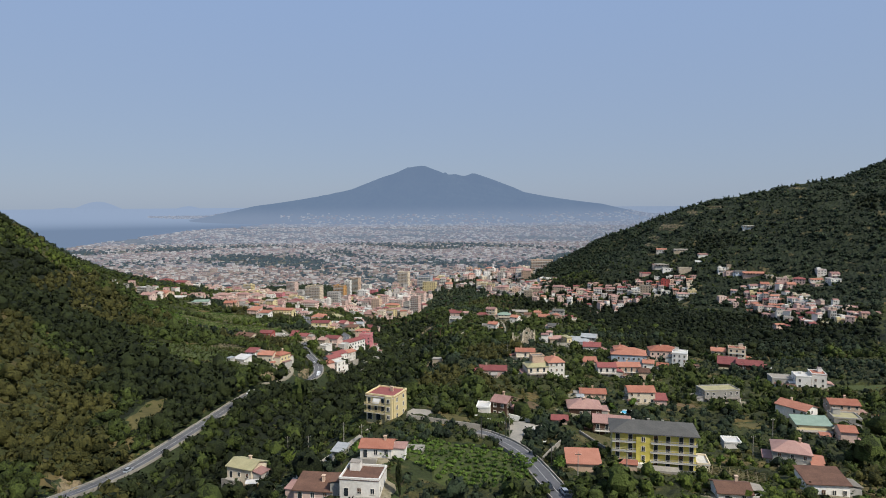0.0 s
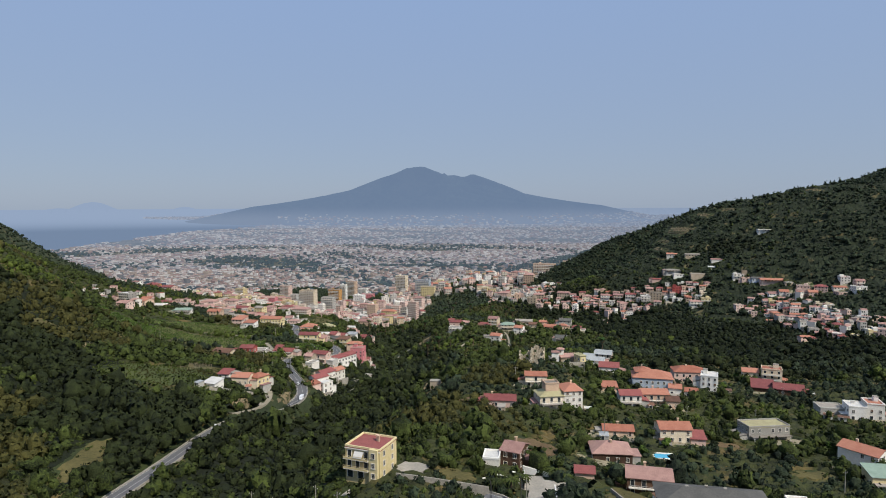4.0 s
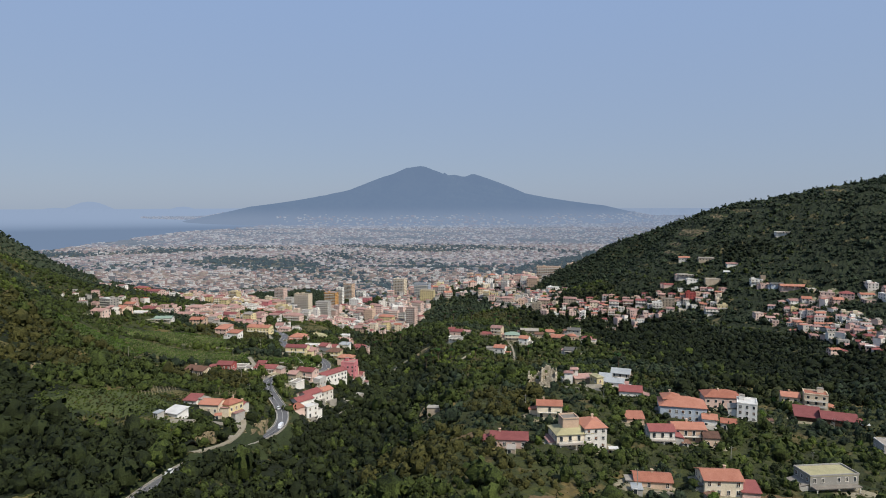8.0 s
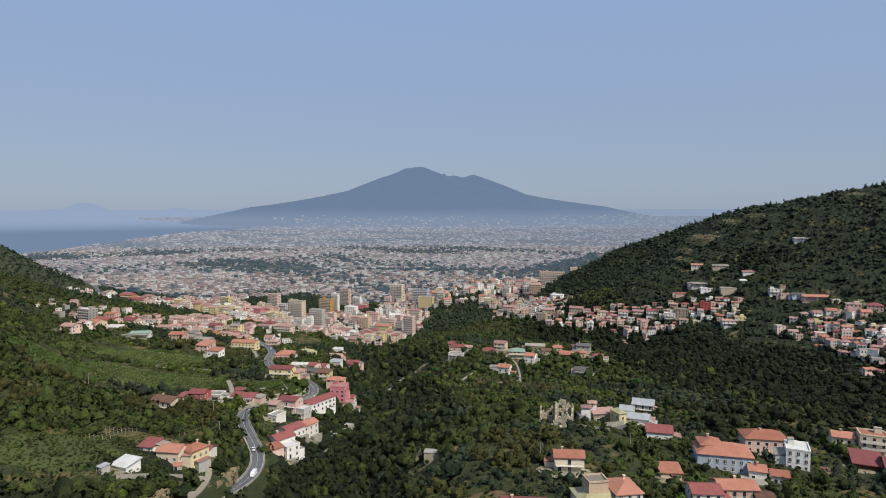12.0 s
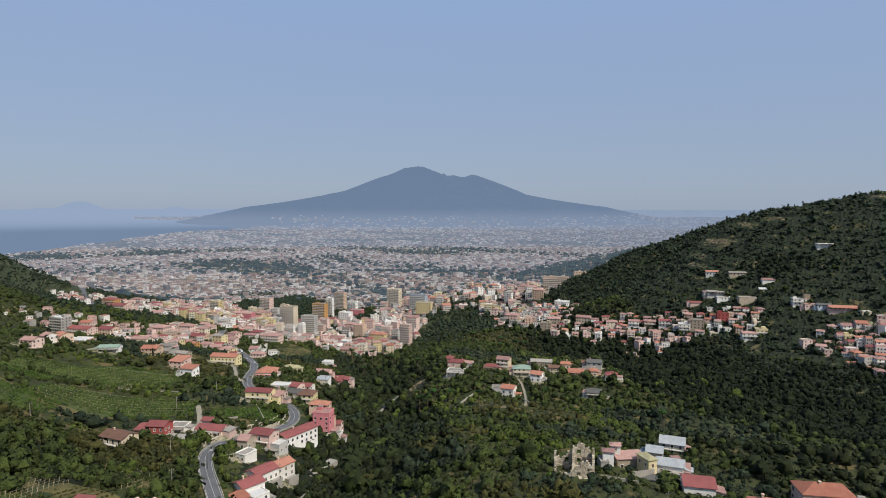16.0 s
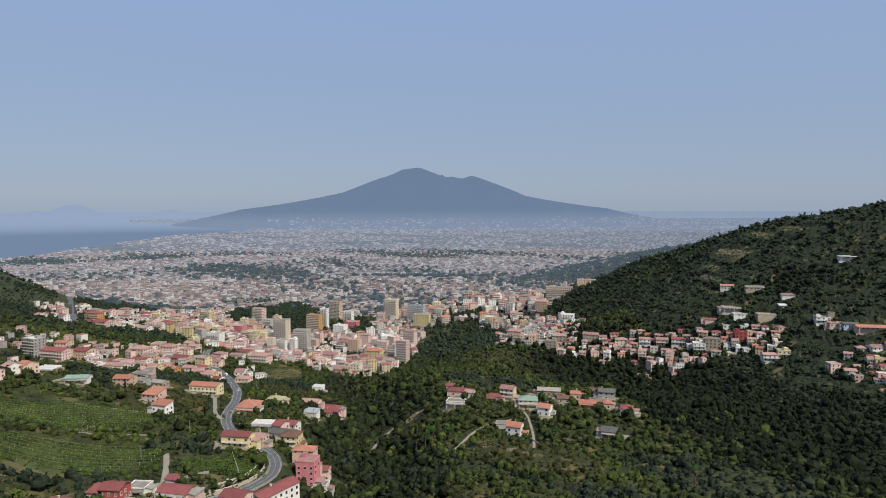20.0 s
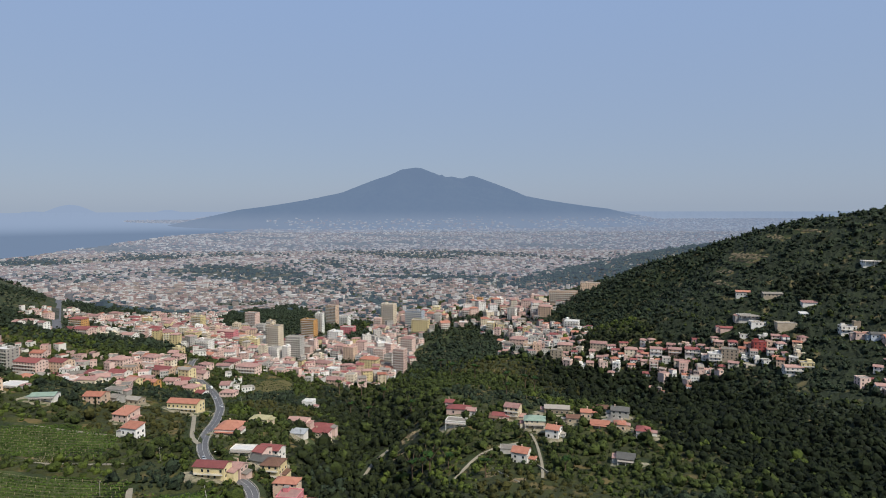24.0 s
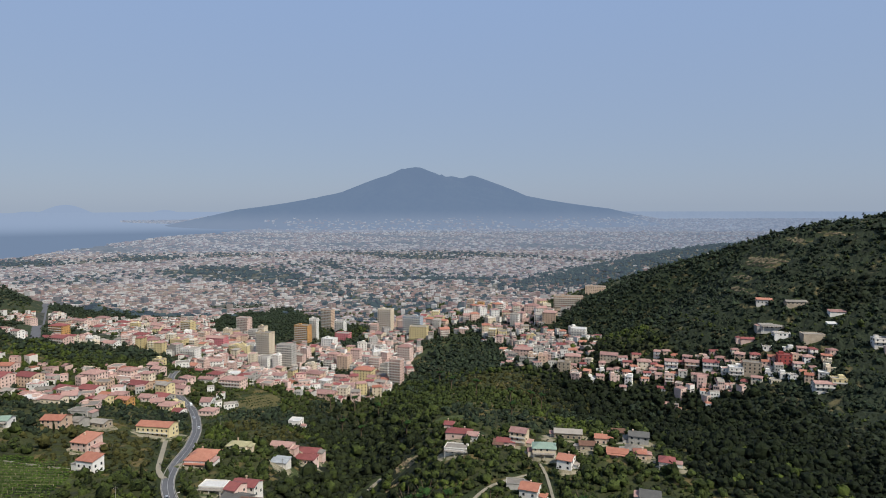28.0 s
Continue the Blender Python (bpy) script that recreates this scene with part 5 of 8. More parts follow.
def plain_town(seed, count, near, far, spread, share, size, tall, haze_colour, name, label, cut):
    rnd = np.random.RandomState(seed)
    y = near + (far - near) * rnd.rand(count * 4) ** spread
    x = y * rnd.uniform(-0.85, 0.72, count * 4)
    wave = np.sin(x / 310 + 1.7 * np.sin(y / 420)) + np.sin(y / 260 + 1.3 * np.sin(x / 530)) + 0.8 * np.sin(x / 130 + y / 170)
    keep = (wave + rnd.normal(0, 0.8, len(x)) > cut) & (x > np.interp(y, COAST_Y, COAST_X) + 60) & (np.hypot(x, y) > 1700)
    hill = ground(x, y)
    keep &= (hill < 150) & (volcano_height(x, y) < 130 + 60 * rnd.rand(len(x)) ** 3) & ((far_ridge(x, y) < 30) | (rnd.rand(len(x)) < 0.1)) & ~wooded(x, y)
    x, y = x[keep][:count], y[keep][:count]
    n = len(x)
    kinds = [("cac5be", "979289"), ("a39382", "6f6458"), ("9c8073", "69564e"), ("7a7774", "4c4c4c"), ("a78c80", "6b574f")]
    # wall and roof colours carry a share of painted haze
    mats = [distance(name + "_wall", rgb(b), rgb(a), 0.05, haze_colour, share) for a, b in kinds]
    pick = rnd.choice(4, n, p=(0.36, 0.22, 0.18, 0.24))
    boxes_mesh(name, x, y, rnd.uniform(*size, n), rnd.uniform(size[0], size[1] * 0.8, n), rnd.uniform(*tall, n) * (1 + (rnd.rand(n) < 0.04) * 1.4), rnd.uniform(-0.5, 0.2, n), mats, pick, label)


# haze emission mixed into the far buildings, a larger share in each farther band
HAZE_COLOUR = rgb("8b9db8")
plain_town(3, 8500, 1700, 2700, 0.9, 0.13, (6, 19), (3, 7.5), HAZE_COLOUR, "town_blocks", "pale blocks of the town spreading over the plain", -0.35)
plain_town(4, 17000, 2600, 5200, 0.9, 0.27, (7, 23), (3, 7), HAZE_COLOUR, "coast_town_blocks", "pale and pink buildings of the coastal town", -0.6)
plain_town(5, 15000, 5000, 9500, 0.8, 0.46, (9, 28), (4, 9), HAZE_COLOUR, "plain_blocks", "dense hazy buildings across the plain", -0.7)
plain_town(6, 13000, 9000, 19500, 0.8, 0.68, (16, 46), (8, 16), HAZE_COLOUR, "far_plain_blocks", "hazy far suburbs at the foot of the volcano", -0.9)


# ---- low houses and sheds packed between the larger buildings ----
def infill(cx, cy, rx, ry, gap, seed, name, label, roofs=("9b7768", "a9694f", "8d857b", "7e5a50")):
    rnd = np.random.RandomState(seed)
    U, V = np.meshgrid(np.arange(-rx, rx, gap), np.arange(-ry, ry, gap))
    U, V = (U + rnd.uniform(-0.45, 0.45, U.shape) * gap).ravel(), (V + rnd.uniform(-0.45, 0.45, V.shape) * gap).ravel()
    x, y = cx + U, cy + V
    keep = ((U / rx) ** 2 + (V / ry) ** 2 < 1) & (rnd.rand(len(U)) < 0.7) & ~wooded(x, y)
    foot = np.array(FOOTPRINTS)
    for line, width in ROADS:
        keep &= np.hypot(x[:, None] - line[:, 0], y[:, None] - line[:, 1]).min(1) > width / 2 + 6
    keep &= (np.hypot(x[:, None] - foot[:, 0], y[:, None] - foot[:, 1]) - foot[:, 2] * 0.8).min(1) > gap * 0.25
    x, y = x[keep], y[keep]
    n = len(x)
    z = ground(x, y)
    w, d, h = rnd.uniform(4.5, 9, n), rnd.uniform(4.5, 8, n), rnd.choice([3.0, 3.2, 5.8, 6.3, 9.0], n)
    a = np.radians(rnd.choice([-12, 14, 30, -30], n) + rnd.uniform(-6, 6, n))
    c, s = np.cos(a), np.sin(a)
    rise = np.where(rnd.rand(n) < 0.5, d * 0.2, 0.05)
    base = [(-0.5, -0.5, 0), (0.5, -0.5, 0), (0.5, 0.5, 0), (-0.5, 0.5, 0), (-0.5, -0.5, 1), (0.5, -0.5, 1), (0.5, 0.5, 1), (-0.5, 0.5, 1), (-0.5, 0, 2), (0.5, 0, 2)]
    v = np.zeros((n, 10, 3))
    for k, (ux, uy, level) in enumerate(base):
        grow = 1.06 if level else 1.0
        v[:, k, 0], v[:, k, 1] = x + ux * w * c * grow - uy * d * s * grow, y + ux * w * s * grow + uy * d * c * grow
        v[:, k, 2] = z + (-5 if level == 0 else h if level == 1 else h + rise)
    quads = np.array([(0, 1, 5, 4), (1, 2, 6, 5), (2, 3, 7, 6), (3, 0, 4, 7), (4, 5, 9, 8), (6, 7, 8, 9), (4, 8, 7, 7), (5, 6, 9, 9)])
    faces = (np.arange(n)[:, None, None] * 10 + quads[:6]).reshape(-1, 4)
    # dark windows on the side that looks up the valley
    pane, count = [], 0
    for level in (0.9, 3.8, 6.8):
        for ux in (-0.3, 0.0, 0.3):
            m = (h > level + 1.9) & (rnd.rand(n) < 0.8)
            q = np.zeros((m.sum(), 4, 3))
            for k, (du, dz) in enumerate(((-0.5, 0), (0.5, 0), (0.5, 1.4), (-0.5, 1.4))):
                px, py = ux * w[m] + du, -0.5 * d[m] * 1.06 - 0.08
                q[:, k, 0], q[:, k, 1], q[:, k, 2] = x[m] + px * c[m] - py * s[m], y[m] + px * s[m] + py * c[m], z[m] + level + dz
            pane.append(q.reshape(-1, 3))
    pane = np.vstack(pane)
    walls = [WALLS[k] for k in ("white", "rose", "white", "grey")]
    tops = [ROOFS[k] for k in ("pink", "orange", "concrete", "red")]
    wall_pick, roof_pick = rnd.choice(4, n, p=(0.27, 0.24, 0.25, 0.24)), rnd.choice(4, n, p=(0.5, 0.1, 0.34, 0.06)) + 4
    index = np.stack([wall_pick] * 4 + [roof_pick] * 2, 1).ravel()
    first = n * 10
    faces = np.vstack([faces, first + np.arange(len(pane)).reshape(-1, 4)])
    index = np.r_[index, np.full(len(pane) // 4, 8)]
    ob = mesh_object(name, np.vstack([v.reshape(-1, 3), pane]), faces, walls + tops + [GLASS], index)
    return tagged(ob, label, "buildings", kind="stuff")


PAVED = surface("dusty_town_ground", rgb("292b24"), rgb("524e45"), 0.05, 0.4, 0.95, 0.2, spots=(rgb("222b19"), 0.04, 0.5))


def town_ground(cx, cy, rx, ry, label):
    n, rings = 72, 24
    t = np.linspace(0, 2 * math.pi, n, endpoint=False)
    k = np.linspace(0.02, 1, rings)[:, None] * (1 + 0.07 * np.sin(3 * t + cx) + 0.05 * np.sin(7 * t))
    x, y = cx + rx * k * np.cos(t), cy + ry * k * np.sin(t)
    z = ground(x.ravel(), y.ravel()) + 1.0
    z[-n:] -= 4
    i, j = np.meshgrid(np.arange(rings - 1), np.arange(n), indexing="ij")
    i, j = i.ravel(), j.ravel()
    f = np.stack([i * n + j, (i + 1) * n + j, (i + 1) * n + (j + 1) % n, i * n + (j + 1) % n], 1)
    ob = mesh_object("pavement", np.column_stack([x.ravel(), y.ravel(), z]), f[~wooded(x.ravel(), y.ravel())[f].any(1)], [PAVED])
    tagged(ob, label, "pavement", kind="structure")


for cx, cy, rx, ry, gap, seed, label in (
        (-128, 1090, 120, 158, 8.6, 31, "small pink-roofed houses packed into the old town"), (55, 1330, 178, 158, 10, 32, "low houses between the upper town blocks"),
        (-330, 1240, 126, 196, 9.6, 33, "low houses between the lower town blocks"), (125, 1060, 66, 126, 10, 34, "low houses and yards below the hill"),
        (-540, 1480, 235, 225, 12, 35, "low houses on the edge of town")):
    town_ground(cx, cy, rx, ry, "dusty streets and yards of the town")
    infill(cx, cy, rx, ry, gap, seed, "town_infill", label)
for cx, cy, rx, ry, gap, seed, label in (
        (262, 862, 60, 18, 8, 36, "small village houses on the hillside"), (395, 690, 36, 90, 9, 38, "small houses of the lower village"), (135, 990, 40, 60, 11, 40, "small houses below the hill"),
        (-262, 868, 92, 36, 12, 39, "sheds and small houses on the terrace"), (-380, 880, 110, 60, 15, 41, "sheds and small houses among the gardens")):
    infill(cx, cy, rx, ry, gap, seed, "village_infill", label)


# ---- the yellow block of flats ----
def apartment_block(x, y, turn):
    g = height(x, y)
    base = new("apartment_building")
    base.matrix_world = pose(x, y, g, 0, 0, turn)
    tagged(base, "four-storey lemon-yellow block of flats with a dark grey roof", "apartment building")
    FOOTPRINTS.append((x, y, 14))
    w, d, tall, storey = 26.0, 11.0, 12.3, 3.05
    part("wall", *box(-w / 2, w / 2, -d / 2, d / 2, -5, tall), WALLS["lemon"], base)
    part("stair_tower", *box(-5.6, -1.2, -d / 2 - 1.1, -d / 2 + 0.1, -5, tall + 0.1), WALLS["lemon"], base)
    rv, rf = roof_mesh("hip", w + 0.6, d + 1.4, 2.3, 0.7, 0.25)
    roof = part("roof", rv, rf, ROOFS["grey"], base, matrix=Matrix.Translation((0, -0.2, tall + 0.05)))
    for cx, cy in ((-6, 1.0), (-1, 2.0), (3.5, 1.4)):
        v, f = box(-0.3, 0.3, -0.3, 0.3, 0, 1.7)
        box(-0.42, 0.42, -0.42, 0.42, 1.7, 1.85, v, f)
        part("chimney", v, f, CONCRETE, roof, matrix=Matrix.Translation((cx, cy, 0.3)))
    for level in range(4):
        z0 = level * storey
        for x0, x1 in ((-w / 2 - 0.2, -5.7), (-1.1, w / 2 + 0.2)):
            slab = part("balcony", *box(x0, x1, -d / 2 - 1.35, -d / 2 + 0.02, z0 - 0.2, z0), TRIM, base)
            rv, rf = box(x0, x1, -d / 2 - 1.35, -d / 2 - 1.25, z0, z0 + 0.45)
            n = int((x1 - x0) / 0.4)
            for i in range(n + 1):
                bx = x0 + 0.05 + (x1 - x0 - 0.1) * i / n
                box(bx - 0.02, bx + 0.02, -d / 2 - 1.32, -d / 2 - 1.28, z0 + 0.35, z0 + 0.95, rv, rf)
            box(x0, x1, -d / 2 - 1.34, -d / 2 - 1.26, z0 + 0.95, z0 + 1.02, rv, rf)
            part("railing", rv, rf, RAIL, slab)
        for wx in (-11.4, -7.4, 0.6, 4.4, 8.4, 11.6):
            win = hang("balcony_door", DOOR_FRAME, base, matrix=Matrix.Translation((wx, -d / 2, z0 + 0.03)))
            hang("pane", DOOR_PANE, win)
            if (level + int(wx)) % 3 == 0:
                hang("shutter", SHUT, win, "half-lowered brown roller shutter", Matrix.Translation((0, -0.02, 0.72)))
        if level:
            win = hang("window", WINDOW_FRAME, base, matrix=Matrix.Translation((-3.4, -d / 2 - 1.1, z0 + 0.4)))
            hang("pane", WINDOW_PANE, win)
        for side in (-1, 1):
            for wy in (-2.6, 2.4):
                win = hang("window", WINDOW_FRAME, base, matrix=pose(side * w / 2, wy, z0 + 0.95, 0, 0, 90 * side))
                hang("pane", WINDOW_PANE, win)
    part("entrance_canopy", *box(-5.9, -0.9, -d / 2 - 2.6, -d / 2 - 1.0, 2.4, 2.6), TRIM, base)
    door = hang("door", DOOR_FRAME, base, matrix=Matrix.Translation((-3.4, -d / 2 - 1.1, 0)))
    hang("pane", DOOR_PANE, door)


apartment_block(74.5, 203.0, -12)


# ---- the ruin ----
RUBBLE = surface("pale_rubble", rgb("8f836e"), rgb("c4b8a3"), 0.5, 2.5, 0.95, 0.5, island=0.5, spots=(rgb("5a5a40"), 0.3, 0.62))


def ruin(x, y, turn):
    g = height(x, y)
    base = new("ruined_building")
    base.matrix_world = pose(x, y, g, 0, 0, turn)
    tagged(base, "roofless crumbling rubble-stone farmhouse overgrown by shrubs", "ruin")
    FOOTPRINTS.append((x, y, 9))
    rnd = random.Random(4)

    def broken(x0, y0, x1, y1, peak, low, holes=(), skew=0.5):
        """A wall of rubble courses whose top has fallen in."""
        length = math.hypot(x1 - x0, y1 - y0)
        n, ux, uy = int(length / 0.55), (x1 - x0) / length, (y1 - y0) / length
        v, f = [], []
        for i in range(n):
            s = (i + 0.5) / n
            top = low + (peak - low) * max(0, 1 - abs(s - skew) * 2.2) ** 0.8 + 0.7 * math.sin(i * 1.7 + peak) + rnd.uniform(-0.4, 0.4)
            for k in range(int((top + 4) / 0.45)):
                z = -4 + k * 0.45
                if any(a < s < b and c < z < e for a, b, c, e in holes):
                    continue
                m = len(v)
                t = rnd.uniform(0.32, 0.5)
                px, py = x0 + ux * length * i / n, y0 + uy * length * i / n
                w = length / n + 0.05
                for dz in (0, 0.47):
                    for du, dn in ((0, -t), (w, -t), (w, t), (0, t)):
                        v.append((px + ux * du - uy * dn + rnd.uniform(-0.07, 0.07), py + uy * du + ux * dn + rnd.uniform(-0.07, 0.07), z + dz + rnd.uniform(-0.06, 0.06)))
                f += [(m, m + 3, m + 2, m + 1), (m + 4, m + 5, m + 6, m + 7), (m, m + 1, m + 5, m + 4), (m + 1, m + 2, m + 6, m + 5), (m + 2, m + 3, m + 7, m + 6), (m + 3, m, m + 4, m + 7)]
        part("broken_wall", v, f, RUBBLE, base)

    broken(-8, -5, 7, -5, 7.5, 1.5, ((0.2, 0.3, 0.5, 2.6), (0.55, 0.68, -1, 2.4)), 0.8)
    broken(7, -5, 7.5, 7, 10.5, 5.5, ((0.3, 0.42, 2.5, 4.8), (0.65, 0.75, 2.5, 4.8)), 0.55)
    broken(-8, 6, 7, 6, 11, 4.0, ((0.25, 0.36, 1.5, 4.0), (0.6, 0.7, 1.5, 4.0), (0.6, 0.7, 5.5, 7.5)), 0.7)
    broken(-8, -5, -8, 6, 7.0, 2.0, ((0.4, 0.55, 1.0, 3.0),), 0.9)
    broken(-1, -5, -0.5, 6, 8.5, 2.5, ((0.45, 0.6, -1, 2.2),), 0.85)
    for i in range(26):
        s = rnd.uniform(0.4, 1.3)
        cx, cy = rnd.uniform(-7, 6), rnd.uniform(-8, 5)
        v, f = box(-s, s, -s * 0.8, s * 0.7, -1.0, s * rnd.uniform(0.6, 1.6))
        v = [(px + rnd.uniform(-0.3, 0.3) * s, py + rnd.uniform(-0.3, 0.3) * s, pz) for px, py, pz in v]
        part("rubble_heap", v, f, RUBBLE, base, matrix=pose(cx, cy, 0, 0, 0, rnd.uniform(0, 90)))


ruin(61, 436, -10)


SCARS = []


def rock_face(x, y, w, d, turn, label, lift=0.5):
    """A bare slope of rock and dry earth, ragged at its edge, that follows the land."""
    rnd = random.Random(int(x * 5 + y))
    n, rings = 26, 7
    edge = [1 + 0.28 * math.sin(2 * i * 2 * math.pi / n + x) + 0.2 * math.sin(5 * i * 2 * math.pi / n + y) + rnd.uniform(-0.18, 0.18) for i in range(n)]
    if turn is None:
        # along the contour of the slope
        turn = math.degrees(math.atan2(-(height(x + 5, y) - height(x - 5, y)), height(x, y + 5) - height(x, y - 5)))
    c, s = math.cos(radians(turn)), math.sin(radians(turn))
    pts = [(x, y)]
    for r in range(1, rings + 1):
        for i in range(n):
            t = 2 * math.pi * i / n
            u, v = w / 2 * edge[i] * r / rings * math.cos(t), d / 2 * edge[i] * r / rings * math.sin(t)
            pts.append((x + u * c - v * s, y + u * s + v * c))
    z = ground([p[0] for p in pts], [p[1] for p in pts])
    v = [(p[0], p[1], h + (lift + rnd.uniform(-0.4, 0.7) if q <= n * (rings - 1) else -0.9)) for q, (p, h) in enumerate(zip(pts, z.tolist()))]
    f = [(0, 1 + i, 1 + (i + 1) % n) for i in range(n)]
    for r in range(rings - 1):
        for i in range(n):
            p, q = 1 + r * n + i, 1 + r * n + (i + 1) % n
            f.append((p, p + n, q + n, q))
    me = bpy.data.meshes.new("rock_face")
    me.from_pydata(v, [], f)
    me.materials.append(ROCK)
    tagged(new("rock_face", me), label, "rock", kind="structure")
    long, wide = max(w, d), min(w, d)
    for k in np.linspace(-0.5, 0.5, max(1, int(long / wide))) * (long - wide):
        SCARS.append((x + k * (c if w >= d else -s), y + k * (s if w >= d else c), wide * 0.5 + (5 if x > 240 else 0)))


ROCK = surface("pale_tuff_rock", rgb("5c513d"), rgb("8f7e60"), 0.15, 1.2, 0.95, 0.8, spots=(rgb("323a20"), 0.22, 0.5))
for scar in ((-16, 724, 20, 24, 5, "dry tuff cliff with tufts of scrub"), (-24, 702, 10, 16, 20, "pale earth scar above the gorge path"), 
             (36, 618, 9, 7, -10, "bare ochre earth bank below a house"), (50, 608, 12, 6, 10, "bare ochre earth bank on the spur"), (-207, 412, 8, 16, 30, "pale rock outcrop on the slope"), (-123, 204, 8, 16, 5, "rocky bank above the valley road"), (-11, 330, 4, 30, -2, "pale rocky ledge down the spur"), (-10, 382, 4, 34, -4, "pale rocky ledge down the spur"), (-6, 430, 4, 34, -8, "pale rocky ledge down the spur"), (-88.8, 396, 5.5, 26, -3, "dry bank between the lane and the road", 2.6), (-100.5, 366, 5, 22, -8, "dry ochre bank above the lane", 1.4), (-18, 730, 14, 26, 10, "ochre cliff above the gorge"),
             (-197, 518, 14, 6, 10, "dry earth between the terraces"), (-212, 600, 10, 6, 15, "dry plot on the vineyard terrace"), (378, 1006, 34, 7, None, "brown earth terrace below the crest"), (366, 1012, 40, 6, None, "brown earth terrace below the crest"), (329, 983, 30, 8, None, "pale terrace wall on the hillside"),
             (372, 1019, 44, 15, None, "brown earth terraces on the hillside"), (345, 1008, 30, 7, None, "pale terrace strip on the hillside"), (412, 1022, 34, 9, None, "dry yellow clearing near the crest"),
             (442, 1000, 34, 7, None, "dry yellow clearing near the crest"), (538, 950, 26, 9, None, "pale bare ground near the crest"), (235, 655, 12, 12, -20, "bare rock above the side gorge"),
             (-260, 905, 22, 9, 20, "pale clearing beside the far houses")):
    rock_face(*scar)
# trees stand back from the wide road to the coast
SCARS += [(x, y - 8, 15) for x, y, _ in FAR_ROAD[::4]]


# rough terrace wall above the road bends
_line = MAIN_ROAD[(MAIN_ROAD[:, 1] > 486) & (MAIN_ROAD[:, 1] < 575)]
for _off, _tall in ((-6.0, 1.9), (-9.5, 3.6)):
    _v, _f = ribbon(_line, _off, _off + 0.6, _tall, _tall - 0.1, 5.0)
    tagged(mesh_object("terrace_wall", _v, _f, [RUBBLE]), "rough rubble terrace wall above the road", "wall")


def stone_block(x, y):
    g = height(x, y)
    base = new("stone_hut")
    base.matrix_world = pose(x, y, g, 0, 0, -8)
    tagged(base, "small roofless stone hut among the trees", "hut")
    part("wall", *box(-3.2, 3.2, -2.2, 2.2, -3, 4.2), WALLS["stone"], base)
    part("coping", *box(-3.4, 3.4, -2.4, 2.4, 4.2, 4.5), CONCRETE, base)
    FOOTPRINTS.append((x, y, 4))


stone_block(0, 412)


# ---- vehicles ----
CAR_PAINT = {k: surface(k + "_car_paint", rgb(a), rgb(b), 0.6, 3.0, 0.3, 0) for k, a, b in
             (("white", "c4c5c6", "dadbdc"), ("black", "1b1c1f", "26282b"), ("silver", "8b8f94", "a2a6aa"), ("red", "8a2420", "a03028"))}
RUBBER = surface("black_rubber", rgb("1a1a1a"), rgb("262626"), 2.0, 9.0, 0.9, 0.1)


def loft(sections):
    """A closed body from cross-sections (x, half width, bottom, top)."""
    v, f = [], []
    for x, hw, lo, hi in sections:
        v += [(x, -hw, lo), (x, hw, lo), (x, hw * 0.93, hi), (x, -hw * 0.93, hi)]
    for i in range(len(sections) - 1):
        a, b = 4 * i, 4 * i + 4
        for k in range(4):
            f.append((a + k, a + (k + 1) % 4, b + (k + 1) % 4, b + k))
    n = 4 * len(sections) - 4
    return v, f + [(3, 2, 1, 0), (n, n + 1, n + 2, n + 3)]


def car(x, y, z, heading, paint, van=False):
    base = new("van" if van else "car")
    base.matrix_world = pose(x, y, z, 0, 0, heading)
    tagged(base, f"{paint} {'delivery van' if van else 'hatchback car'} on the asphalt road", "van" if van else "car", "cars on the roads")
    if van:
        body = loft([(-2.6, 0.9, 0.35, 1.0), (-2.5, 0.95, 0.3, 2.2), (1.2, 0.95, 0.3, 2.2), (2.0, 0.93, 0.3, 1.35), (2.6, 0.85, 0.4, 1.0)])
        glass = loft([(1.25, 0.86, 1.3, 2.0), (1.98, 0.84, 1.25, 1.4)])
    else:
        body = loft([(-2.05, 0.75, 0.4, 0.8), (-1.9, 0.86, 0.28, 0.95), (1.1, 0.88, 0.28, 0.95), (1.9, 0.8, 0.3, 0.78), (2.05, 0.7, 0.4, 0.65)])
        glass = loft([(-1.75, 0.74, 0.93, 1.1), (-1.3, 0.72, 0.93, 1.42), (0.35, 0.72, 0.93, 1.42), (1.15, 0.74, 0.93, 0.98)])
    part("body", *body, CAR_PAINT[paint], base)
    part("window_glass", *glass, GLASS, base)
    if not van:
        part("roof", *loft([(-1.35, 0.64, 1.41, 1.45), (0.3, 0.64, 1.41, 1.45)]), CAR_PAINT[paint], base)
    for wx in (-1.3, 1.3):
        for wy in (-0.84, 0.84):
            ring = [(wx + 0.32 * math.cos(t * math.pi / 5), 0.32 + 0.32 * math.sin(t * math.pi / 5)) for t in range(10)]
            v = [(px, wy - 0.1, pz) for px, pz in ring] + [(px, wy + 0.1, pz) for px, pz in ring]
            f = [tuple(range(9, -1, -1)), tuple(range(10, 20))] + [(i, (i + 1) % 10, 10 + (i + 1) % 10, 10 + i) for i in range(10)]
            part("wheel", v, f, RUBBER, base)


def park(line, at, side, paint, flip=False, van=False):
    k = int(at * (len(line) - 2))
    d = line[k + 1, :2] - line[k, :2]
    d /= np.hypot(*d)
    x, y = line[k, 0] + d[1] * side, line[k, 1] - d[0] * side
    car(x, y, line[k, 2] + 0.01, math.degrees(math.atan2(d[1], d[0])) + (180 if flip else 0), paint, van)


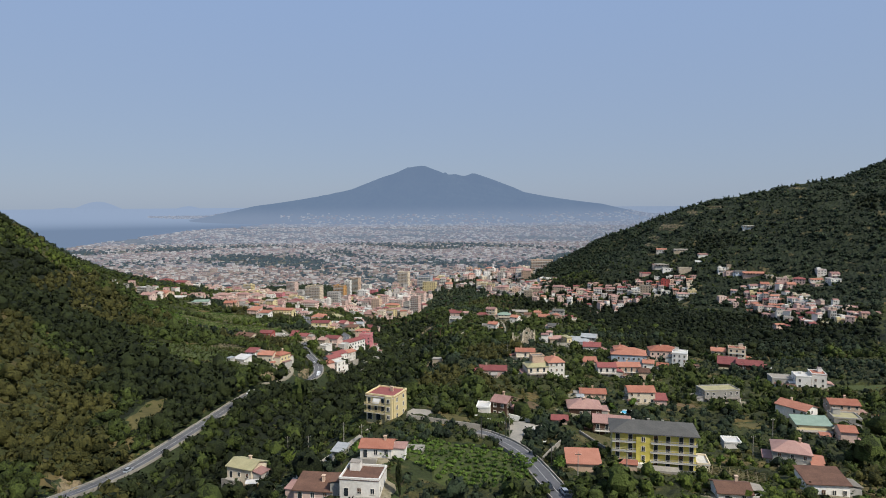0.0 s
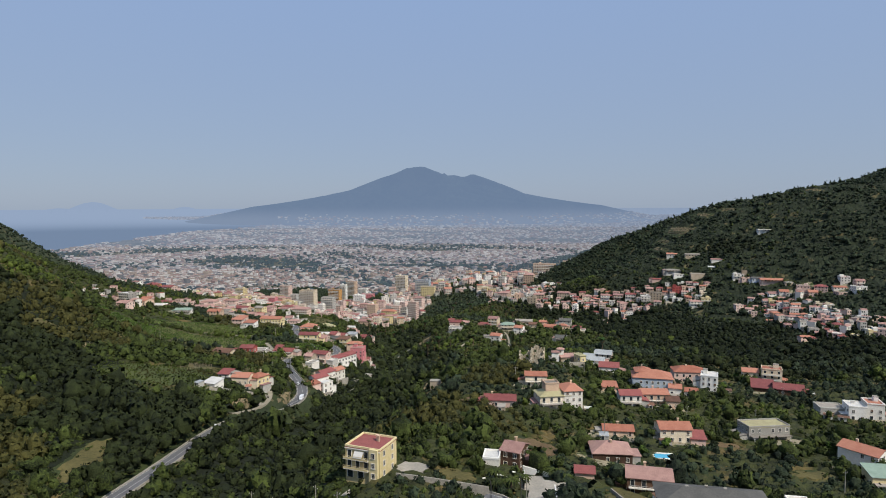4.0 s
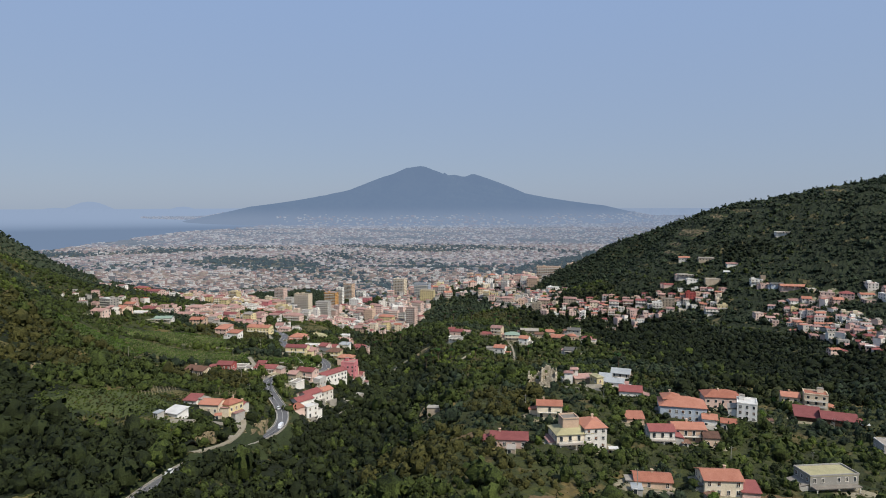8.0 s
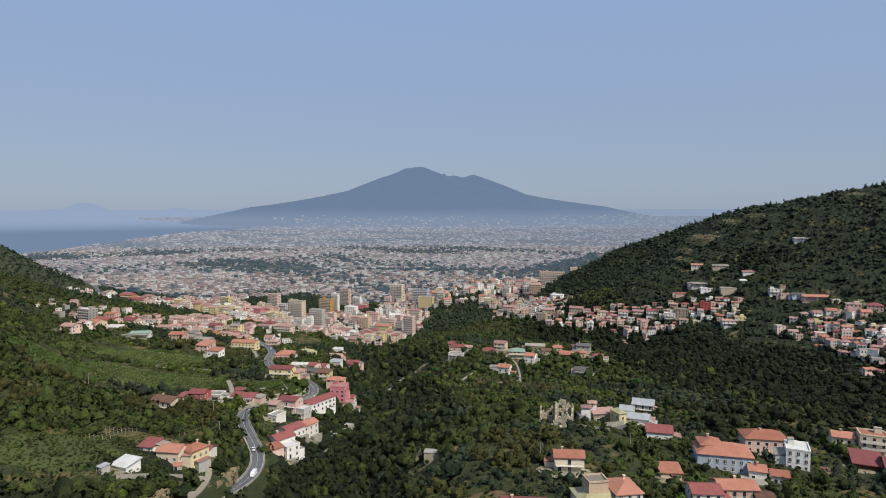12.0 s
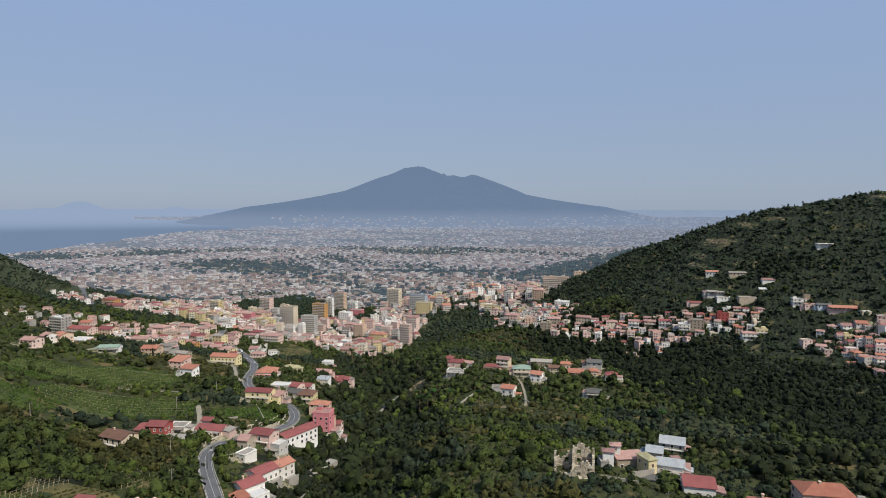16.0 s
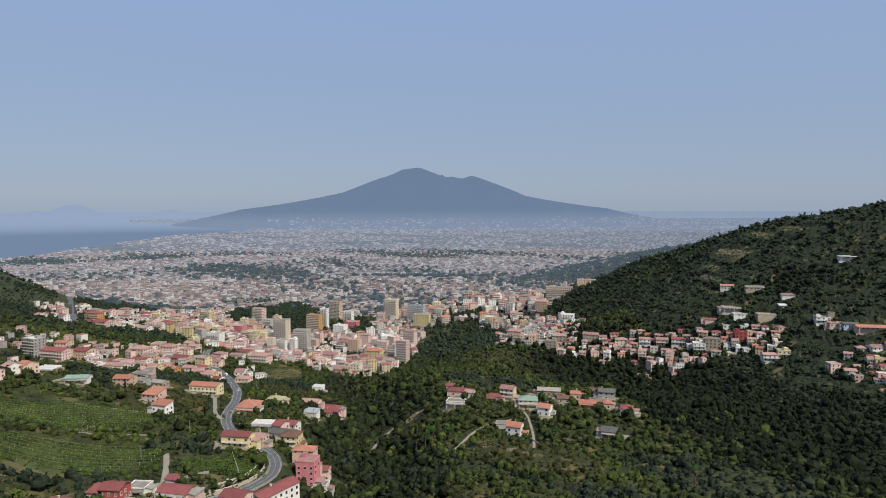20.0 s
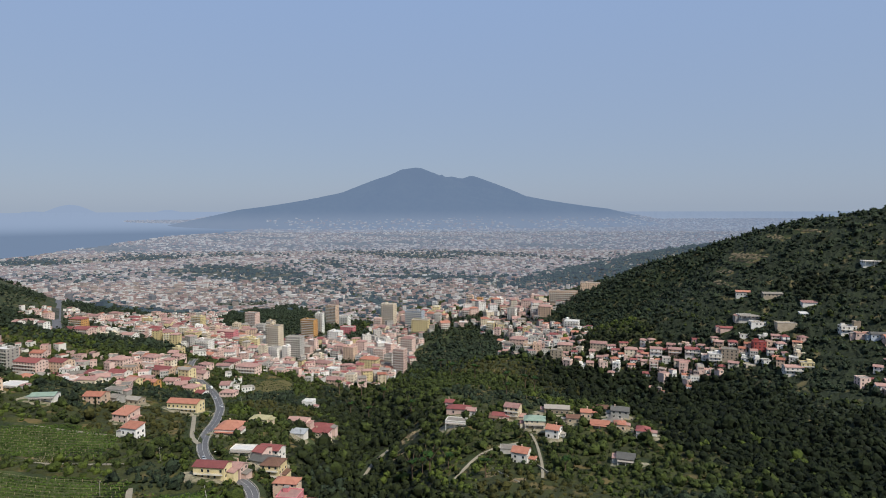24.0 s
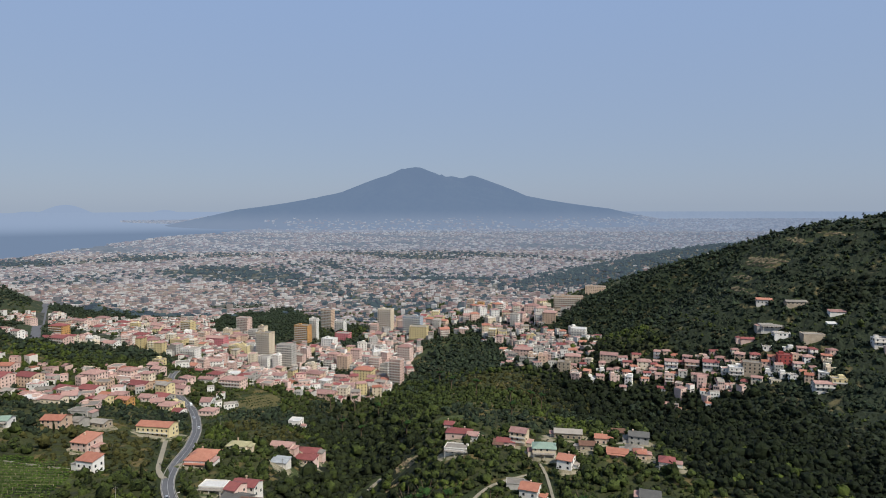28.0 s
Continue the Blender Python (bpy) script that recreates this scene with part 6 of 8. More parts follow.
for at, side, paint, flip, van in ((0.13, 1.5, "silver", False, False), (0.24, -1.5, "white", True, False), (0.345, 1.5, "white", True, True), (0.375, -1.5, "white", False, False),
                                   (0.48, 1.5, "white", False, False), (0.585, 1.5, "black", False, False), (0.61, -1.5, "silver", True, False), (0.78, 1.5, "white", False, False),
                                   (0.83, -1.5, "silver", True, False), (0.88, 1.5, "white", False, True), (0.93, -1.5, "black", True, False)):
    park(MAIN_ROAD, at, side, paint, flip, van)
for at, side, paint, flip in ((0.3, 1.5, "black", False), (0.5, 1.5, "silver", False), (0.56, -1.5, "black", True)):
    park(UPPER_ROAD, at, side, paint, flip)


# ---- poles and lamps ----
def utility_pole(x, y, tall=8.5, turn=0):
    g = height(x, y)
    base = new("utility_pole")
    base.matrix_world = pose(x, y, g, 0, 0, turn)
    tagged(base, "tall pale concrete utility pole with a short crossarm", "pole", "utility poles")
    ring = [(math.cos(t * math.pi / 4), math.sin(t * math.pi / 4)) for t in range(8)]
    v = [(0.17 * a, 0.17 * b, -0.6) for a, b in ring] + [(0.1 * a, 0.1 * b, tall) for a, b in ring]
    f = [(i, (i + 1) % 8, 8 + (i + 1) % 8, 8 + i) for i in range(8)] + [tuple(range(8, 16))]
    part("shaft", v, f, CONCRETE, base)
    arm = part("crossarm", *box(-0.9, 0.9, -0.06, 0.06, tall - 0.9, tall - 0.75), IRON, base)
    for ax in (-0.8, 0.8):
        part("insulator", *box(ax - 0.05, ax + 0.05, -0.05, 0.05, tall - 0.75, tall - 0.5), TRIM, arm)


def street_lamp(x, y, turn):
    base = new("street_lamp")
    base.matrix_world = pose(x, y, height(x, y), 0, 0, turn)
    tagged(base, "curved grey street lamp beside the road", "street lamp", "street lamps")
    pts = [(0, 0, -0.5), (0, 0, 6.2), (0.25, 0, 7.4), (1.0, 0, 8.2), (2.1, 0, 8.4)]
    v, f = [], []
    for i, (px, py, pz) in enumerate(pts):
        r = 0.11 - 0.012 * i
        v += [(px - r, py - r, pz), (px + r, py - r, pz), (px + r, py + r, pz), (px - r, py + r, pz)]
    for i in range(len(pts) - 1):
        for k in range(4):
            f.append((4 * i + k, 4 * i + (k + 1) % 4, 4 * i + 4 + (k + 1) % 4, 4 * i + 4 + k))
    part("post", v, f, IRON, base)
    part("lamp_head", *box(1.7, 2.6, -0.18, 0.18, 8.25, 8.5), TRIM, base)


for px, py in ((-31, 216), (-23, 205), (-46, 226), (-60, 250), (28, 214), (44, 176), (60, 182), (118, 222), (140, 250), (-120, 470), (-104, 435), (-72, 480),
               (-156, 560), (-150, 610), (-205, 500), (72, 300), (118, 330), (150, 330), (190, 380), (86, 400), (44, 380), (-90, 690), (-160, 780)):
    utility_pole(px, py, 8.5, random.Random(px).uniform(-40, 40))
for px, py, turn in ((18, 212, 200), (27, 218, 160), (38, 186, 180), (-100, 462, 0), (-93, 520, 200), (-120, 606, 20), (-180, 748, 0), (-200, 820, 200)):
    street_lamp(px, py, turn)


# ---- pool, yards and garden walls ----
POOL = surface("turquoise_pool_water", rgb("3f93b4"), rgb("58aac6"), 0.5, 3.0, 0.1, 0.02)


def swimming_pool(x, y, w, d, turn):
    base = new("swimming_pool")
    base.matrix_world = pose(x, y, height(x, y) + 0.6, 0, 0, turn)
    tagged(base, "turquoise swimming pool with a pale paved rim", "swimming pool")
    v, f = [], []
    for b in ((-w / 2 - 1, w / 2 + 1, -d / 2 - 1, -d / 2), (-w / 2 - 1, w / 2 + 1, d / 2, d / 2 + 1), (-w / 2 - 1, -w / 2, -d / 2, d / 2), (w / 2, w / 2 + 1, -d / 2, d / 2)):
        box(*b, -3, 0.2, v, f)
    part("rim", v, f, TRIM, base)
    part("water", *box(-w / 2, w / 2, -d / 2, d / 2, -1.5, 0.02), POOL, base)
    FOOTPRINTS.append((x, y, max(w, d) / 2 + 1))


swimming_pool(91, 284, 7, 4.5, -10)


def terrace_yard(x, y, w, d, turn, material, label):
    base = new("pavement")
    base.matrix_world = pose(x, y, height(x, y) + 0.5, 0, 0, turn)
    v, f = box(-w / 2, w / 2, -d / 2, d / 2, -4, 0)
    me = bpy.data.meshes.new("pavement")
    me.from_pydata(v, [], f)
    me.materials.append(material)
    ob = new("pavement", me)
    ob.matrix_world = base.matrix_world
    bpy.data.objects.remove(base)
    tagged(ob, label, "pavement", kind="structure")
    FOOTPRINTS.append((x, y, min(w, d) / 2))
    return ob


for yard in ((-5, 233, 9, 9, -35, CONCRETE, "grey concrete forecourt beside the yellow house"), (-6, 190, 9, 7, -6, CONCRETE, "pale patio beside a small white house"),
             (36, 233, 17, 9, -20, CONCRETE, "paved entrance yard with palms"), (72, 194, 16, 4, -12, CONCRETE, "drive in front of the yellow flats"),
             (-128, 500, 22, 10, -8, CONCRETE, "paved yard between red-roofed houses"), (92, 436, 14, 9, -10, ROOFS["grey"], "dark flat terrace in a walled farmyard"),
             (-62, 500, 5, 40, -28, CONCRETE, "narrow paved lane along the white row"), (128, 380, 12, 8, -14, CONCRETE, "paved yard between houses"),
             (48, 338, 8, 8, 8, CONCRETE, "pale drive below the cream villa"), (205, 410, 14, 8, -24, CONCRETE, "yard between red roofs")):
    terrace_yard(*yard)


def garden_wall(x0, y0, x1, y1, tall, label, material=None):
    n = max(2, int(math.hypot(x1 - x0, y1 - y0) / 4))
    xs, ys = np.linspace(x0, x1, n), np.linspace(y0, y1, n)
    line = np.column_stack([xs, ys, ground(xs, ys)])
    v, f = ribbon(line, -0.18, 0.18, tall, tall, tall + 2.5)
    tagged(mesh_object("garden_wall", v, f, [material or CONCRETE]), label, "wall")


for wall in ((-9, 224, 18, 220, 2.4), (-90, 370, -89, 404, 1.6), (-10, 185, -2, 196, 1.4), (36, 190, 46, 214, 2.2), (20, 212, 6, 214, 1.2), (62, 214, 58, 238, 1.6), (-118, 366, -94, 392, 2.0), (-108, 352, -92, 380, 1.6),
             (-140, 512, -112, 540, 1.8), (-96, 540, -112, 575, 1.4), (84, 434, 100, 444, 3.0), (70, 430, 84, 426, 2.0), (-60, 470, -50, 520, 1.6), (30, 640, 52, 600, 1.0), (60, 640, 72, 610, 1.0),
             (-222, 590, -160, 605, 1.2), (-250, 655, -190, 650, 1.0), (140, 330, 165, 325, 1.2)):
    garden_wall(*wall, "weathered concrete garden wall along a terrace")
for wall in ((37.5, 219, 40, 238, 1.2), (29.5, 231, 31, 242, 1.6), (19, 236, 29, 234, 1.0), (31, 246, 39, 243, 1.8)):
    garden_wall(*wall, "whitewashed wall round a paved court", WALLS["white"])


# ---- sheds, tarpaulins and tanks about the gardens ----
def garden_shed(x, y, turn, w, d, tall, wall, roof):
    base = new("garden_shed")
    base.matrix_world = pose(x, y, height(x, y), 0, 0, turn)
    tagged(base, f"small {WALL_WORD[wall]} garden shed with {ROOF_WORD[roof]} lean-to roof", "shed", "garden sheds")
    part("wall", *box(-w / 2, w / 2, -d / 2, d / 2, -2.5, tall), WALLS[wall], base)
    rv, rf = roof_mesh("shed", w, d, d * 0.12, 0.25, 0.1)
    part("roof", rv, rf, ROOFS[roof], base, matrix=Matrix.Translation((0, 0, tall + 0.02)))
    door = hang("door", DOOR_FRAME, base, matrix=Matrix.Translation((-w * 0.2, -d / 2, 0)))
    hang("pane", DOOR_PANE, door)
    FOOTPRINTS.append((x, y, max(w, d) / 2))


def tarpaulin(x, y, turn, w, d):
    """A sagging white sheet stretched over four stakes."""
    base = new("awning")
    base.matrix_world = pose(x, y, height(x, y), 0, 0, turn)
    tagged(base, "white plastic sheet stretched over garden stakes", "awning", "white garden sheets")
    n = 6
    v = [((i / n - 0.5) * w, (j / n - 0.5) * d, 2.6 - 0.35 * math.sin(math.pi * i / n) * math.sin(math.pi * j / n)) for j in range(n + 1) for i in range(n + 1)]
    v += [(a, b, c - 0.05) for a, b, c in v]
    m = (n + 1) ** 2
    f = [(j * (n + 1) + i, j * (n + 1) + i + 1, (j + 1) * (n + 1) + i + 1, (j + 1) * (n + 1) + i) for j in range(n) for i in range(n)]
    f += [tuple(m + k for k in reversed(q)) for q in f]
    part("sheet", v, f, ROOFS["white"], base)
    for sx in (-0.5, 0.5):
        for sy in (-0.5, 0.5):
            part("stake", *box(sx * w - 0.05, sx * w + 0.05, sy * d - 0.05, sy * d + 0.05, -1, 2.62), SHUTTER, base)


_rnd = random.Random(12)
_spots = [q for q in FOOTPRINTS if 165 < q[1] < 480 and q[2] > 5]
for _k, (_x, _y, _r) in enumerate(_spots):
    if _k % 2 == 0 and _k < 110:
        _a = _rnd.uniform(-2.6, -0.5)
        _sx, _sy = _x + (_r + 4.5) * math.cos(_a), _y + (_r + 3.5) * math.sin(_a)
        if all(math.hypot(_sx - fx, _sy - fy) > fr + 2.5 for fx, fy, fr in FOOTPRINTS) and min(np.hypot(l[:, 0] - _sx, l[:, 1] - _sy).min() for l, _ in ROADS) > 8:
            if _k % 10 == 4:
                tarpaulin(_sx, _sy, _rnd.uniform(-40, 40), _rnd.uniform(3, 5), _rnd.uniform(2.5, 4))
            else:
                garden_shed(_sx, _sy, _rnd.uniform(-30, 20), _rnd.uniform(3, 5.5), _rnd.uniform(2.5, 4), _rnd.uniform(2.1, 2.7), _rnd.choice(("white", "grey", "stone", "peach")), _rnd.choice(("metal", "orange", "concrete", "pink", "brown")))


# ---- trees and fields ----
def leaves(name, dark, light, big=0.11):
    m = surface(name, rgb(dark), rgb(light), big, 1.9, 0.8, 0.8, island=0.16)
    n = m.node_tree.nodes
    n["Principled BSDF"].inputs["Specular IOR Level"].default_value = 0.15
    ramp = next(k for k in n if k.type == "VALTORGB")
    ramp.color_ramp.elements[0].position, ramp.color_ramp.elements[1].position = 0.37, 0.64
    relief = next(k for k in n if k.type == "BUMP")
    relief.inputs["Distance"].default_value = 0.7
    return m


LEAF = leaves("broadleaf_foliage", "121909", "465024")
# dark evergreens; part of the gorge shade is put into this green
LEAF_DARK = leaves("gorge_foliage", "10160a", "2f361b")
LEAF_OLIVE = leaves("olive_foliage", "111811", "38432f")
LEAF_BRIGHT = leaves("sunlit_thicket", "1d270c", "535e26")
LEAF_DRY = leaves("dry_weeds", "2f2a12", "75663a")
# darker still: deep shade of the side gorge put into the leaf colour
LEAF_GORGE = leaves("shade_toned_gorge_foliage", "0b1108", "242c15")
LEAF_PALE = leaves("scrub_foliage", "20240e", "4d4a25")
LEAF_VINE = leaves("vine_foliage", "22330f", "566a2b")
# far foliage with haze mixed in as emission
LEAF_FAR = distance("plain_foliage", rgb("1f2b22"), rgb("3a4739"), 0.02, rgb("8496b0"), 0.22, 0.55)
LEAF_PINE = leaves("pine_foliage", "182a11", "34501f")
BARK = surface("grey_brown_bark", rgb("4a3d30"), rgb("6b5a48"), 1.0, 8.0, 0.95, 0.3)


def crown(seed, cards, lobes=6, flat=0.8, size=0.3, spread=0.55, low=0.25, core=None):
    """Cards of leaves over a few lobes, within a unit ball whose foot is at z = 0."""
    rnd = np.random.RandomState(seed)
    centre = rnd.normal(0, 1, (lobes, 3))
    centre /= np.linalg.norm(centre, axis=1)[:, None]
    centre *= rnd.uniform(0.25, spread, (lobes, 1))
    centre[0] = 0
    radius = rnd.uniform(0.38, 0.62, lobes)
    k = rnd.randint(0, lobes, cards)
    way = rnd.normal(0, 1, (cards, 3))
    way[:, 2] = np.abs(way[:, 2]) * 1.1 - low
    way /= np.linalg.norm(way, axis=1)[:, None]
    at = centre[k] + way * (radius[k] * rnd.uniform(0.75, 1.08, cards))[:, None]
    face = way + rnd.normal(0, 0.45, (cards, 3))
    face /= np.linalg.norm(face, axis=1)[:, None]
    t = np.cross(face, rnd.normal(0, 1, (cards, 3)))
    t /= np.linalg.norm(t, axis=1)[:, None]
    b = np.cross(face, t)
    s = size * rnd.uniform(0.6, 1.25, (cards, 1))
    q = np.stack([at - t * s - b * s * 0.6, at + t * s * 0.8 - b * s * 0.75, at + t * s + b * s * 0.7, at - t * s * 0.75 + b * s * 0.8], 1)
    q[:, ::2] += face[:, None] * s[:, None] * 0.25
    wound = np.cross(q[:, 2] - q[:, 0], q[:, 3] - q[:, 1])
    back = (wound * (at + (0, 0, 0.3))).sum(1) < 0
    q[back] = q[back][:, ::-1]
    q = q.reshape(-1, 3)
    if core:
        # a lumpy mass of shaded leaves behind the cards
        rings, sides = core
        th, ph = np.meshgrid(np.linspace(0.12, math.pi - 0.25, rings + 1), np.linspace(0, 2 * math.pi, sides + 1), indexing="ij")
        ray = np.stack([np.sin(th) * np.cos(ph), np.sin(th) * np.sin(ph), np.cos(th)], -1)
        reach = np.full(th.shape, 0.35)
        for c, r in zip(centre, radius):
            along = ray @ c
            hit = along ** 2 - (c @ c - r * r)
            reach = np.maximum(reach, np.where(hit > 0, along + np.sqrt(np.maximum(hit, 0)), 0))
        reach = np.minimum(reach, 0.84) * 0.92
        rough = rnd.uniform(0.7, 1.12, th.shape)
        rough[:, -1] = rough[:, 0]
        lump = ray * (reach * rough)[..., None]
        blob = np.stack([lump[:-1, :-1], lump[1:, :-1], lump[1:, 1:], lump[:-1, 1:]], 2).reshape(-1, 3)
        q = np.vstack([blob, q])
    q[:, 2] = (q[:, 2] + 0.75) * flat
    return q


def soft_ways(q):
    """The way each corner of a crown faces: outwards from its heart, ruffled leaf by leaf."""
    quad = q.reshape(-1, 4, 3)
    out = quad - np.array((0, 0, 0.42 * quad[..., 2].max()))
    out /= np.maximum(np.linalg.norm(out, axis=2), 1e-6)[..., None]
    face = np.cross(quad[:, 2] - quad[:, 0], quad[:, 3] - quad[:, 1])
    face /= np.maximum(np.linalg.norm(face, axis=1), 1e-6)[:, None]
    face *= np.sign((face * out.mean(1)).sum(1))[:, None]
    way = out + 0.95 * face[:, None]
    return (way / np.maximum(np.linalg.norm(way, axis=2), 1e-6)[..., None]).reshape(-1, 3)


def round_normals(me, ways):
    kept = me.attributes.new("custom_normal", "FLOAT_VECTOR", "POINT")
    kept.data.foreach_set("vector", np.ascontiguousarray(ways, np.float32).ravel())


def plant(name, kinds, x, y, size, material, label, category="trees", sink=0.2, seed=1, far=False):
    """Joins one crown per place into a single mesh."""
    rnd = np.random.RandomState(seed)
    n = len(x)
    if n == 0:
        return None
    z = ground(x, y)
    pick = rnd.randint(0, len(kinds), n)
    turn = rnd.uniform(0, 6.283, n)
    stretch = rnd.uniform(0.8, 1.25, n)
    chunks, ways = [], []
    for k, q in enumerate(kinds):
        m = pick == k
        c, s = np.cos(turn[m])[:, None], np.sin(turn[m])[:, None]
        v = np.zeros((m.sum(), len(q), 3), np.float32)
        r = size[m][:, None]
        v[..., 0] = x[m][:, None] + (q[:, 0] * c - q[:, 1] * s) * r
        v[..., 1] = y[m][:, None] + (q[:, 0] * s + q[:, 1] * c) * r
        v[..., 2] = z[m][:, None] - sink + q[:, 2] * r * stretch[m][:, None]
        chunks.append(v.reshape(-1, 3))
        w = soft_ways(q)
        turned = np.zeros_like(v)
        turned[..., 0], turned[..., 1], turned[..., 2] = w[:, 0] * c - w[:, 1] * s, w[:, 0] * s + w[:, 1] * c, w[:, 2]
        ways.append(turned.reshape(-1, 3))
    v = np.vstack(chunks)
    if far:
        v = draw_in(v)
    ob = mesh_object(name, v, np.arange(len(v)).reshape(-1, 4), [material], shade=not far)
    if not far:
        round_normals(ob.data, np.vstack(ways))
    return tagged(ob, label, category, kind="stuff")


YARDS = [(_x + 3.5 * math.sin(_x), _y - 3.0, _r + 3.0 + 2.5 * math.sin(_y * 1.7) + (2.5 if _y > 560 else 0), _r + 1.5 + (2.0 if _y > 560 else 0)) for _x, _y, _r in FOOTPRINTS if 160 < _y < 780 and _r > 4.5 and math.sin(_x * 2.3 + _y) > -0.45]
FOOT = np.array(FOOTPRINTS)
CLOSE = FOOT[:, 1] < 540
SCRUB = [(-205, 298, 34, 20), (-168, 268, 26, 20), (-145, 218, 18, 30), (-160, 240, 20, 16), (-222, 428, 30, 26), (-98, 152, 10, 14), (-262, 455, 26, 34), (-215, 500, 26, 16), (-185, 190, 30, 40)]
FIELDS = [(-245, 628, 62, 34), (-190, 556, 48, 26), (-236, 518, 32, 20), (-278, 574, 38, 22), (-128, 412, 20, 9), (-180, 546, 15, 7), (-60, 600, 12, 8), (-164, 888, 22, 32), (9, 232, 7, 6), (63, 222, 9, 5), (73, 191, 17, 6), (236, 338, 22, 7), (122, 301, 8, 5), (140, 268, 9, 6), (-206, 528, 22, 6), (-178, 504, 18, 6), (-240, 425, 18, 8), (-112, 553, 22, 15), (-147, 374, 36, 30), (10, 186, 24, 20), (40, 277, 9, 12), (98, 194, 12, 10),
          (-128, 272, 8, 20), (15, 777, 14, 8), (-330, 610, 30, 20), (62, 232, 10, 12), (20, 350, 9, 6)]


def open_ground(x, y, house_gap=1.5, road_gap=3.5):
    """True where nothing is built or farmed."""
    ok = np.ones(len(x), bool)
    for i in range(0, len(x), 4000):
        s = slice(i, i + 4000)
        d = np.hypot(x[s, None] - FOOT[:, 0], y[s, None] - FOOT[:, 1]) - FOOT[:, 2] * 0.85
        ok[s] &= d.min(1) > house_gap
        # open ground in front of each house
        fx, fy = FOOT[:, 0] + 4 * (7 - FOOT[:, 0]) / FOOT[:, 1] * 2, FOOT[:, 1] - 8
        d = np.hypot(x[s, None] - fx[CLOSE], y[s, None] - fy[CLOSE]) - 3.6
        ok[s] &= d.min(1) > 0
        for line, width in ROADS:
            ok[s] &= np.hypot(x[s, None] - line[:, 0], y[s, None] - line[:, 1]).min(1) > width / 2 + road_gap + np.where((y[s] < 284) & (x[s] < -70), np.where(x[s] > np.interp(y[s], MAIN_ROAD[:70, 1], MAIN_ROAD[:70, 0]), np.where(y[s] < 262, 1.4, -0.2), 0.6), 0)
    for sx, sy, r in SCARS:
        ok &= np.hypot(x - sx, (y - sy + 5) * 0.75) > r * 1.0
    for fx, fy, a, b in FIELDS + YARDS:
        ok &= ((x - fx) / a) ** 2 + ((y - fy) / b) ** 2 > 1
    return ok


def lattice(x0, x1, y0, y1, gap, seed, jitter=0.42):
    rnd = np.random.RandomState(seed)
    X, Y = np.meshgrid(np.arange(x0, x1, gap), np.arange(y0, y1, gap))
    X = X + (np.arange(X.shape[0]) % 2)[:, None] * gap / 2
    return (X + rnd.uniform(-jitter, jitter, X.shape) * gap).ravel(), (Y + rnd.uniform(-jitter, jitter, X.shape) * gap).ravel()


def waves(x, y, s, phase=0.0):
    return (np.sin(x / s + 1.9 * np.sin(y / s / 1.4 + phase)) + np.sin(y / s * 1.1 + 1.6 * np.sin(x / s / 1.2 + 2 * phase)) + 0.7 * np.sin((x + y) / s * 2.3 + phase)) / 2.7


NEAR_CROWNS = [crown(i, 32, 8, 0.9, 0.155, 0.7, core=(4, 6)) for i in range(8)]
MID_CROWNS = [crown(20 + i, 12, 6, 0.85, 0.19, 0.68, core=(3, 6)) for i in range(8)]
FAR_CROWNS = [crown(40 + i, 4, 4, 0.8, 0.28, core=(2, 5)) for i in range(5)]
OLIVE_CROWNS = [crown(160 + i, 7, 3, 0.85, 0.28, core=(2, 5)) for i in range(5)]
HILL_CROWNS = [crown(140 + i, 9, 4, 0.85, 0.24, core=(3, 6)) for i in range(6)]
SHRUBS = [crown(60 + i, 8, 3, 0.7, 0.24, core=(2, 5)) for i in range(5)]


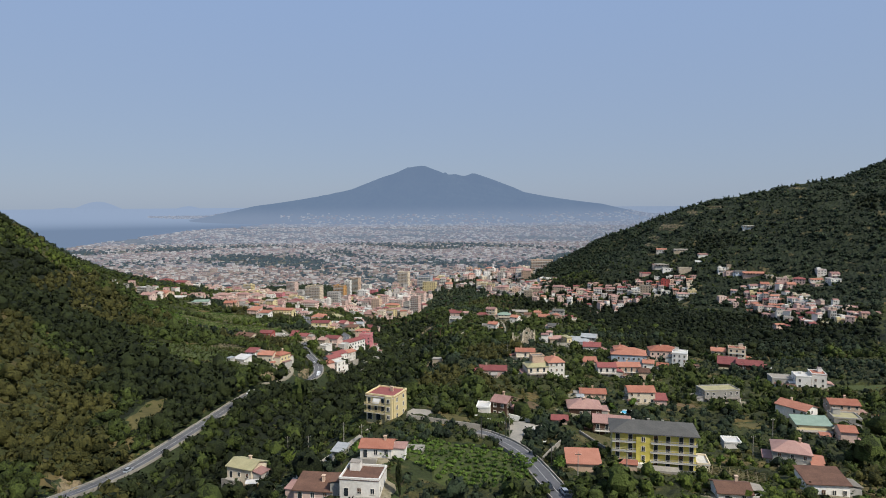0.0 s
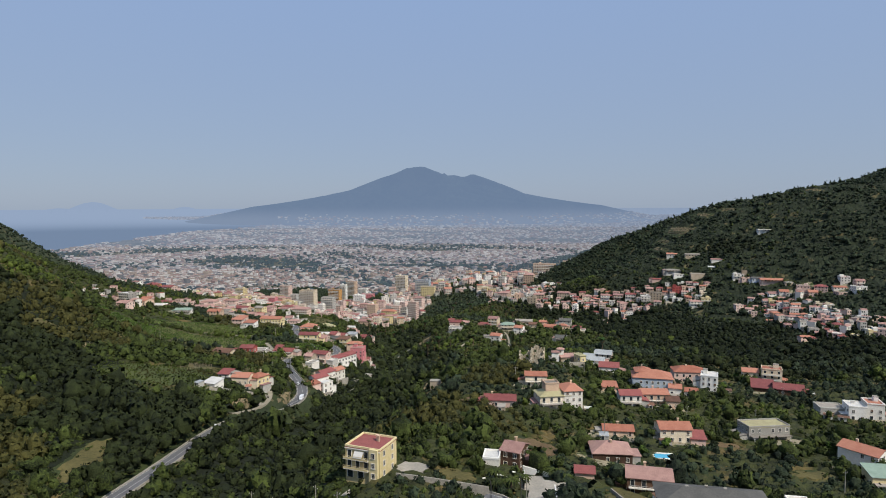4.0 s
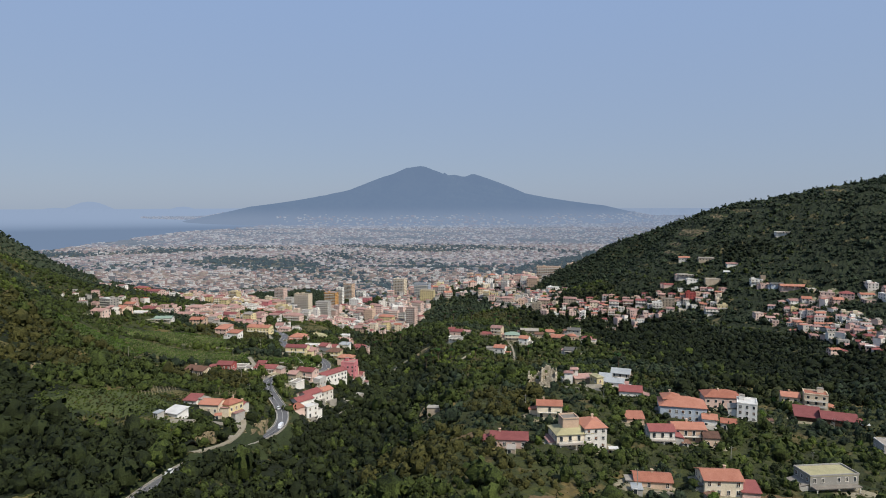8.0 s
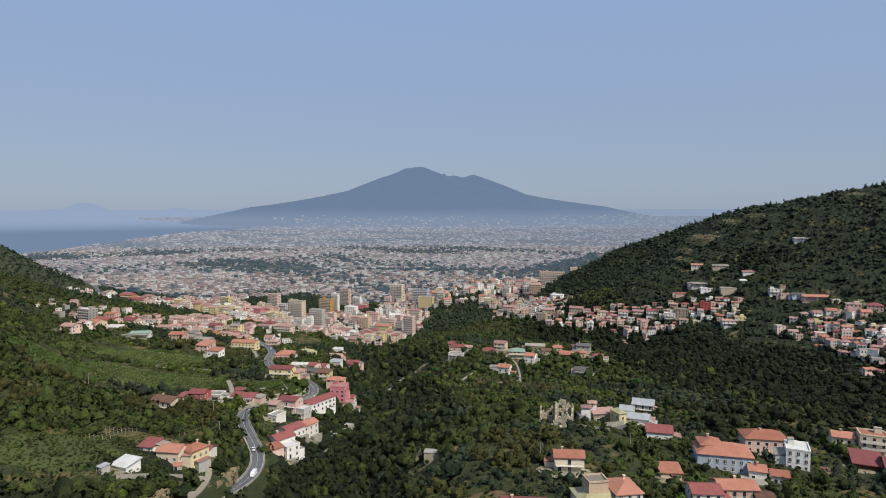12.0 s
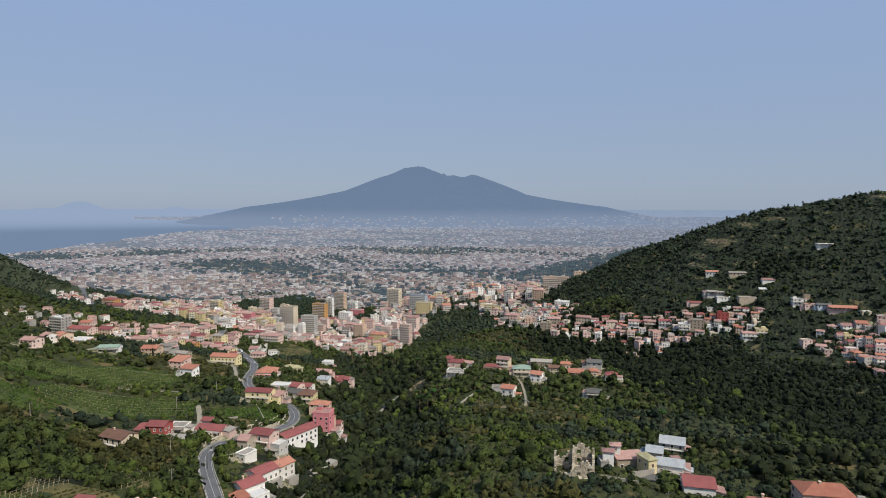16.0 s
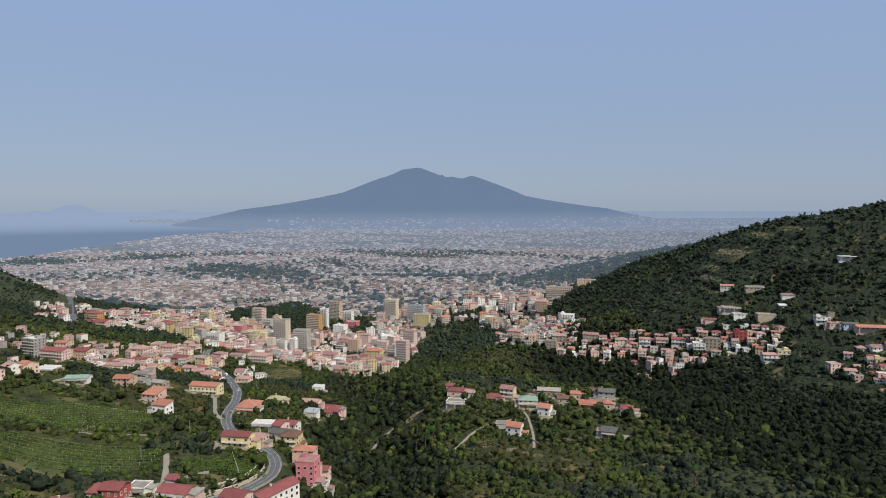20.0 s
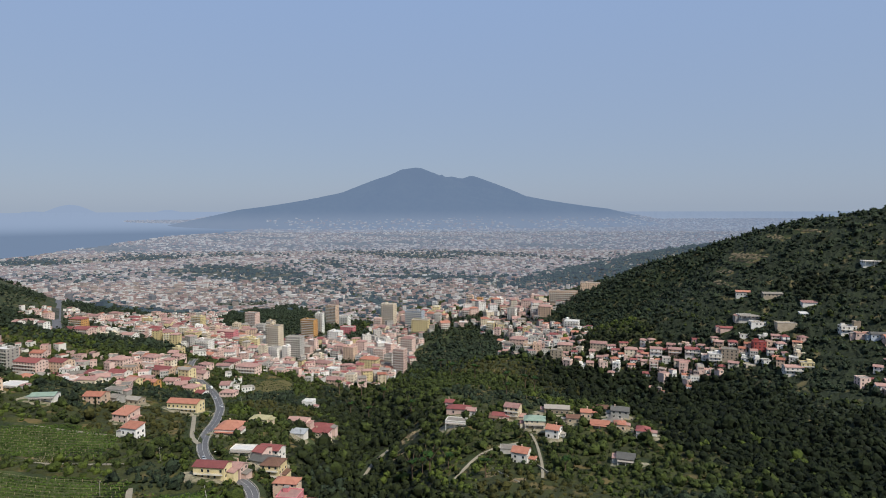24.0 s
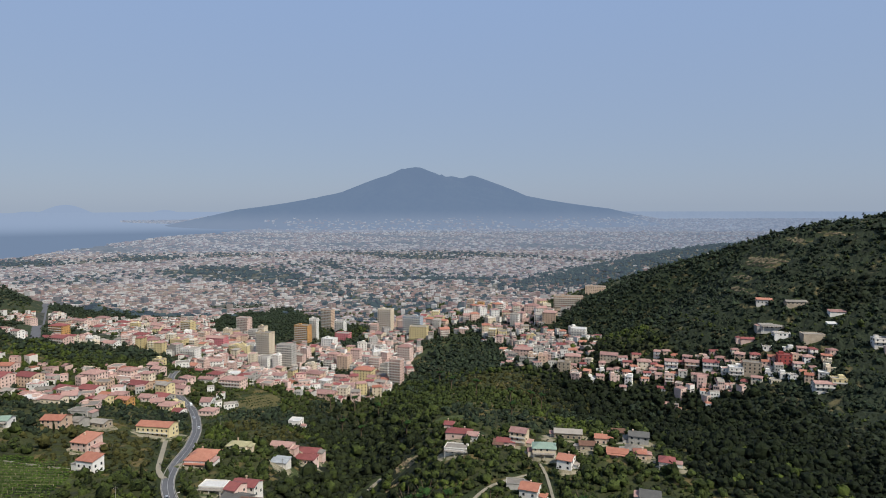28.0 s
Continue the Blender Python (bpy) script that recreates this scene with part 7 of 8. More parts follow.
def woods():
    rnd = np.random.RandomState(8)
    # near valley: gardens, scrub and wooded slopes
    x, y = lattice(-430, 330, 118, 500, 4.5, 2)
    inside = (np.abs(x - 7) < 0.78 * (y + 40)) & open_ground(x, y, 1.5, 0.9)
    gorge = np.minimum(line_distance(x, y, GORGE), line_distance(x, y, SIDE_GORGE) * 0.8)
    thick = waves(x, y, 23) + 1.1 * np.exp(-(gorge / 55) ** 2) + np.where(x < -95, 1.6, 0.1)
    inside &= thick + rnd.normal(0, 0.3, len(x)) > -0.95
    x, y, gorge = x[inside], y[inside], gorge[inside]
    size = 2.15 * rnd.lognormal(0, 0.42, len(x)) + 0.9 * np.exp(-(gorge / 40) ** 2) + np.where(x < -95, 0.75, 0)
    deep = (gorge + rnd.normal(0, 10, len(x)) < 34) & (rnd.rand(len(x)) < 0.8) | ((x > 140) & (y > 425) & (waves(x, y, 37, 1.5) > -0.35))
    bush = np.zeros(len(x), bool)
    for sx, sy, a, b in SCRUB:
        bush |= ((x - sx) / a) ** 2 + ((y - sy) / b) ** 2 < 1 + 0.3 * np.sin(x / 5) + rnd.normal(0, 0.25, len(x))
    wood = np.zeros(len(x), bool)
    for sx, sy, a, b in ((-154, 316, 38, 26), (-118, 300, 16, 44), (-190, 358, 44, 24), (-240, 365, 40, 30), (-290, 350, 60, 60)):
        wood |= ((x - sx) / a) ** 2 + ((y - sy) / b) ** 2 < 1
    deep |= wood & ~bush
    size = size + np.where(wood, 0.8, 0)
    dry = (~deep) & (bush | (waves(x, y, 41, 2.0) > np.where(x < -100, 0.66, 0.45)))
    deep |= (x < -100) & (waves(x, y, 52, 1.0) > np.where(y > 395, 0.55, 0.4)) & ~dry
    grey = (~deep) & (~dry) & (waves(x, y, 31, 4.0) > 0.2) & (x > -60)
    rest = ~(deep | dry | grey)
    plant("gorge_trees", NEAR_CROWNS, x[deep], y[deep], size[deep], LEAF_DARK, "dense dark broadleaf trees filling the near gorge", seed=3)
    plant("slope_scrub", NEAR_CROWNS, x[dry], y[dry], size[dry] * 0.95, LEAF_PALE, "dry yellow-green scrub on the slopes", "shrubs", seed=4)
    plant("olive_trees", NEAR_CROWNS, x[grey], y[grey], size[grey] * 0.85, LEAF_OLIVE, "grey-green olive trees between the houses", seed=5)
    bright = rest & (waves(x, y, 27, 6.0) > 0.4)
    rest &= ~bright
    plant("leafy_thicket", NEAR_CROWNS, x[bright], y[bright], size[bright] * 0.9, LEAF_BRIGHT, "bright yellow-green leafy thickets on the near slopes", seed=91)
    plant("slope_trees", NEAR_CROWNS, x[rest], y[rest], size[rest], LEAF, "green broadleaf trees on the near slopes", seed=6)
    # middle distance
    x, y = lattice(-800, 230, 496, 1010, 5.3, 5)
    inside = (np.abs(x - 7) < 0.76 * (y - 40)) & open_ground(x, y)
    gorge = np.minimum(line_distance(x, y, GORGE), line_distance(x, y, SIDE_GORGE) * 0.8)
    thick = waves(x, y, 37) + 1.2 * np.exp(-(gorge / 75) ** 2) + np.where(x > 170, 0.6, 0)
    bare = (waves(x, y, 29, 5.0) > 0.86) & (gorge > 40)
    inside &= ~bare & (thick + rnd.normal(0, 0.25, len(x)) > -1.05)
    x, y, gorge = x[inside], y[inside], gorge[inside]
    size = 2.9 * rnd.lognormal(0, 0.32, len(x)) + 1.4 * np.exp(-(gorge / 55) ** 2)
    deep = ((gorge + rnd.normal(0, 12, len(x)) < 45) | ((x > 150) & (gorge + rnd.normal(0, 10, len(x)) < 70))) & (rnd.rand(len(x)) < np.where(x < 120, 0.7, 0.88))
    grey = (~deep) & (waves(x, y, 44, 3.0) > 0.45)
    dry = (~deep) & (~grey) & (waves(x, y, 61, 2.0) > 0.5)
    rest = ~(deep | dry | grey)
    side = deep & (x > 120)
    deep &= ~side
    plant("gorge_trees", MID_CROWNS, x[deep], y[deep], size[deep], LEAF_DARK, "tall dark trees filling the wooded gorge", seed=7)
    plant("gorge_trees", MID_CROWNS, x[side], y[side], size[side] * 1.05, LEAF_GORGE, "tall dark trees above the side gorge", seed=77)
    plant("hill_olive_trees", MID_CROWNS, x[grey], y[grey], size[grey] * 0.9, LEAF_OLIVE, "grey-green olive trees of the middle valley", seed=8)
    plant("slope_scrub", MID_CROWNS, x[dry], y[dry], size[dry] * 0.75, LEAF_PALE, "yellow-green scrub between the trees", "shrubs", seed=9)
    bright = rest & (waves(x, y, 33, 6.0) > 0.35)
    rest &= ~bright
    plant("leafy_thicket", MID_CROWNS, x[bright], y[bright], size[bright] * 0.9, LEAF_BRIGHT, "bright yellow-green leafy thickets of the middle valley", seed=92)
    plant("slope_trees", MID_CROWNS, x[rest], y[rest], size[rest], LEAF, "green trees and gardens of the middle valley", seed=10)
    # the hill beside the valley: a dark gorge below, olive terraces above
    x, y = lattice(226, 900, 420, 1030, 4.7, 55)
    inside = (np.abs(x - 7) < 0.74 * (y - 30)) & open_ground(x, y, 0.6, 1.0)
    z = ground(x, y) + 2.5 * np.sin(x / 37) + 2 * np.sin(y / 23)
    shelf = (z / 8.5) % 1.0
    gorge = line_distance(x, y, SIDE_GORGE)
    deep = (gorge + rnd.normal(0, 14, len(x)) < 105) | (waves(x, y, 48, 2.5) > 0.62)
    inside &= deep | ((shelf < 0.82) & (waves(x, y, 33, 0.7) > -0.9))
    x, y, deep, gorge, shelf = x[inside], y[inside], deep[inside], gorge[inside], shelf[inside]
    size = 3.3 * rnd.lognormal(0, 0.3, len(x)) + 1.0 * np.exp(-(gorge / 55) ** 2)
    low = ~deep & (shelf > 0.55) & (waves(x, y, 52, 4.1) > 0.1)
    rest = ~(deep | low)
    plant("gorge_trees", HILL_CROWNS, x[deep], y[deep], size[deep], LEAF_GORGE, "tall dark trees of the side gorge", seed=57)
    plant("hill_olive_trees", OLIVE_CROWNS, x[rest], y[rest], size[rest] * 0.95, LEAF_OLIVE, "olive groves on the terraced hillside", seed=58)
    plant("slope_scrub", OLIVE_CROWNS, x[low], y[low], size[low] * 0.7, LEAF, "green garden strips between the olive terraces", "shrubs", seed=59)
    # wooded hollows of the town
    x, y = lattice(-900, 260, 940, 2200, 8.0, 61)
    inside = wooded(x, y) & open_ground(x, y, 0.6, 2.0)
    x, y = x[inside], y[inside]
    big = 4.4 * rnd.lognormal(0, 0.25, len(x))
    back = y > 1300
    plant("hollow_trees", FAR_CROWNS, x[~back], y[~back], big[~back], LEAF_OLIVE, "dark trees in the hollows between the town quarters", seed=62)
    plant("hollow_trees", FAR_CROWNS, x[back], y[back], big[back], LEAF_OLIVE, "dark trees of the far hollows", seed=66)
    x, y = lattice(-760, 260, 950, 1700, 9.5, 81)
    inside = open_ground(x, y, -0.4, 1.0) & (rnd.rand(len(x)) < 0.5 + 0.35 * waves(x, y, 55, 3.3))
    x, y = x[inside], y[inside]
    plant("street_trees", FAR_CROWNS, x, y, rnd.uniform(2.8, 5.4, len(x)), LEAF_DARK, "dark street and courtyard trees of the town", seed=82)
    x, y = lattice(150, 900, 1030, 1420, 6.6, 83)
    inside = (ground(x, y) > 178) & open_ground(x, y, 0.6, 1.0) & (np.abs(x - 7) < 0.74 * (y - 30))
    x, y = x[inside], y[inside]
    plant("hill_olive_trees", OLIVE_CROWNS, x, y, 3.6 * rnd.lognormal(0, 0.28, len(x)), LEAF_OLIVE, "olive groves on the far flank of the hill", seed=84)
    # garden trees in front of the far houses
    foot = FOOT[(FOOT[:, 1] > 560) & (FOOT[:, 1] < 1560) & (FOOT[:, 2] < 16)]
    for side, seed in ((-0.8, 67), (0.75, 68), (0.0, 69)):
        k = rnd.rand(len(foot)) < (0.8 if side else 0.5)
        x, y = foot[k, 0] + side * foot[k, 2] + rnd.normal(0, 1, k.sum()), foot[k, 1] - foot[k, 2] * rnd.uniform(0.7, 0.85, k.sum()) - 1.2
        ok = open_ground(x, y, -8, 0.5)
        x, y = x[ok], y[ok]
        plant("garden_trees", HILL_CROWNS, x, y, rnd.uniform(1.5, 2.8, len(x)) + np.where((x > 130) & (y < 960), 1.1, 0), LEAF if side else LEAF_OLIVE, "small trees in the gardens before the far houses", seed=seed, sink=-0.5)
    x, y = lattice(-720, 420, 2200, 2950, 15, 65)
    inside = wooded(x, y)
    x, y = x[inside], y[inside]
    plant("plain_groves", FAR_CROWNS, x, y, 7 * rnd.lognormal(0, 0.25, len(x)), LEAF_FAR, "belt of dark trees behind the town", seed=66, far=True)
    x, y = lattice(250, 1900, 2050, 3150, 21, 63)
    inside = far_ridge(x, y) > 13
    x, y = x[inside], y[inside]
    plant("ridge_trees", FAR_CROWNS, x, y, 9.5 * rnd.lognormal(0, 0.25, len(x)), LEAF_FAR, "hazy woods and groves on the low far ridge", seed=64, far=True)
    # bushes on the bank below the villa wall
    x, y = lattice(-14, 24, 202, 221, 2.9, 101)
    inside = open_ground(x, y, 0.8, 0.8) | (np.hypot(x - 9, y - 214) < 6)
    x, y = x[inside], y[inside]
    plant("bank_bushes", NEAR_CROWNS, x, y, rnd.uniform(1.0, 1.9, len(x)), LEAF, "leafy bushes on the bank below a wall", "shrubs", seed=102)
    # trees that screen the valley road
    line = MAIN_ROAD[(MAIN_ROAD[:, 1] > 288) & (MAIN_ROAD[:, 1] < 352)]
    x = np.r_[line[:, 0] + 6.2, line[:, 0] + 9.5] + rnd.uniform(-0.8, 0.8, 2 * len(line))
    y = np.r_[line[:, 1], line[:, 1] + 2] + rnd.uniform(-1, 1, 2 * len(line))
    plant("roadside_trees", NEAR_CROWNS, x, y, rnd.uniform(3.4, 4.6, len(x)), LEAF_DARK, "tall dark trees screening the valley road", seed=65, sink=-0.6)
    # weeds and low bushes along the roads
    for k, (line, width) in enumerate(((MAIN_ROAD, 6.2), (UPPER_ROAD, 6.2), (FARM_LANE, 2.6), (TERRACE_LANE, 3.0), (SIDE_LANE, 2.8), (VILLA_LANE, 2.8), (HAMLET_LANE, 1.8), (HAMLET_PATH, 1.7))):
        d = np.gradient(line[:, :2], axis=0)
        d /= np.linalg.norm(d, axis=1)[:, None]
        n = len(line) * 5
        pick = rnd.randint(0, len(line), n)
        off = rnd.choice((-1, 1), n) * (width / 2 + 1.3 + 4.2 * rnd.rand(n) ** 1.3)
        x, y = line[pick, 0] + d[pick, 1] * off + rnd.normal(0, 1.2, n) * d[pick, 0], line[pick, 1] - d[pick, 0] * off + rnd.normal(0, 1.2, n) * d[pick, 1]
        free = (np.hypot(x[:, None] - FOOT[:, 0], y[:, None] - FOOT[:, 1]) - FOOT[:, 2]).min(1) > 0.3
        for other, wide in ROADS:
            free &= np.hypot(x[:, None] - other[:, 0], y[:, None] - other[:, 1]).min(1) > wide / 2 + 0.9
        x, y = x[free], y[free]
        dry = rnd.rand(len(x)) < 0.35
        size = 0.9 * rnd.lognormal(0, 0.35, len(x))
        plant("roadside_bushes", SHRUBS, x[dry], y[dry], size[dry], LEAF_PALE, "dry weeds and brambles beside the road", "shrubs", seed=200 + k, sink=0.3)
        plant("roadside_bushes", SHRUBS, x[~dry], y[~dry], size[~dry], LEAF, "green bushes beside the road", "shrubs", seed=220 + k, sink=0.3)
    # the overgrown meadow above the lower road
    x, y = lattice(-186, -108, 340, 408, 1.9, 97)
    inside = (((x + 147) / 36) ** 2 + ((y - 374) / 30) ** 2 < 1.05) & (rnd.rand(len(x)) < 0.85)
    x, y = x[inside], y[inside]
    sort = waves(x, y, 7, 1.0) + rnd.normal(0, 0.3, len(x))
    size = rnd.uniform(0.55, 1.15, len(x)) * np.where(sort > 0.75, 2.0, 1.0)
    for m, leaf, words in ((sort > 0.75, LEAF, "round bushes on the meadow"), ((sort <= 0.75) & (sort > -0.35), LEAF_BRIGHT, "tall green weeds of the meadow"), (sort <= -0.35, LEAF_PALE, "yellowing grass of the meadow")):
        plant("meadow_weeds", SHRUBS, x[m], y[m], size[m], leaf, words, "weeds", sink=-0.4, seed=98)
    # weeds on the open ground about the near houses
    x, y = lattice(-120, 245, 150, 345, 2.8, 99)
    inside = (np.abs(x - 7) < 0.76 * (y - 6)) & (((x - 10) / 22) ** 2 + ((y - 186) / 18) ** 2 > 1) & (rnd.rand(len(x)) < 0.8)
    x, y = x[inside], y[inside]
    free = (np.hypot(x[:, None] - FOOT[:, 0], y[:, None] - FOOT[:, 1]) - FOOT[:, 2]).min(1) > 0.8
    for line, width in ROADS:
        free &= np.hypot(x[:, None] - line[:, 0], y[:, None] - line[:, 1]).min(1) > width / 2 + 1.2
    x, y = x[free], y[free]
    sort = waves(x, y, 11, 2.0) + rnd.normal(0, 0.35, len(x))
    size = rnd.uniform(0.45, 1.05, len(x))
    for m, leaf, words in ((sort > 0.35, LEAF_DRY, "dry ochre weeds on the open ground"), ((sort <= 0.35) & (sort > -0.3), LEAF_PALE, "yellow-green weeds on the open ground"), (sort <= -0.3, LEAF, "green weeds on the open ground")):
        plant("ground_weeds", SHRUBS, x[m], y[m], size[m], leaf, words, "weeds", seed=100)
    # far slopes
    x, y = lattice(-1500, 1250, 1010, 2300, 13.5, 7)
    inside = (np.abs(x - 7) < 0.78 * (y - 30)) & open_ground(x, y, 2.0, 2.0)
    z = ground(x, y)
    steep = z > 170
    shelf = (z / 11.0) % 1.0
    inside &= ~wooded(x, y)
    inside &= (steep & (waves(x, y, 60) > -0.75) & ((x < 0) | (shelf < 0.66))) | (waves(x, y, 75, 1.0) + rnd.normal(0, 0.2, len(x)) > 0.02)
    x, y, steep = x[inside], y[inside], steep[inside]
    size = 4.3 * rnd.lognormal(0, 0.28, len(x))
    plant("far_hill_trees", FAR_CROWNS, x[steep], y[steep], size[steep], LEAF_OLIVE, "olive and scrub cover of the far hillsides", seed=11)
    plant("town_trees", FAR_CROWNS, x[~steep], y[~steep], size[~steep], LEAF, "green trees between the town buildings", seed=12)

    # undergrowth that closes the gaps
    x, y = lattice(-300, 300, 150, 470, 4.6, 15)
    inside = (np.abs(x - 7) < 0.76 * (y + 20)) & open_ground(x, y, 0.5, 1.0) & (rnd.rand(len(x)) < 0.4)
    x, y = x[inside], y[inside]
    light = waves(x, y, 33, 2.0) > np.where(x < -95, 0.5, 0.1)
    size = 1.25 * rnd.lognormal(0, 0.3, len(x))
    plant("undergrowth", SHRUBS, x[light], y[light], size[light], LEAF_PALE, "yellow-green shrubs and brambles", "shrubs", seed=16)
    plant("undergrowth", SHRUBS, x[~light], y[~light], size[~light], LEAF, "green shrubs between the trees", "shrubs", seed=17)
    x, y = lattice(-560, 240, 470, 960, 7.4, 18)
    inside = (np.abs(x - 7) < 0.74 * (y - 60)) & open_ground(x, y, 0.5, 1.0) & (rnd.rand(len(x)) < 0.35)
    inside &= (waves(x, y, 29, 5.0) < 0.66) | (rnd.rand(len(x)) < 0.25)
    x, y = x[inside], y[inside]
    light = waves(x, y, 47, 2.0) > 0.35
    size = 1.9 * rnd.lognormal(0, 0.3, len(x))
    plant("undergrowth", SHRUBS, x[light], y[light], size[light], LEAF_PALE, "yellow-green shrubs of the middle valley", "shrubs", seed=19)
    plant("undergrowth", SHRUBS, x[~light], y[~light], size[~light], LEAF_DARK, "dark shrubs of the middle valley", "shrubs", seed=20)
    # the slopes of the upper valley
    x, y = lattice(-320, 330, -260, 120, 11, 95)
    inside = open_ground(x, y, 1.0, 1.5)
    plant("slope_trees", FAR_CROWNS, x[inside], y[inside], 4.6 * rnd.lognormal(0, 0.28, inside.sum()), LEAF, "broadleaf trees on the upper valley slopes", seed=96)
    # groves on the plain
    y = 1760 + 3400 * rnd.rand(16000) ** 1.1
    x = y * rnd.uniform(-0.85, 0.75, len(y))
    grove = np.sin(x / 310 + 1.7 * np.sin(y / 420)) + np.sin(y / 260 + 1.3 * np.sin(x / 530)) + 0.8 * np.sin(x / 130 + y / 170)
    inside = (grove + rnd.normal(0, 0.9, len(x)) < -0.75) & (x > np.interp(y, COAST_Y, COAST_X) + 80) & (np.hypot(x, y) > 1750)
    x, y = x[inside], y[inside]
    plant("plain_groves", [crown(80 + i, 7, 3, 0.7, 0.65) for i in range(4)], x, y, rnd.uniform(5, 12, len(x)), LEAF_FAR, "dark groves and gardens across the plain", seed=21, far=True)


woods()

COVER = surface("bushy_cover", rgb("10140a"), rgb("444822"), 0.09, 1.9, 0.95, 1.0, spots=(rgb("5c5030"), 0.06, 0.57))
# darker copy of the cover: shade beneath trees put into its colour
COVER_DARK = surface("shade_toned_bushes", rgb("0a0f06"), rgb("1e2510"), 0.05, 1.3, 0.95, 1.0)
COVER_GREY = surface("terrace_herbs", rgb("10160c"), rgb("2d3520"), 0.09, 1.4, 0.95, 1.0, spots=(rgb("5a5236"), 0.06, 0.6))


def cover(x0, x1, y0, y1, step, tall, seed, label):
    """A thick, uneven cover of bushes and brambles that closes the ground between the trees."""
    rnd = np.random.RandomState(seed)
    X, Y = np.meshgrid(np.arange(x0, x1, step), np.arange(y0, y1, step))
    shape = X.shape
    x, y = (X + rnd.uniform(-0.4, 0.4, shape) * step).ravel(), (Y + rnd.uniform(-0.4, 0.4, shape) * step).ravel()
    kept = np.abs(x - 7) < 0.78 * (y + 20)
    bare, edge = np.zeros(len(x), bool), np.zeros(len(x), bool)
    for i in range(0, len(x), 4000):
        s = slice(i, i + 4000)
        edge[s] = (np.hypot(x[s, None] - FOOT[:, 0], y[s, None] - FOOT[:, 1]) - FOOT[:, 2] * 0.8).min(1) < 0
        for line, width in ROADS:
            bare[s] |= np.hypot(x[s, None] - line[:, 0], y[s, None] - line[:, 1]).min(1) < width / 2 + 1.4 + step * 0.5
    for fx, fy, a, b in FIELDS + YARDS:
        edge |= ((x - fx) / a) ** 2 + ((y - fy) / b) ** 2 < 0.9
    for sx, sy, r in SCARS:
        edge |= np.hypot(x - sx, y - sy) < r * 0.75
    clump = np.clip(0.5 + 0.5 * waves(x, y, step * 1.7) + rnd.uniform(-0.6, 0.8, len(x)), 0, 1.6)
    z = ground(x, y) + np.where(edge, -1.0, 0.25 + tall * clump)
    ny, nx = shape
    i, j = np.meshgrid(np.arange(ny - 1), np.arange(nx - 1), indexing="ij")
    a = (i * nx + j).ravel()
    f = np.stack([a, a + 1, a + nx + 1, a + nx], 1)
    f = f[kept[f].all(1) & ~bare[f].any(1) & ~edge[f].all(1)]
    cx, cy = x[f].mean(1), y[f].mean(1)
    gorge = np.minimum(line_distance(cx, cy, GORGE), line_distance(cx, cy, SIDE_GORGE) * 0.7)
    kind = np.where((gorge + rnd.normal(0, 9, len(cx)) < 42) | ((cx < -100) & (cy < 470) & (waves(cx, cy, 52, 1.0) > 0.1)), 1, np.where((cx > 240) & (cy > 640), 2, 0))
    used, inverse = np.unique(f, return_inverse=True)
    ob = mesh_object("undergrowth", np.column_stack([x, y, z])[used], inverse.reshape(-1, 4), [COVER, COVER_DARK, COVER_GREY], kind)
    tagged(ob, label, "shrubs", kind="stuff")


cover(-360, 300, 116, 500, 2.2, 1.0, 71, "thick green and yellowing bushes over the near slopes")
cover(-560, 240, 498, 1010, 3.1, 1.1, 72, "bushes and brambles over the middle valley")
cover(240, 800, 420, 1060, 3.2, 1.8, 73, "low bushes and herbs over the terraced hill")


def field(x, y, a, b, turn, gap, tall, material, label, step=1.3, cards=None):
    """Rows of low plants inside an ellipse."""
    rnd = np.random.RandomState(int(abs(x * 3 + y)))
    U, V = np.meshgrid(np.arange(-a, a, step), np.arange(-b * 1.3, b * 1.3, gap))
    U, V = (U + rnd.uniform(-0.4, 0.4, U.shape) * step).ravel(), (V + rnd.uniform(-0.08, 0.08, V.shape) * gap).ravel()
    inside = (np.abs(U) < a * 0.95) & (np.abs(V) < b * (0.85 + 0.12 * np.sin(U / a * 5)))
    U, V = U[inside], V[inside]
    c, s = math.cos(radians(turn)), math.sin(radians(turn))
    plant("vine_rows", cards or SHRUBS, x + U * c - V * s, y + U * s + V * c, tall * rnd.uniform(0.75, 1.2, len(U)), material, label, "vines", -0.3, 3)


def patch_of_ground(name, x, y, a, b, material, label, lift=0.5):
    """A sheet of tilled or mown ground that lies on the slope."""
    n, rings = 28, 5
    v = [(x, y)]
    for r in range(1, rings + 1):
        for i in range(n):
            t = 2 * math.pi * i / n
            k = r / rings * (0.92 + 0.16 * math.sin(2 * t + x) + 0.13 * math.sin(5 * t + y) + 0.08 * math.sin(9 * t + x + y))
            v.append((x + a * k * math.cos(t), y + b * k * math.sin(t)))
    v = np.array(v)
    z = ground(v[:, 0], v[:, 1]) + lift
    z[-n:] -= lift + 0.8
    f = [(0, 1 + i, 1 + (i + 1) % n) for i in range(n)]
    for r in range(rings - 1):
        for i in range(n):
            p, q = 1 + r * n + i, 1 + r * n + (i + 1) % n
            f.append((p, p + n, q + n, q))
    me = bpy.data.meshes.new(name)
    me.from_pydata([(*p, h) for p, h in zip(v.tolist(), z.tolist())], [], f)
    me.materials.append(material)
    return tagged(new(name, me), label, "field", kind="structure")


SOIL = surface("tilled_soil", rgb("4c3d2a"), rgb("6d5a3e"), 0.12, 1.2, 0.95, 0.4)
GRASS = surface("summer_grass", rgb("2f3919"), rgb("4d532b"), 0.08, 1.2, 0.95, 0.4)
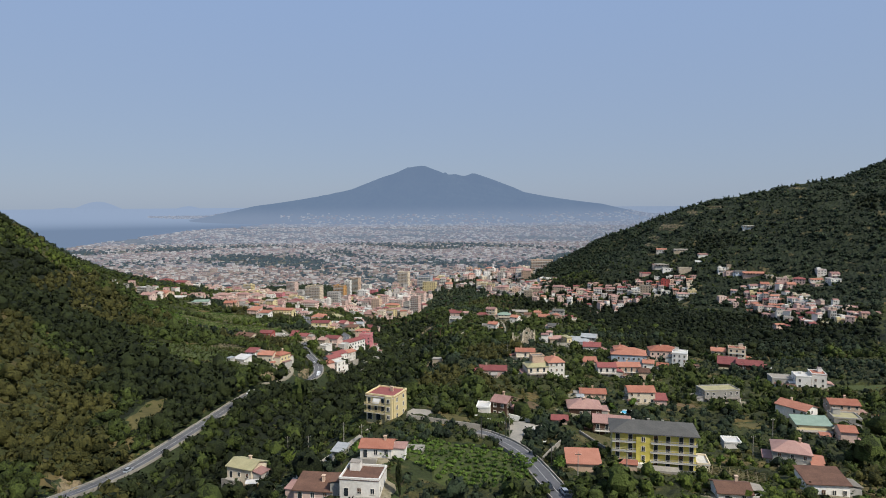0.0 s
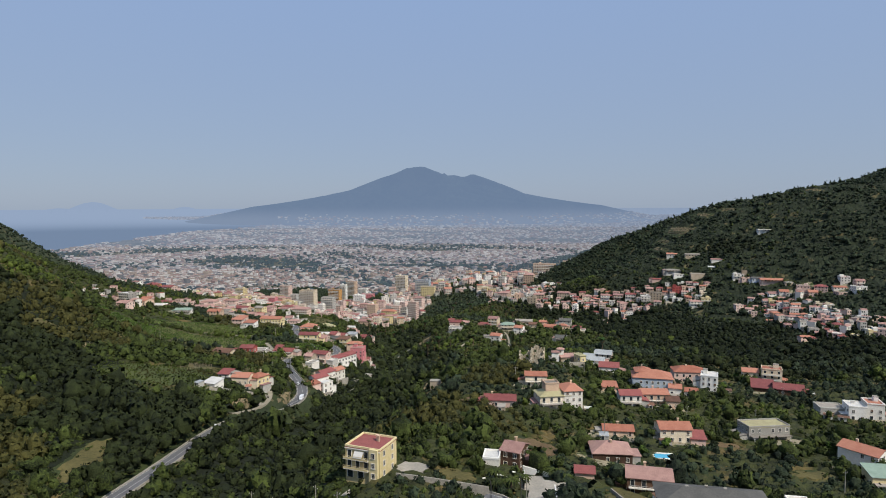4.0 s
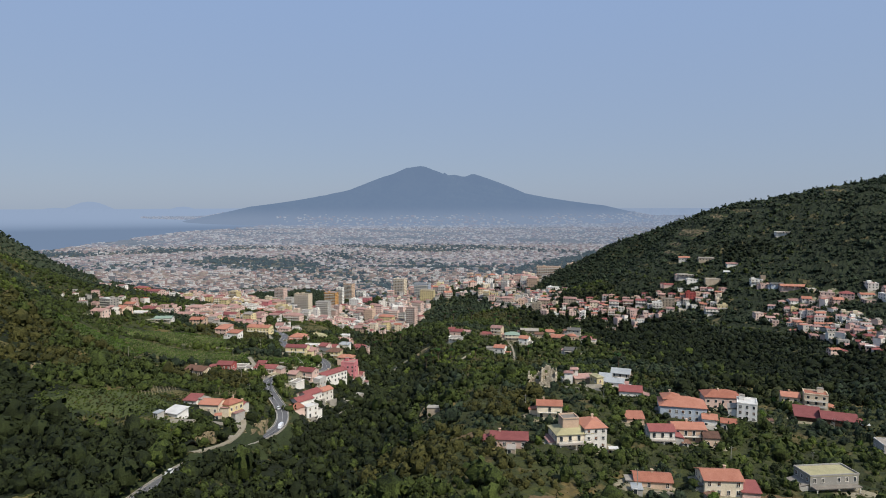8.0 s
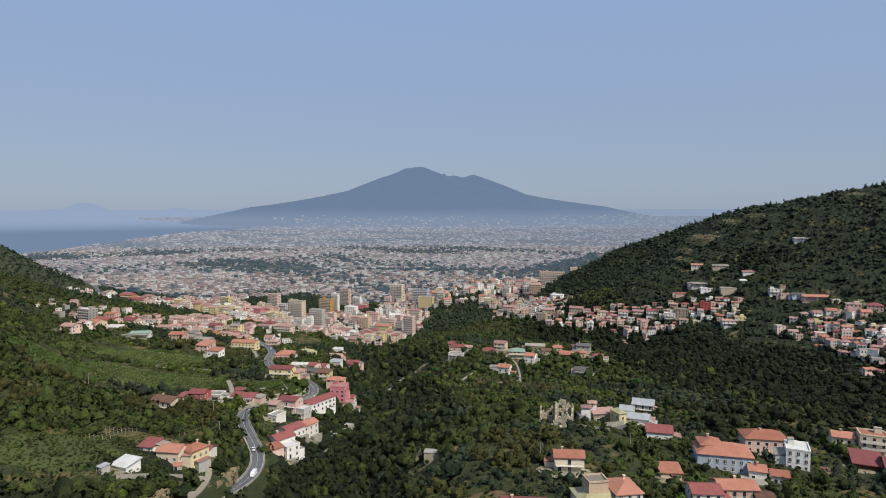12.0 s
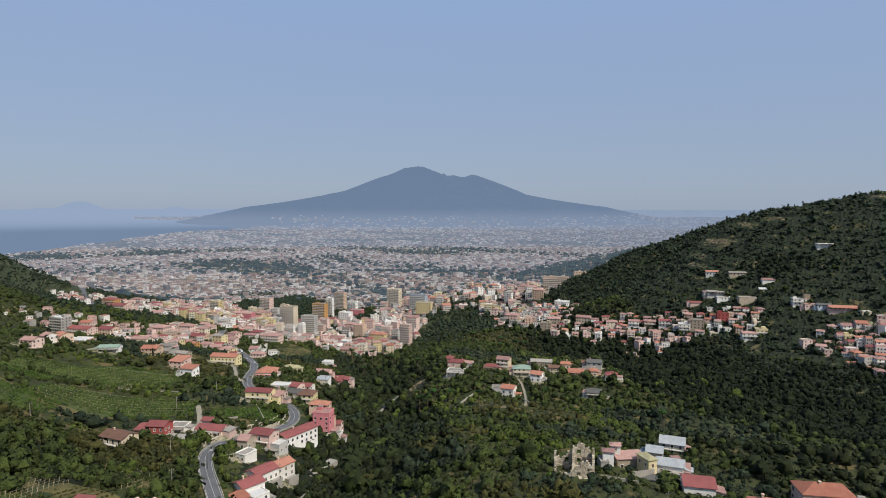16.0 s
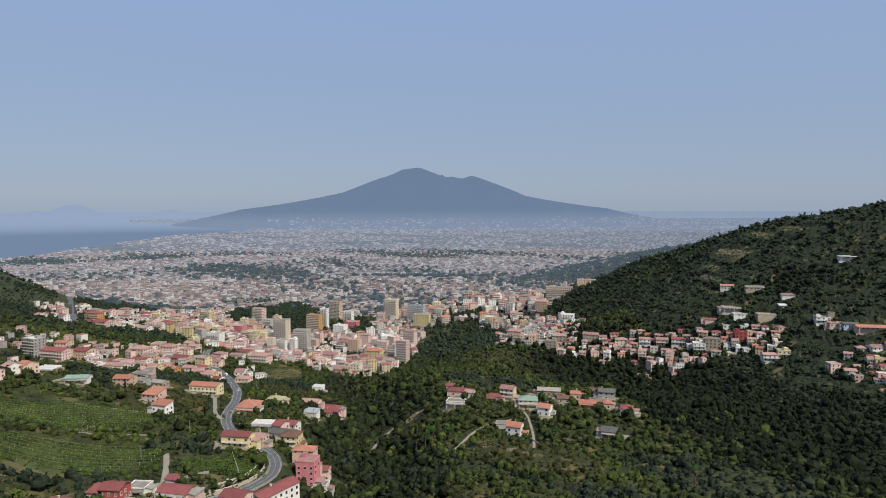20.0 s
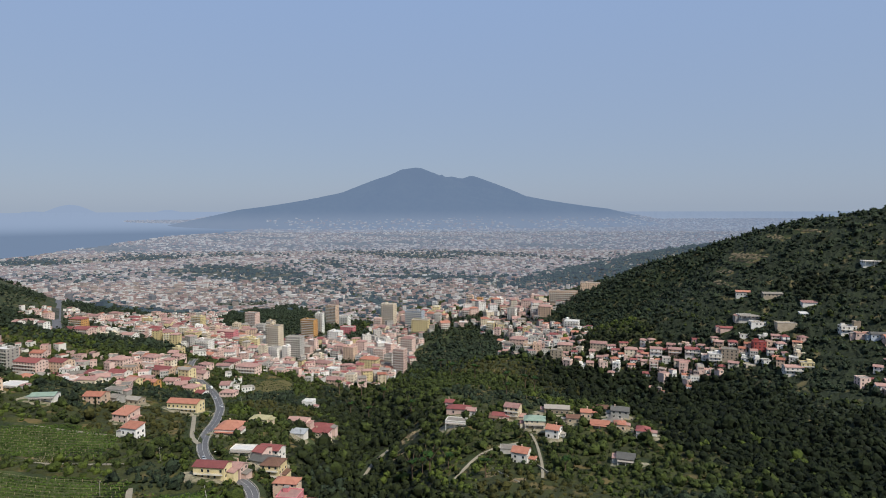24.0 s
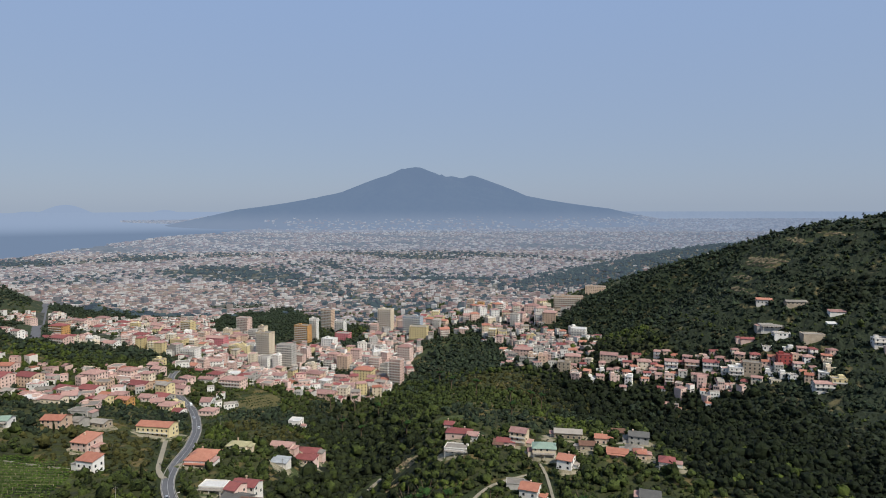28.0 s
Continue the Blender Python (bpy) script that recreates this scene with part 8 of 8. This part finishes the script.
DRY_GRASS = surface("dry_grass", rgb("3b3a1e"), rgb("635a35"), 0.12, 0.9, 0.95, 0.4)
for fx, fy, fa, fb, ground_kind, label in (
        (-245, 628, 62, 34, GRASS, "green vineyard ground on the terrace"), (-190, 556, 48, 26, GRASS, "grassy terrace with vine rows"), (-236, 518, 32, 20, GRASS, "green vineyard terrace on the slope"), (-278, 574, 38, 22, GRASS, "green vineyard terrace below the woods"), (-128, 412, 20, 9, DRY_GRASS, "dry terrace planted with stakes"), (-164, 888, 22, 32, DRY_GRASS, "dry terraced slope beside the road"), (9, 232, 7, 6, DRY_GRASS, "dry grassy bank below the yellow house"),
        (63, 222, 9, 5, DRY_GRASS, "dry garden plot behind the flats"), (236, 338, 22, 7, GRASS, "bright green strip of garden"), (122, 301, 8, 5, SOIL, "bare brown garden plot"),
        (140, 268, 9, 6, DRY_GRASS, "dry garden plot between trees"), (-206, 528, 22, 6, DRY_GRASS, "dry earth strip below the vines"), (-178, 504, 18, 6, DRY_GRASS, "dry terrace strip above the houses"),
        (-240, 425, 18, 8, DRY_GRASS, "open dry grass on the slope"),
        (-112, 553, 22, 15, GRASS, "small vineyard plot above the road"), (-152, 384, 33, 24, GRASS, "bright green sloping meadow"),
        (10, 186, 24, 20, GRASS, "green orchard plot beside the road"), (40, 277, 9, 12, SOIL, "bare brown tilled plot"),
        (98, 194, 12, 10, DRY_GRASS, "dry plot with rows of stakes"), (-128, 272, 8, 20, DRY_GRASS, "pale grassy clearing on the slope"), (20, 350, 9, 6, SOIL, "bare ochre plot above a red-roofed house"),
        (15, 777, 14, 8, GRASS, "small mown clearing"), (-330, 610, 30, 20, DRY_GRASS, "dry grassy slope"), (62, 232, 10, 12, DRY_GRASS, "dry garden ground")):
    patch_of_ground("field", fx, fy, fa, fb, ground_kind, label)
    _r = np.random.RandomState(int(abs(fx) + fy))
    _n = int(fa * fb / 14) + 6
    _a, _q = _r.uniform(0, 6.283, _n), _r.uniform(0.35, 1.05, _n)
    plant("field_shrubs", SHRUBS, fx + fa * _q * np.cos(_a), fy + fb * _q * np.sin(_a), _r.uniform(0.5, 1.5, _n), LEAF, "low shrubs scattered over the field", "shrubs", seed=_n)
YARD = surface("trodden_yard", rgb("5a5440"), rgb("9c927a"), 0.16, 0.9, 0.95, 0.4, spots=(rgb("39421f"), 0.13, 0.52))
_v, _f, _px, _py = [], [], [], []
_r = np.random.RandomState(14)
for _x, _y, _a, _b in YARDS:
    _t = np.linspace(0, 2 * math.pi, 20, endpoint=False)
    _k = np.array((0.45, 0.8, 1.0))[:, None] * (0.95 + 0.16 * np.sin(2 * _t + _x) + 0.12 * np.sin(5 * _t + _y))
    _gx, _gy = np.r_[_x, (_x + _a * _k * np.cos(_t)).ravel()], np.r_[_y, (_y + _b * _k * np.sin(_t)).ravel()]
    _gz = ground(_gx, _gy) + np.r_[0.4, np.full(40, 0.4), np.full(20, -0.9)]
    _n = len(_v) * 61
    _v.append(np.column_stack([_gx, _gy, _gz]))
    for _i in range(20):
        _j = (_i + 1) % 20
        _f.append((_n, _n, _n + 1 + _i, _n + 1 + _j))
        for _ring in (1, 21):
            _f.append((_n + _ring + _i, _n + _ring + 20 + _i, _n + _ring + 20 + _j, _n + _ring + _j))
    _t, _q = _r.uniform(0, 6.283, 14), _r.uniform(0.5, 1.0, 14)
    _px.append(_x + _a * _q * np.cos(_t))
    _py.append(_y + _b * _q * np.sin(_t))
_f = [tuple(dict.fromkeys(q)) for q in _f]
_me = bpy.data.meshes.new("yard_ground")
_me.from_pydata(np.vstack(_v).tolist(), [], _f)
_me.materials.append(YARD)
tagged(new("yard_ground", _me), "trodden earth and dry grass yards round the houses", "yard", kind="structure")
_px, _py = np.concatenate(_px), np.concatenate(_py)
_free = (np.hypot(_px[:, None] - FOOT[:, 0], _py[:, None] - FOOT[:, 1]) - FOOT[:, 2] * 0.9).min(1) > 0.6
for _line, _width in ROADS:
    _free &= np.hypot(_px[:, None] - _line[:, 0], _py[:, None] - _line[:, 1]).min(1) > _width / 2 + 1.6
_px, _py = _px[_free], _py[_free]
for _m, _leaf, _word in ((_px % 2 < 1, LEAF, "green"), (_px % 2 >= 1, LEAF_OLIVE, "grey-green")):
    plant("yard_shrubs", SHRUBS, _px[_m], _py[_m], _r.uniform(0.5, 1.5, _m.sum()), _leaf, _word + " shrubs and small trees in the yards", "shrubs", seed=15)
field(-245, 628, 60, 33, 8, 3.2, 1.25, LEAF_VINE, "rows of green vines on the terrace")
field(-190, 556, 46, 25, 8, 3.4, 1.2, LEAF_VINE, "green vine rows on the terrace")
field(-236, 518, 31, 19, 12, 3.2, 1.2, LEAF_VINE, "green vine rows on the slope")
field(-278, 574, 37, 21, 8, 3.2, 1.25, LEAF_VINE, "green vine rows below the woods")
field(-128, 412, 19, 8, 70, 3.0, 0.8, LEAF_PALE, "sparse yellowing vine rows")
field(-112, 553, 21, 14, 15, 2.6, 1.2, LEAF_VINE, "vine rows above the road bend")
field(10, 186, 23, 19, -20, 3.1, 1.45, LEAF_VINE, "rows of young citrus trees", 1.9)
field(-164, 888, 21, 30, 60, 6.0, 1.3, LEAF, "rough bushes on the dry terraces", 3.4)
field(98, 194, 11, 9, -25, 2.4, 0.7, LEAF_PALE, "dry vine rows")


STAKE = surface("weathered_stakes", rgb("6e6350"), rgb("a39779"), 0.8, 5.0, 0.9, 0.1, island=0.5)


def stakes(x, y, a, b, turn, gap, step, tall, label):
    """Rows of vine stakes with wires strung between them, joined."""
    rnd = np.random.RandomState(int(abs(x) + y))
    c, s = math.cos(radians(turn)), math.sin(radians(turn))
    v, f = [], []
    for q in np.arange(-b, b, gap):
        n = int(2 * a / step)
        u = np.linspace(-a, a, n) + rnd.uniform(-0.2, 0.2, n)
        px, py = x + u * c - q * s, y + u * s + q * c
        pz = ground(px, py)
        for k in range(n):
            h = tall * rnd.uniform(0.85, 1.1)
            box(px[k] - 0.07, px[k] + 0.07, py[k] - 0.07, py[k] + 0.07, pz[k] - 0.5, pz[k] + h, v, f)
            if k:
                i = len(v)
                for j in (k - 1, k):
                    v += [(px[j], py[j], pz[j] + tall * 0.8), (px[j], py[j], pz[j] + tall * 0.8 + 0.08)]
                f.append((i, i + 1, i + 3, i + 2))
    me = bpy.data.meshes.new("vine_stakes")
    me.from_pydata(v, [], f)
    me.materials.append(STAKE)
    tagged(new("vine_stakes", me), label, "stakes", kind="stuff")


stakes(-148, 411, 11, 9, 80, 2.0, 2.2, 2.0, "rows of pale vine stakes on a dry plot")
stakes(-119, 432, 8, 8, 70, 2.2, 2.2, 2.0, "rows of pale vine stakes below the road")
stakes(-245, 628, 54, 24, 8, 4.8, 4.0, 1.9, "stakes of the terrace vineyard")
stakes(-190, 556, 40, 18, 8, 5.1, 4.0, 1.9, "stakes of the vineyard terrace")
stakes(-206, 600, 7, 6, 75, 1.8, 2.0, 1.8, "pale stakes on a bare plot")
stakes(98, 194, 9, 7, -25, 2.4, 2.2, 1.8, "stakes of the dry vine plot")


# ---- single trees ----
def tree_mesh(name, q, material):
    me = bpy.data.meshes.new(name)
    n = len(q) // 4
    me.from_pydata(q.tolist(), [], [(4 * i, 4 * i + 1, 4 * i + 2, 4 * i + 3) for i in range(n)])
    me.materials.append(material)
    return me


def trunk_mesh(tall, r0, r1, limbs=4):
    """A tapered trunk that forks into limbs."""
    v, f = [], []

    def tube(a, b, ra, rb):
        i = len(v)
        for p, r in ((a, ra), (b, rb)):
            for k in range(6):
                v.append((p[0] + r * math.cos(k * math.pi / 3), p[1] + r * math.sin(k * math.pi / 3), p[2]))
        for k in range(6):
            f.append((i + k, i + (k + 1) % 6, i + 6 + (k + 1) % 6, i + 6 + k))

    tube((0, 0, -0.6), (0.05, 0.03, tall), r0, r1)
    for k in range(limbs):
        t = 2 * math.pi * k / limbs + 0.4
        tube((0.05, 0.03, tall * 0.85), (math.cos(t) * tall * 0.5, math.sin(t) * tall * 0.5, tall * 1.6), r1 * 0.7, r1 * 0.25)
    me = bpy.data.meshes.new("trunk")
    me.from_pydata(v, [], f)
    me.materials.append(BARK)
    return me


TRUNK = trunk_mesh(0.8, 0.09, 0.06)
PINE_TRUNK = trunk_mesh(2.4, 0.12, 0.08, 6)
GARDEN_CROWNS = [tree_mesh("crown", crown(100 + i, 110, 7, 0.85, 0.12, core=(6, 9)), m) for i, m in enumerate((LEAF, LEAF_DARK, LEAF_OLIVE, LEAF, LEAF_VINE))]
PINE_CROWN = tree_mesh("crown", crown(120, 150, 9, 0.34, 0.14, 0.75, 0.1, core=(5, 12)) + np.array((0, 0, 2.2)), LEAF_PINE)
CYPRESS_CROWN = tree_mesh("crown", crown(130, 120, 5, 1.0, 0.2, core=(7, 8)) * np.array((0.28, 0.28, 1.9)), LEAF_DARK)


def tree(x, y, size, crown_me, trunk_me, label, lift=0.45):
    base = new("tree")
    base.matrix_world = pose(x, y, height(x, y), 0, 0, (x * 37 + y * 91) % 360) @ Matrix.Diagonal((size, size, size * 1.05, 1))
    tagged(base, label, "tree", "trees of the valley")
    hang("trunk", trunk_me, base)
    hang("crown", crown_me, base, matrix=Matrix.Translation((0, 0, lift)))


_x, _y = lattice(-110, 235, 165, 440, 8.5, 44)
_ok = (np.abs(_x - 7) < 0.7 * _y) & open_ground(_x, _y, 0.6, 1.2) & (((_x - 74) / 20) ** 2 + ((_y - 192) / 9) ** 2 > 1) & (((_x + 22) / 12) ** 2 + ((_y - 222) / 9) ** 2 > 1)
_x, _y = _x[_ok], _y[_ok]
_near = (np.hypot(_x[:, None] - FOOT[:, 0], _y[:, None] - FOOT[:, 1]) - FOOT[:, 2]).min(1)
_words = ("round green broadleaf garden tree beside a house", "dark evergreen garden tree beside a house", "grey-green olive tree in a garden",
          "leafy green fruit tree between houses", "bright green citrus tree in a garden")
for _i in np.argsort(_near)[:190]:
    _k = int(_x[_i] * 13 + _y[_i] * 7) % 5
    tree(_x[_i], _y[_i], 1.6 + 1.1 * (math.sin(_x[_i] * 3.3 + _y[_i]) * 0.5 + 0.5), GARDEN_CROWNS[_k], TRUNK, _words[_k])
for _tx, _ty, _s in ((11, 636, 3.4), (-5, 650, 3.0), (-79, 925, 5.0), (-53, 905, 5.0), (-102, 921, 4.6), (-11, 644, 4.6), (0, 638, 4.8), (65, 823, 4.6), (83, 826, 4.4), (91, 825, 4.2), (17, 894, 4.8), (39, 856, 4.8), (6, 969, 4.6), (-85, 884, 4.8), (76, 609, 3.8), (32, 614, 3.6), (-18, 766, 4.2), (60, 770, 4.0), (-60, 830, 4.6), (127, 519, 4.0)):
    tree(_tx, _ty, _s, PINE_CROWN, PINE_TRUNK, "umbrella pine with a flat dark green crown", 0.6)
for _tx, _ty, _s in ((-7, 162, 3.6), (80, 694, 3.4), (-152, 640, 3.4), (72, 640, 2.8), (-236, 700, 3.2)):
    tree(_tx, _ty, _s, CYPRESS_CROWN, TRUNK, "slender dark cypress beside a house", 0.1)


def palm(x, y, tall):
    rnd = random.Random(int(x * 11 + y))
    base = new("palm_tree")
    base.matrix_world = pose(x, y, height(x, y), 0, 0, rnd.uniform(0, 360))
    tagged(base, "palm with a stout trunk and arching green fronds", "palm tree", "palms in the yard")
    ring = [(math.cos(t * math.pi / 4), math.sin(t * math.pi / 4)) for t in range(8)]
    v = [(0.32 * a, 0.32 * b, -0.5) for a, b in ring] + [(0.24 * a, 0.24 * b, tall) for a, b in ring]
    part("trunk", v, [(i, (i + 1) % 8, 8 + (i + 1) % 8, 8 + i) for i in range(8)], BARK, base)
    for k in range(18):
        t, up = 2 * math.pi * k / 18 + rnd.uniform(-0.1, 0.1), rnd.uniform(0.2, 1.2)
        v, f = [], []
        for i in range(6):
            s = i / 5
            r, z, w = 3.3 * s, tall + up * 1.6 * s - 2.2 * s * s, 0.42 * (1 - s) + 0.05
            cx, cy = r * math.cos(t), r * math.sin(t)
            v += [(cx - w * math.sin(t), cy + w * math.cos(t), z - 0.15), (cx, cy, z + 0.05), (cx + w * math.sin(t), cy - w * math.cos(t), z - 0.15)]
        for i in range(5):
            f += [(3 * i, 3 * i + 1, 3 * i + 4, 3 * i + 3), (3 * i + 1, 3 * i + 2, 3 * i + 5, 3 * i + 4)]
        part("frond", v, f, LEAF, base)


for _px, _py, _t in ((20.5, 223.5, 3.4), (25, 225, 3.8), (28.5, 231, 3.2), (21, 233, 3.0), (40, 241, 3.8), (44, 238, 3.4), (103, 286, 4.6), (100, 283, 3.8)):
    palm(_px, _py, _t)
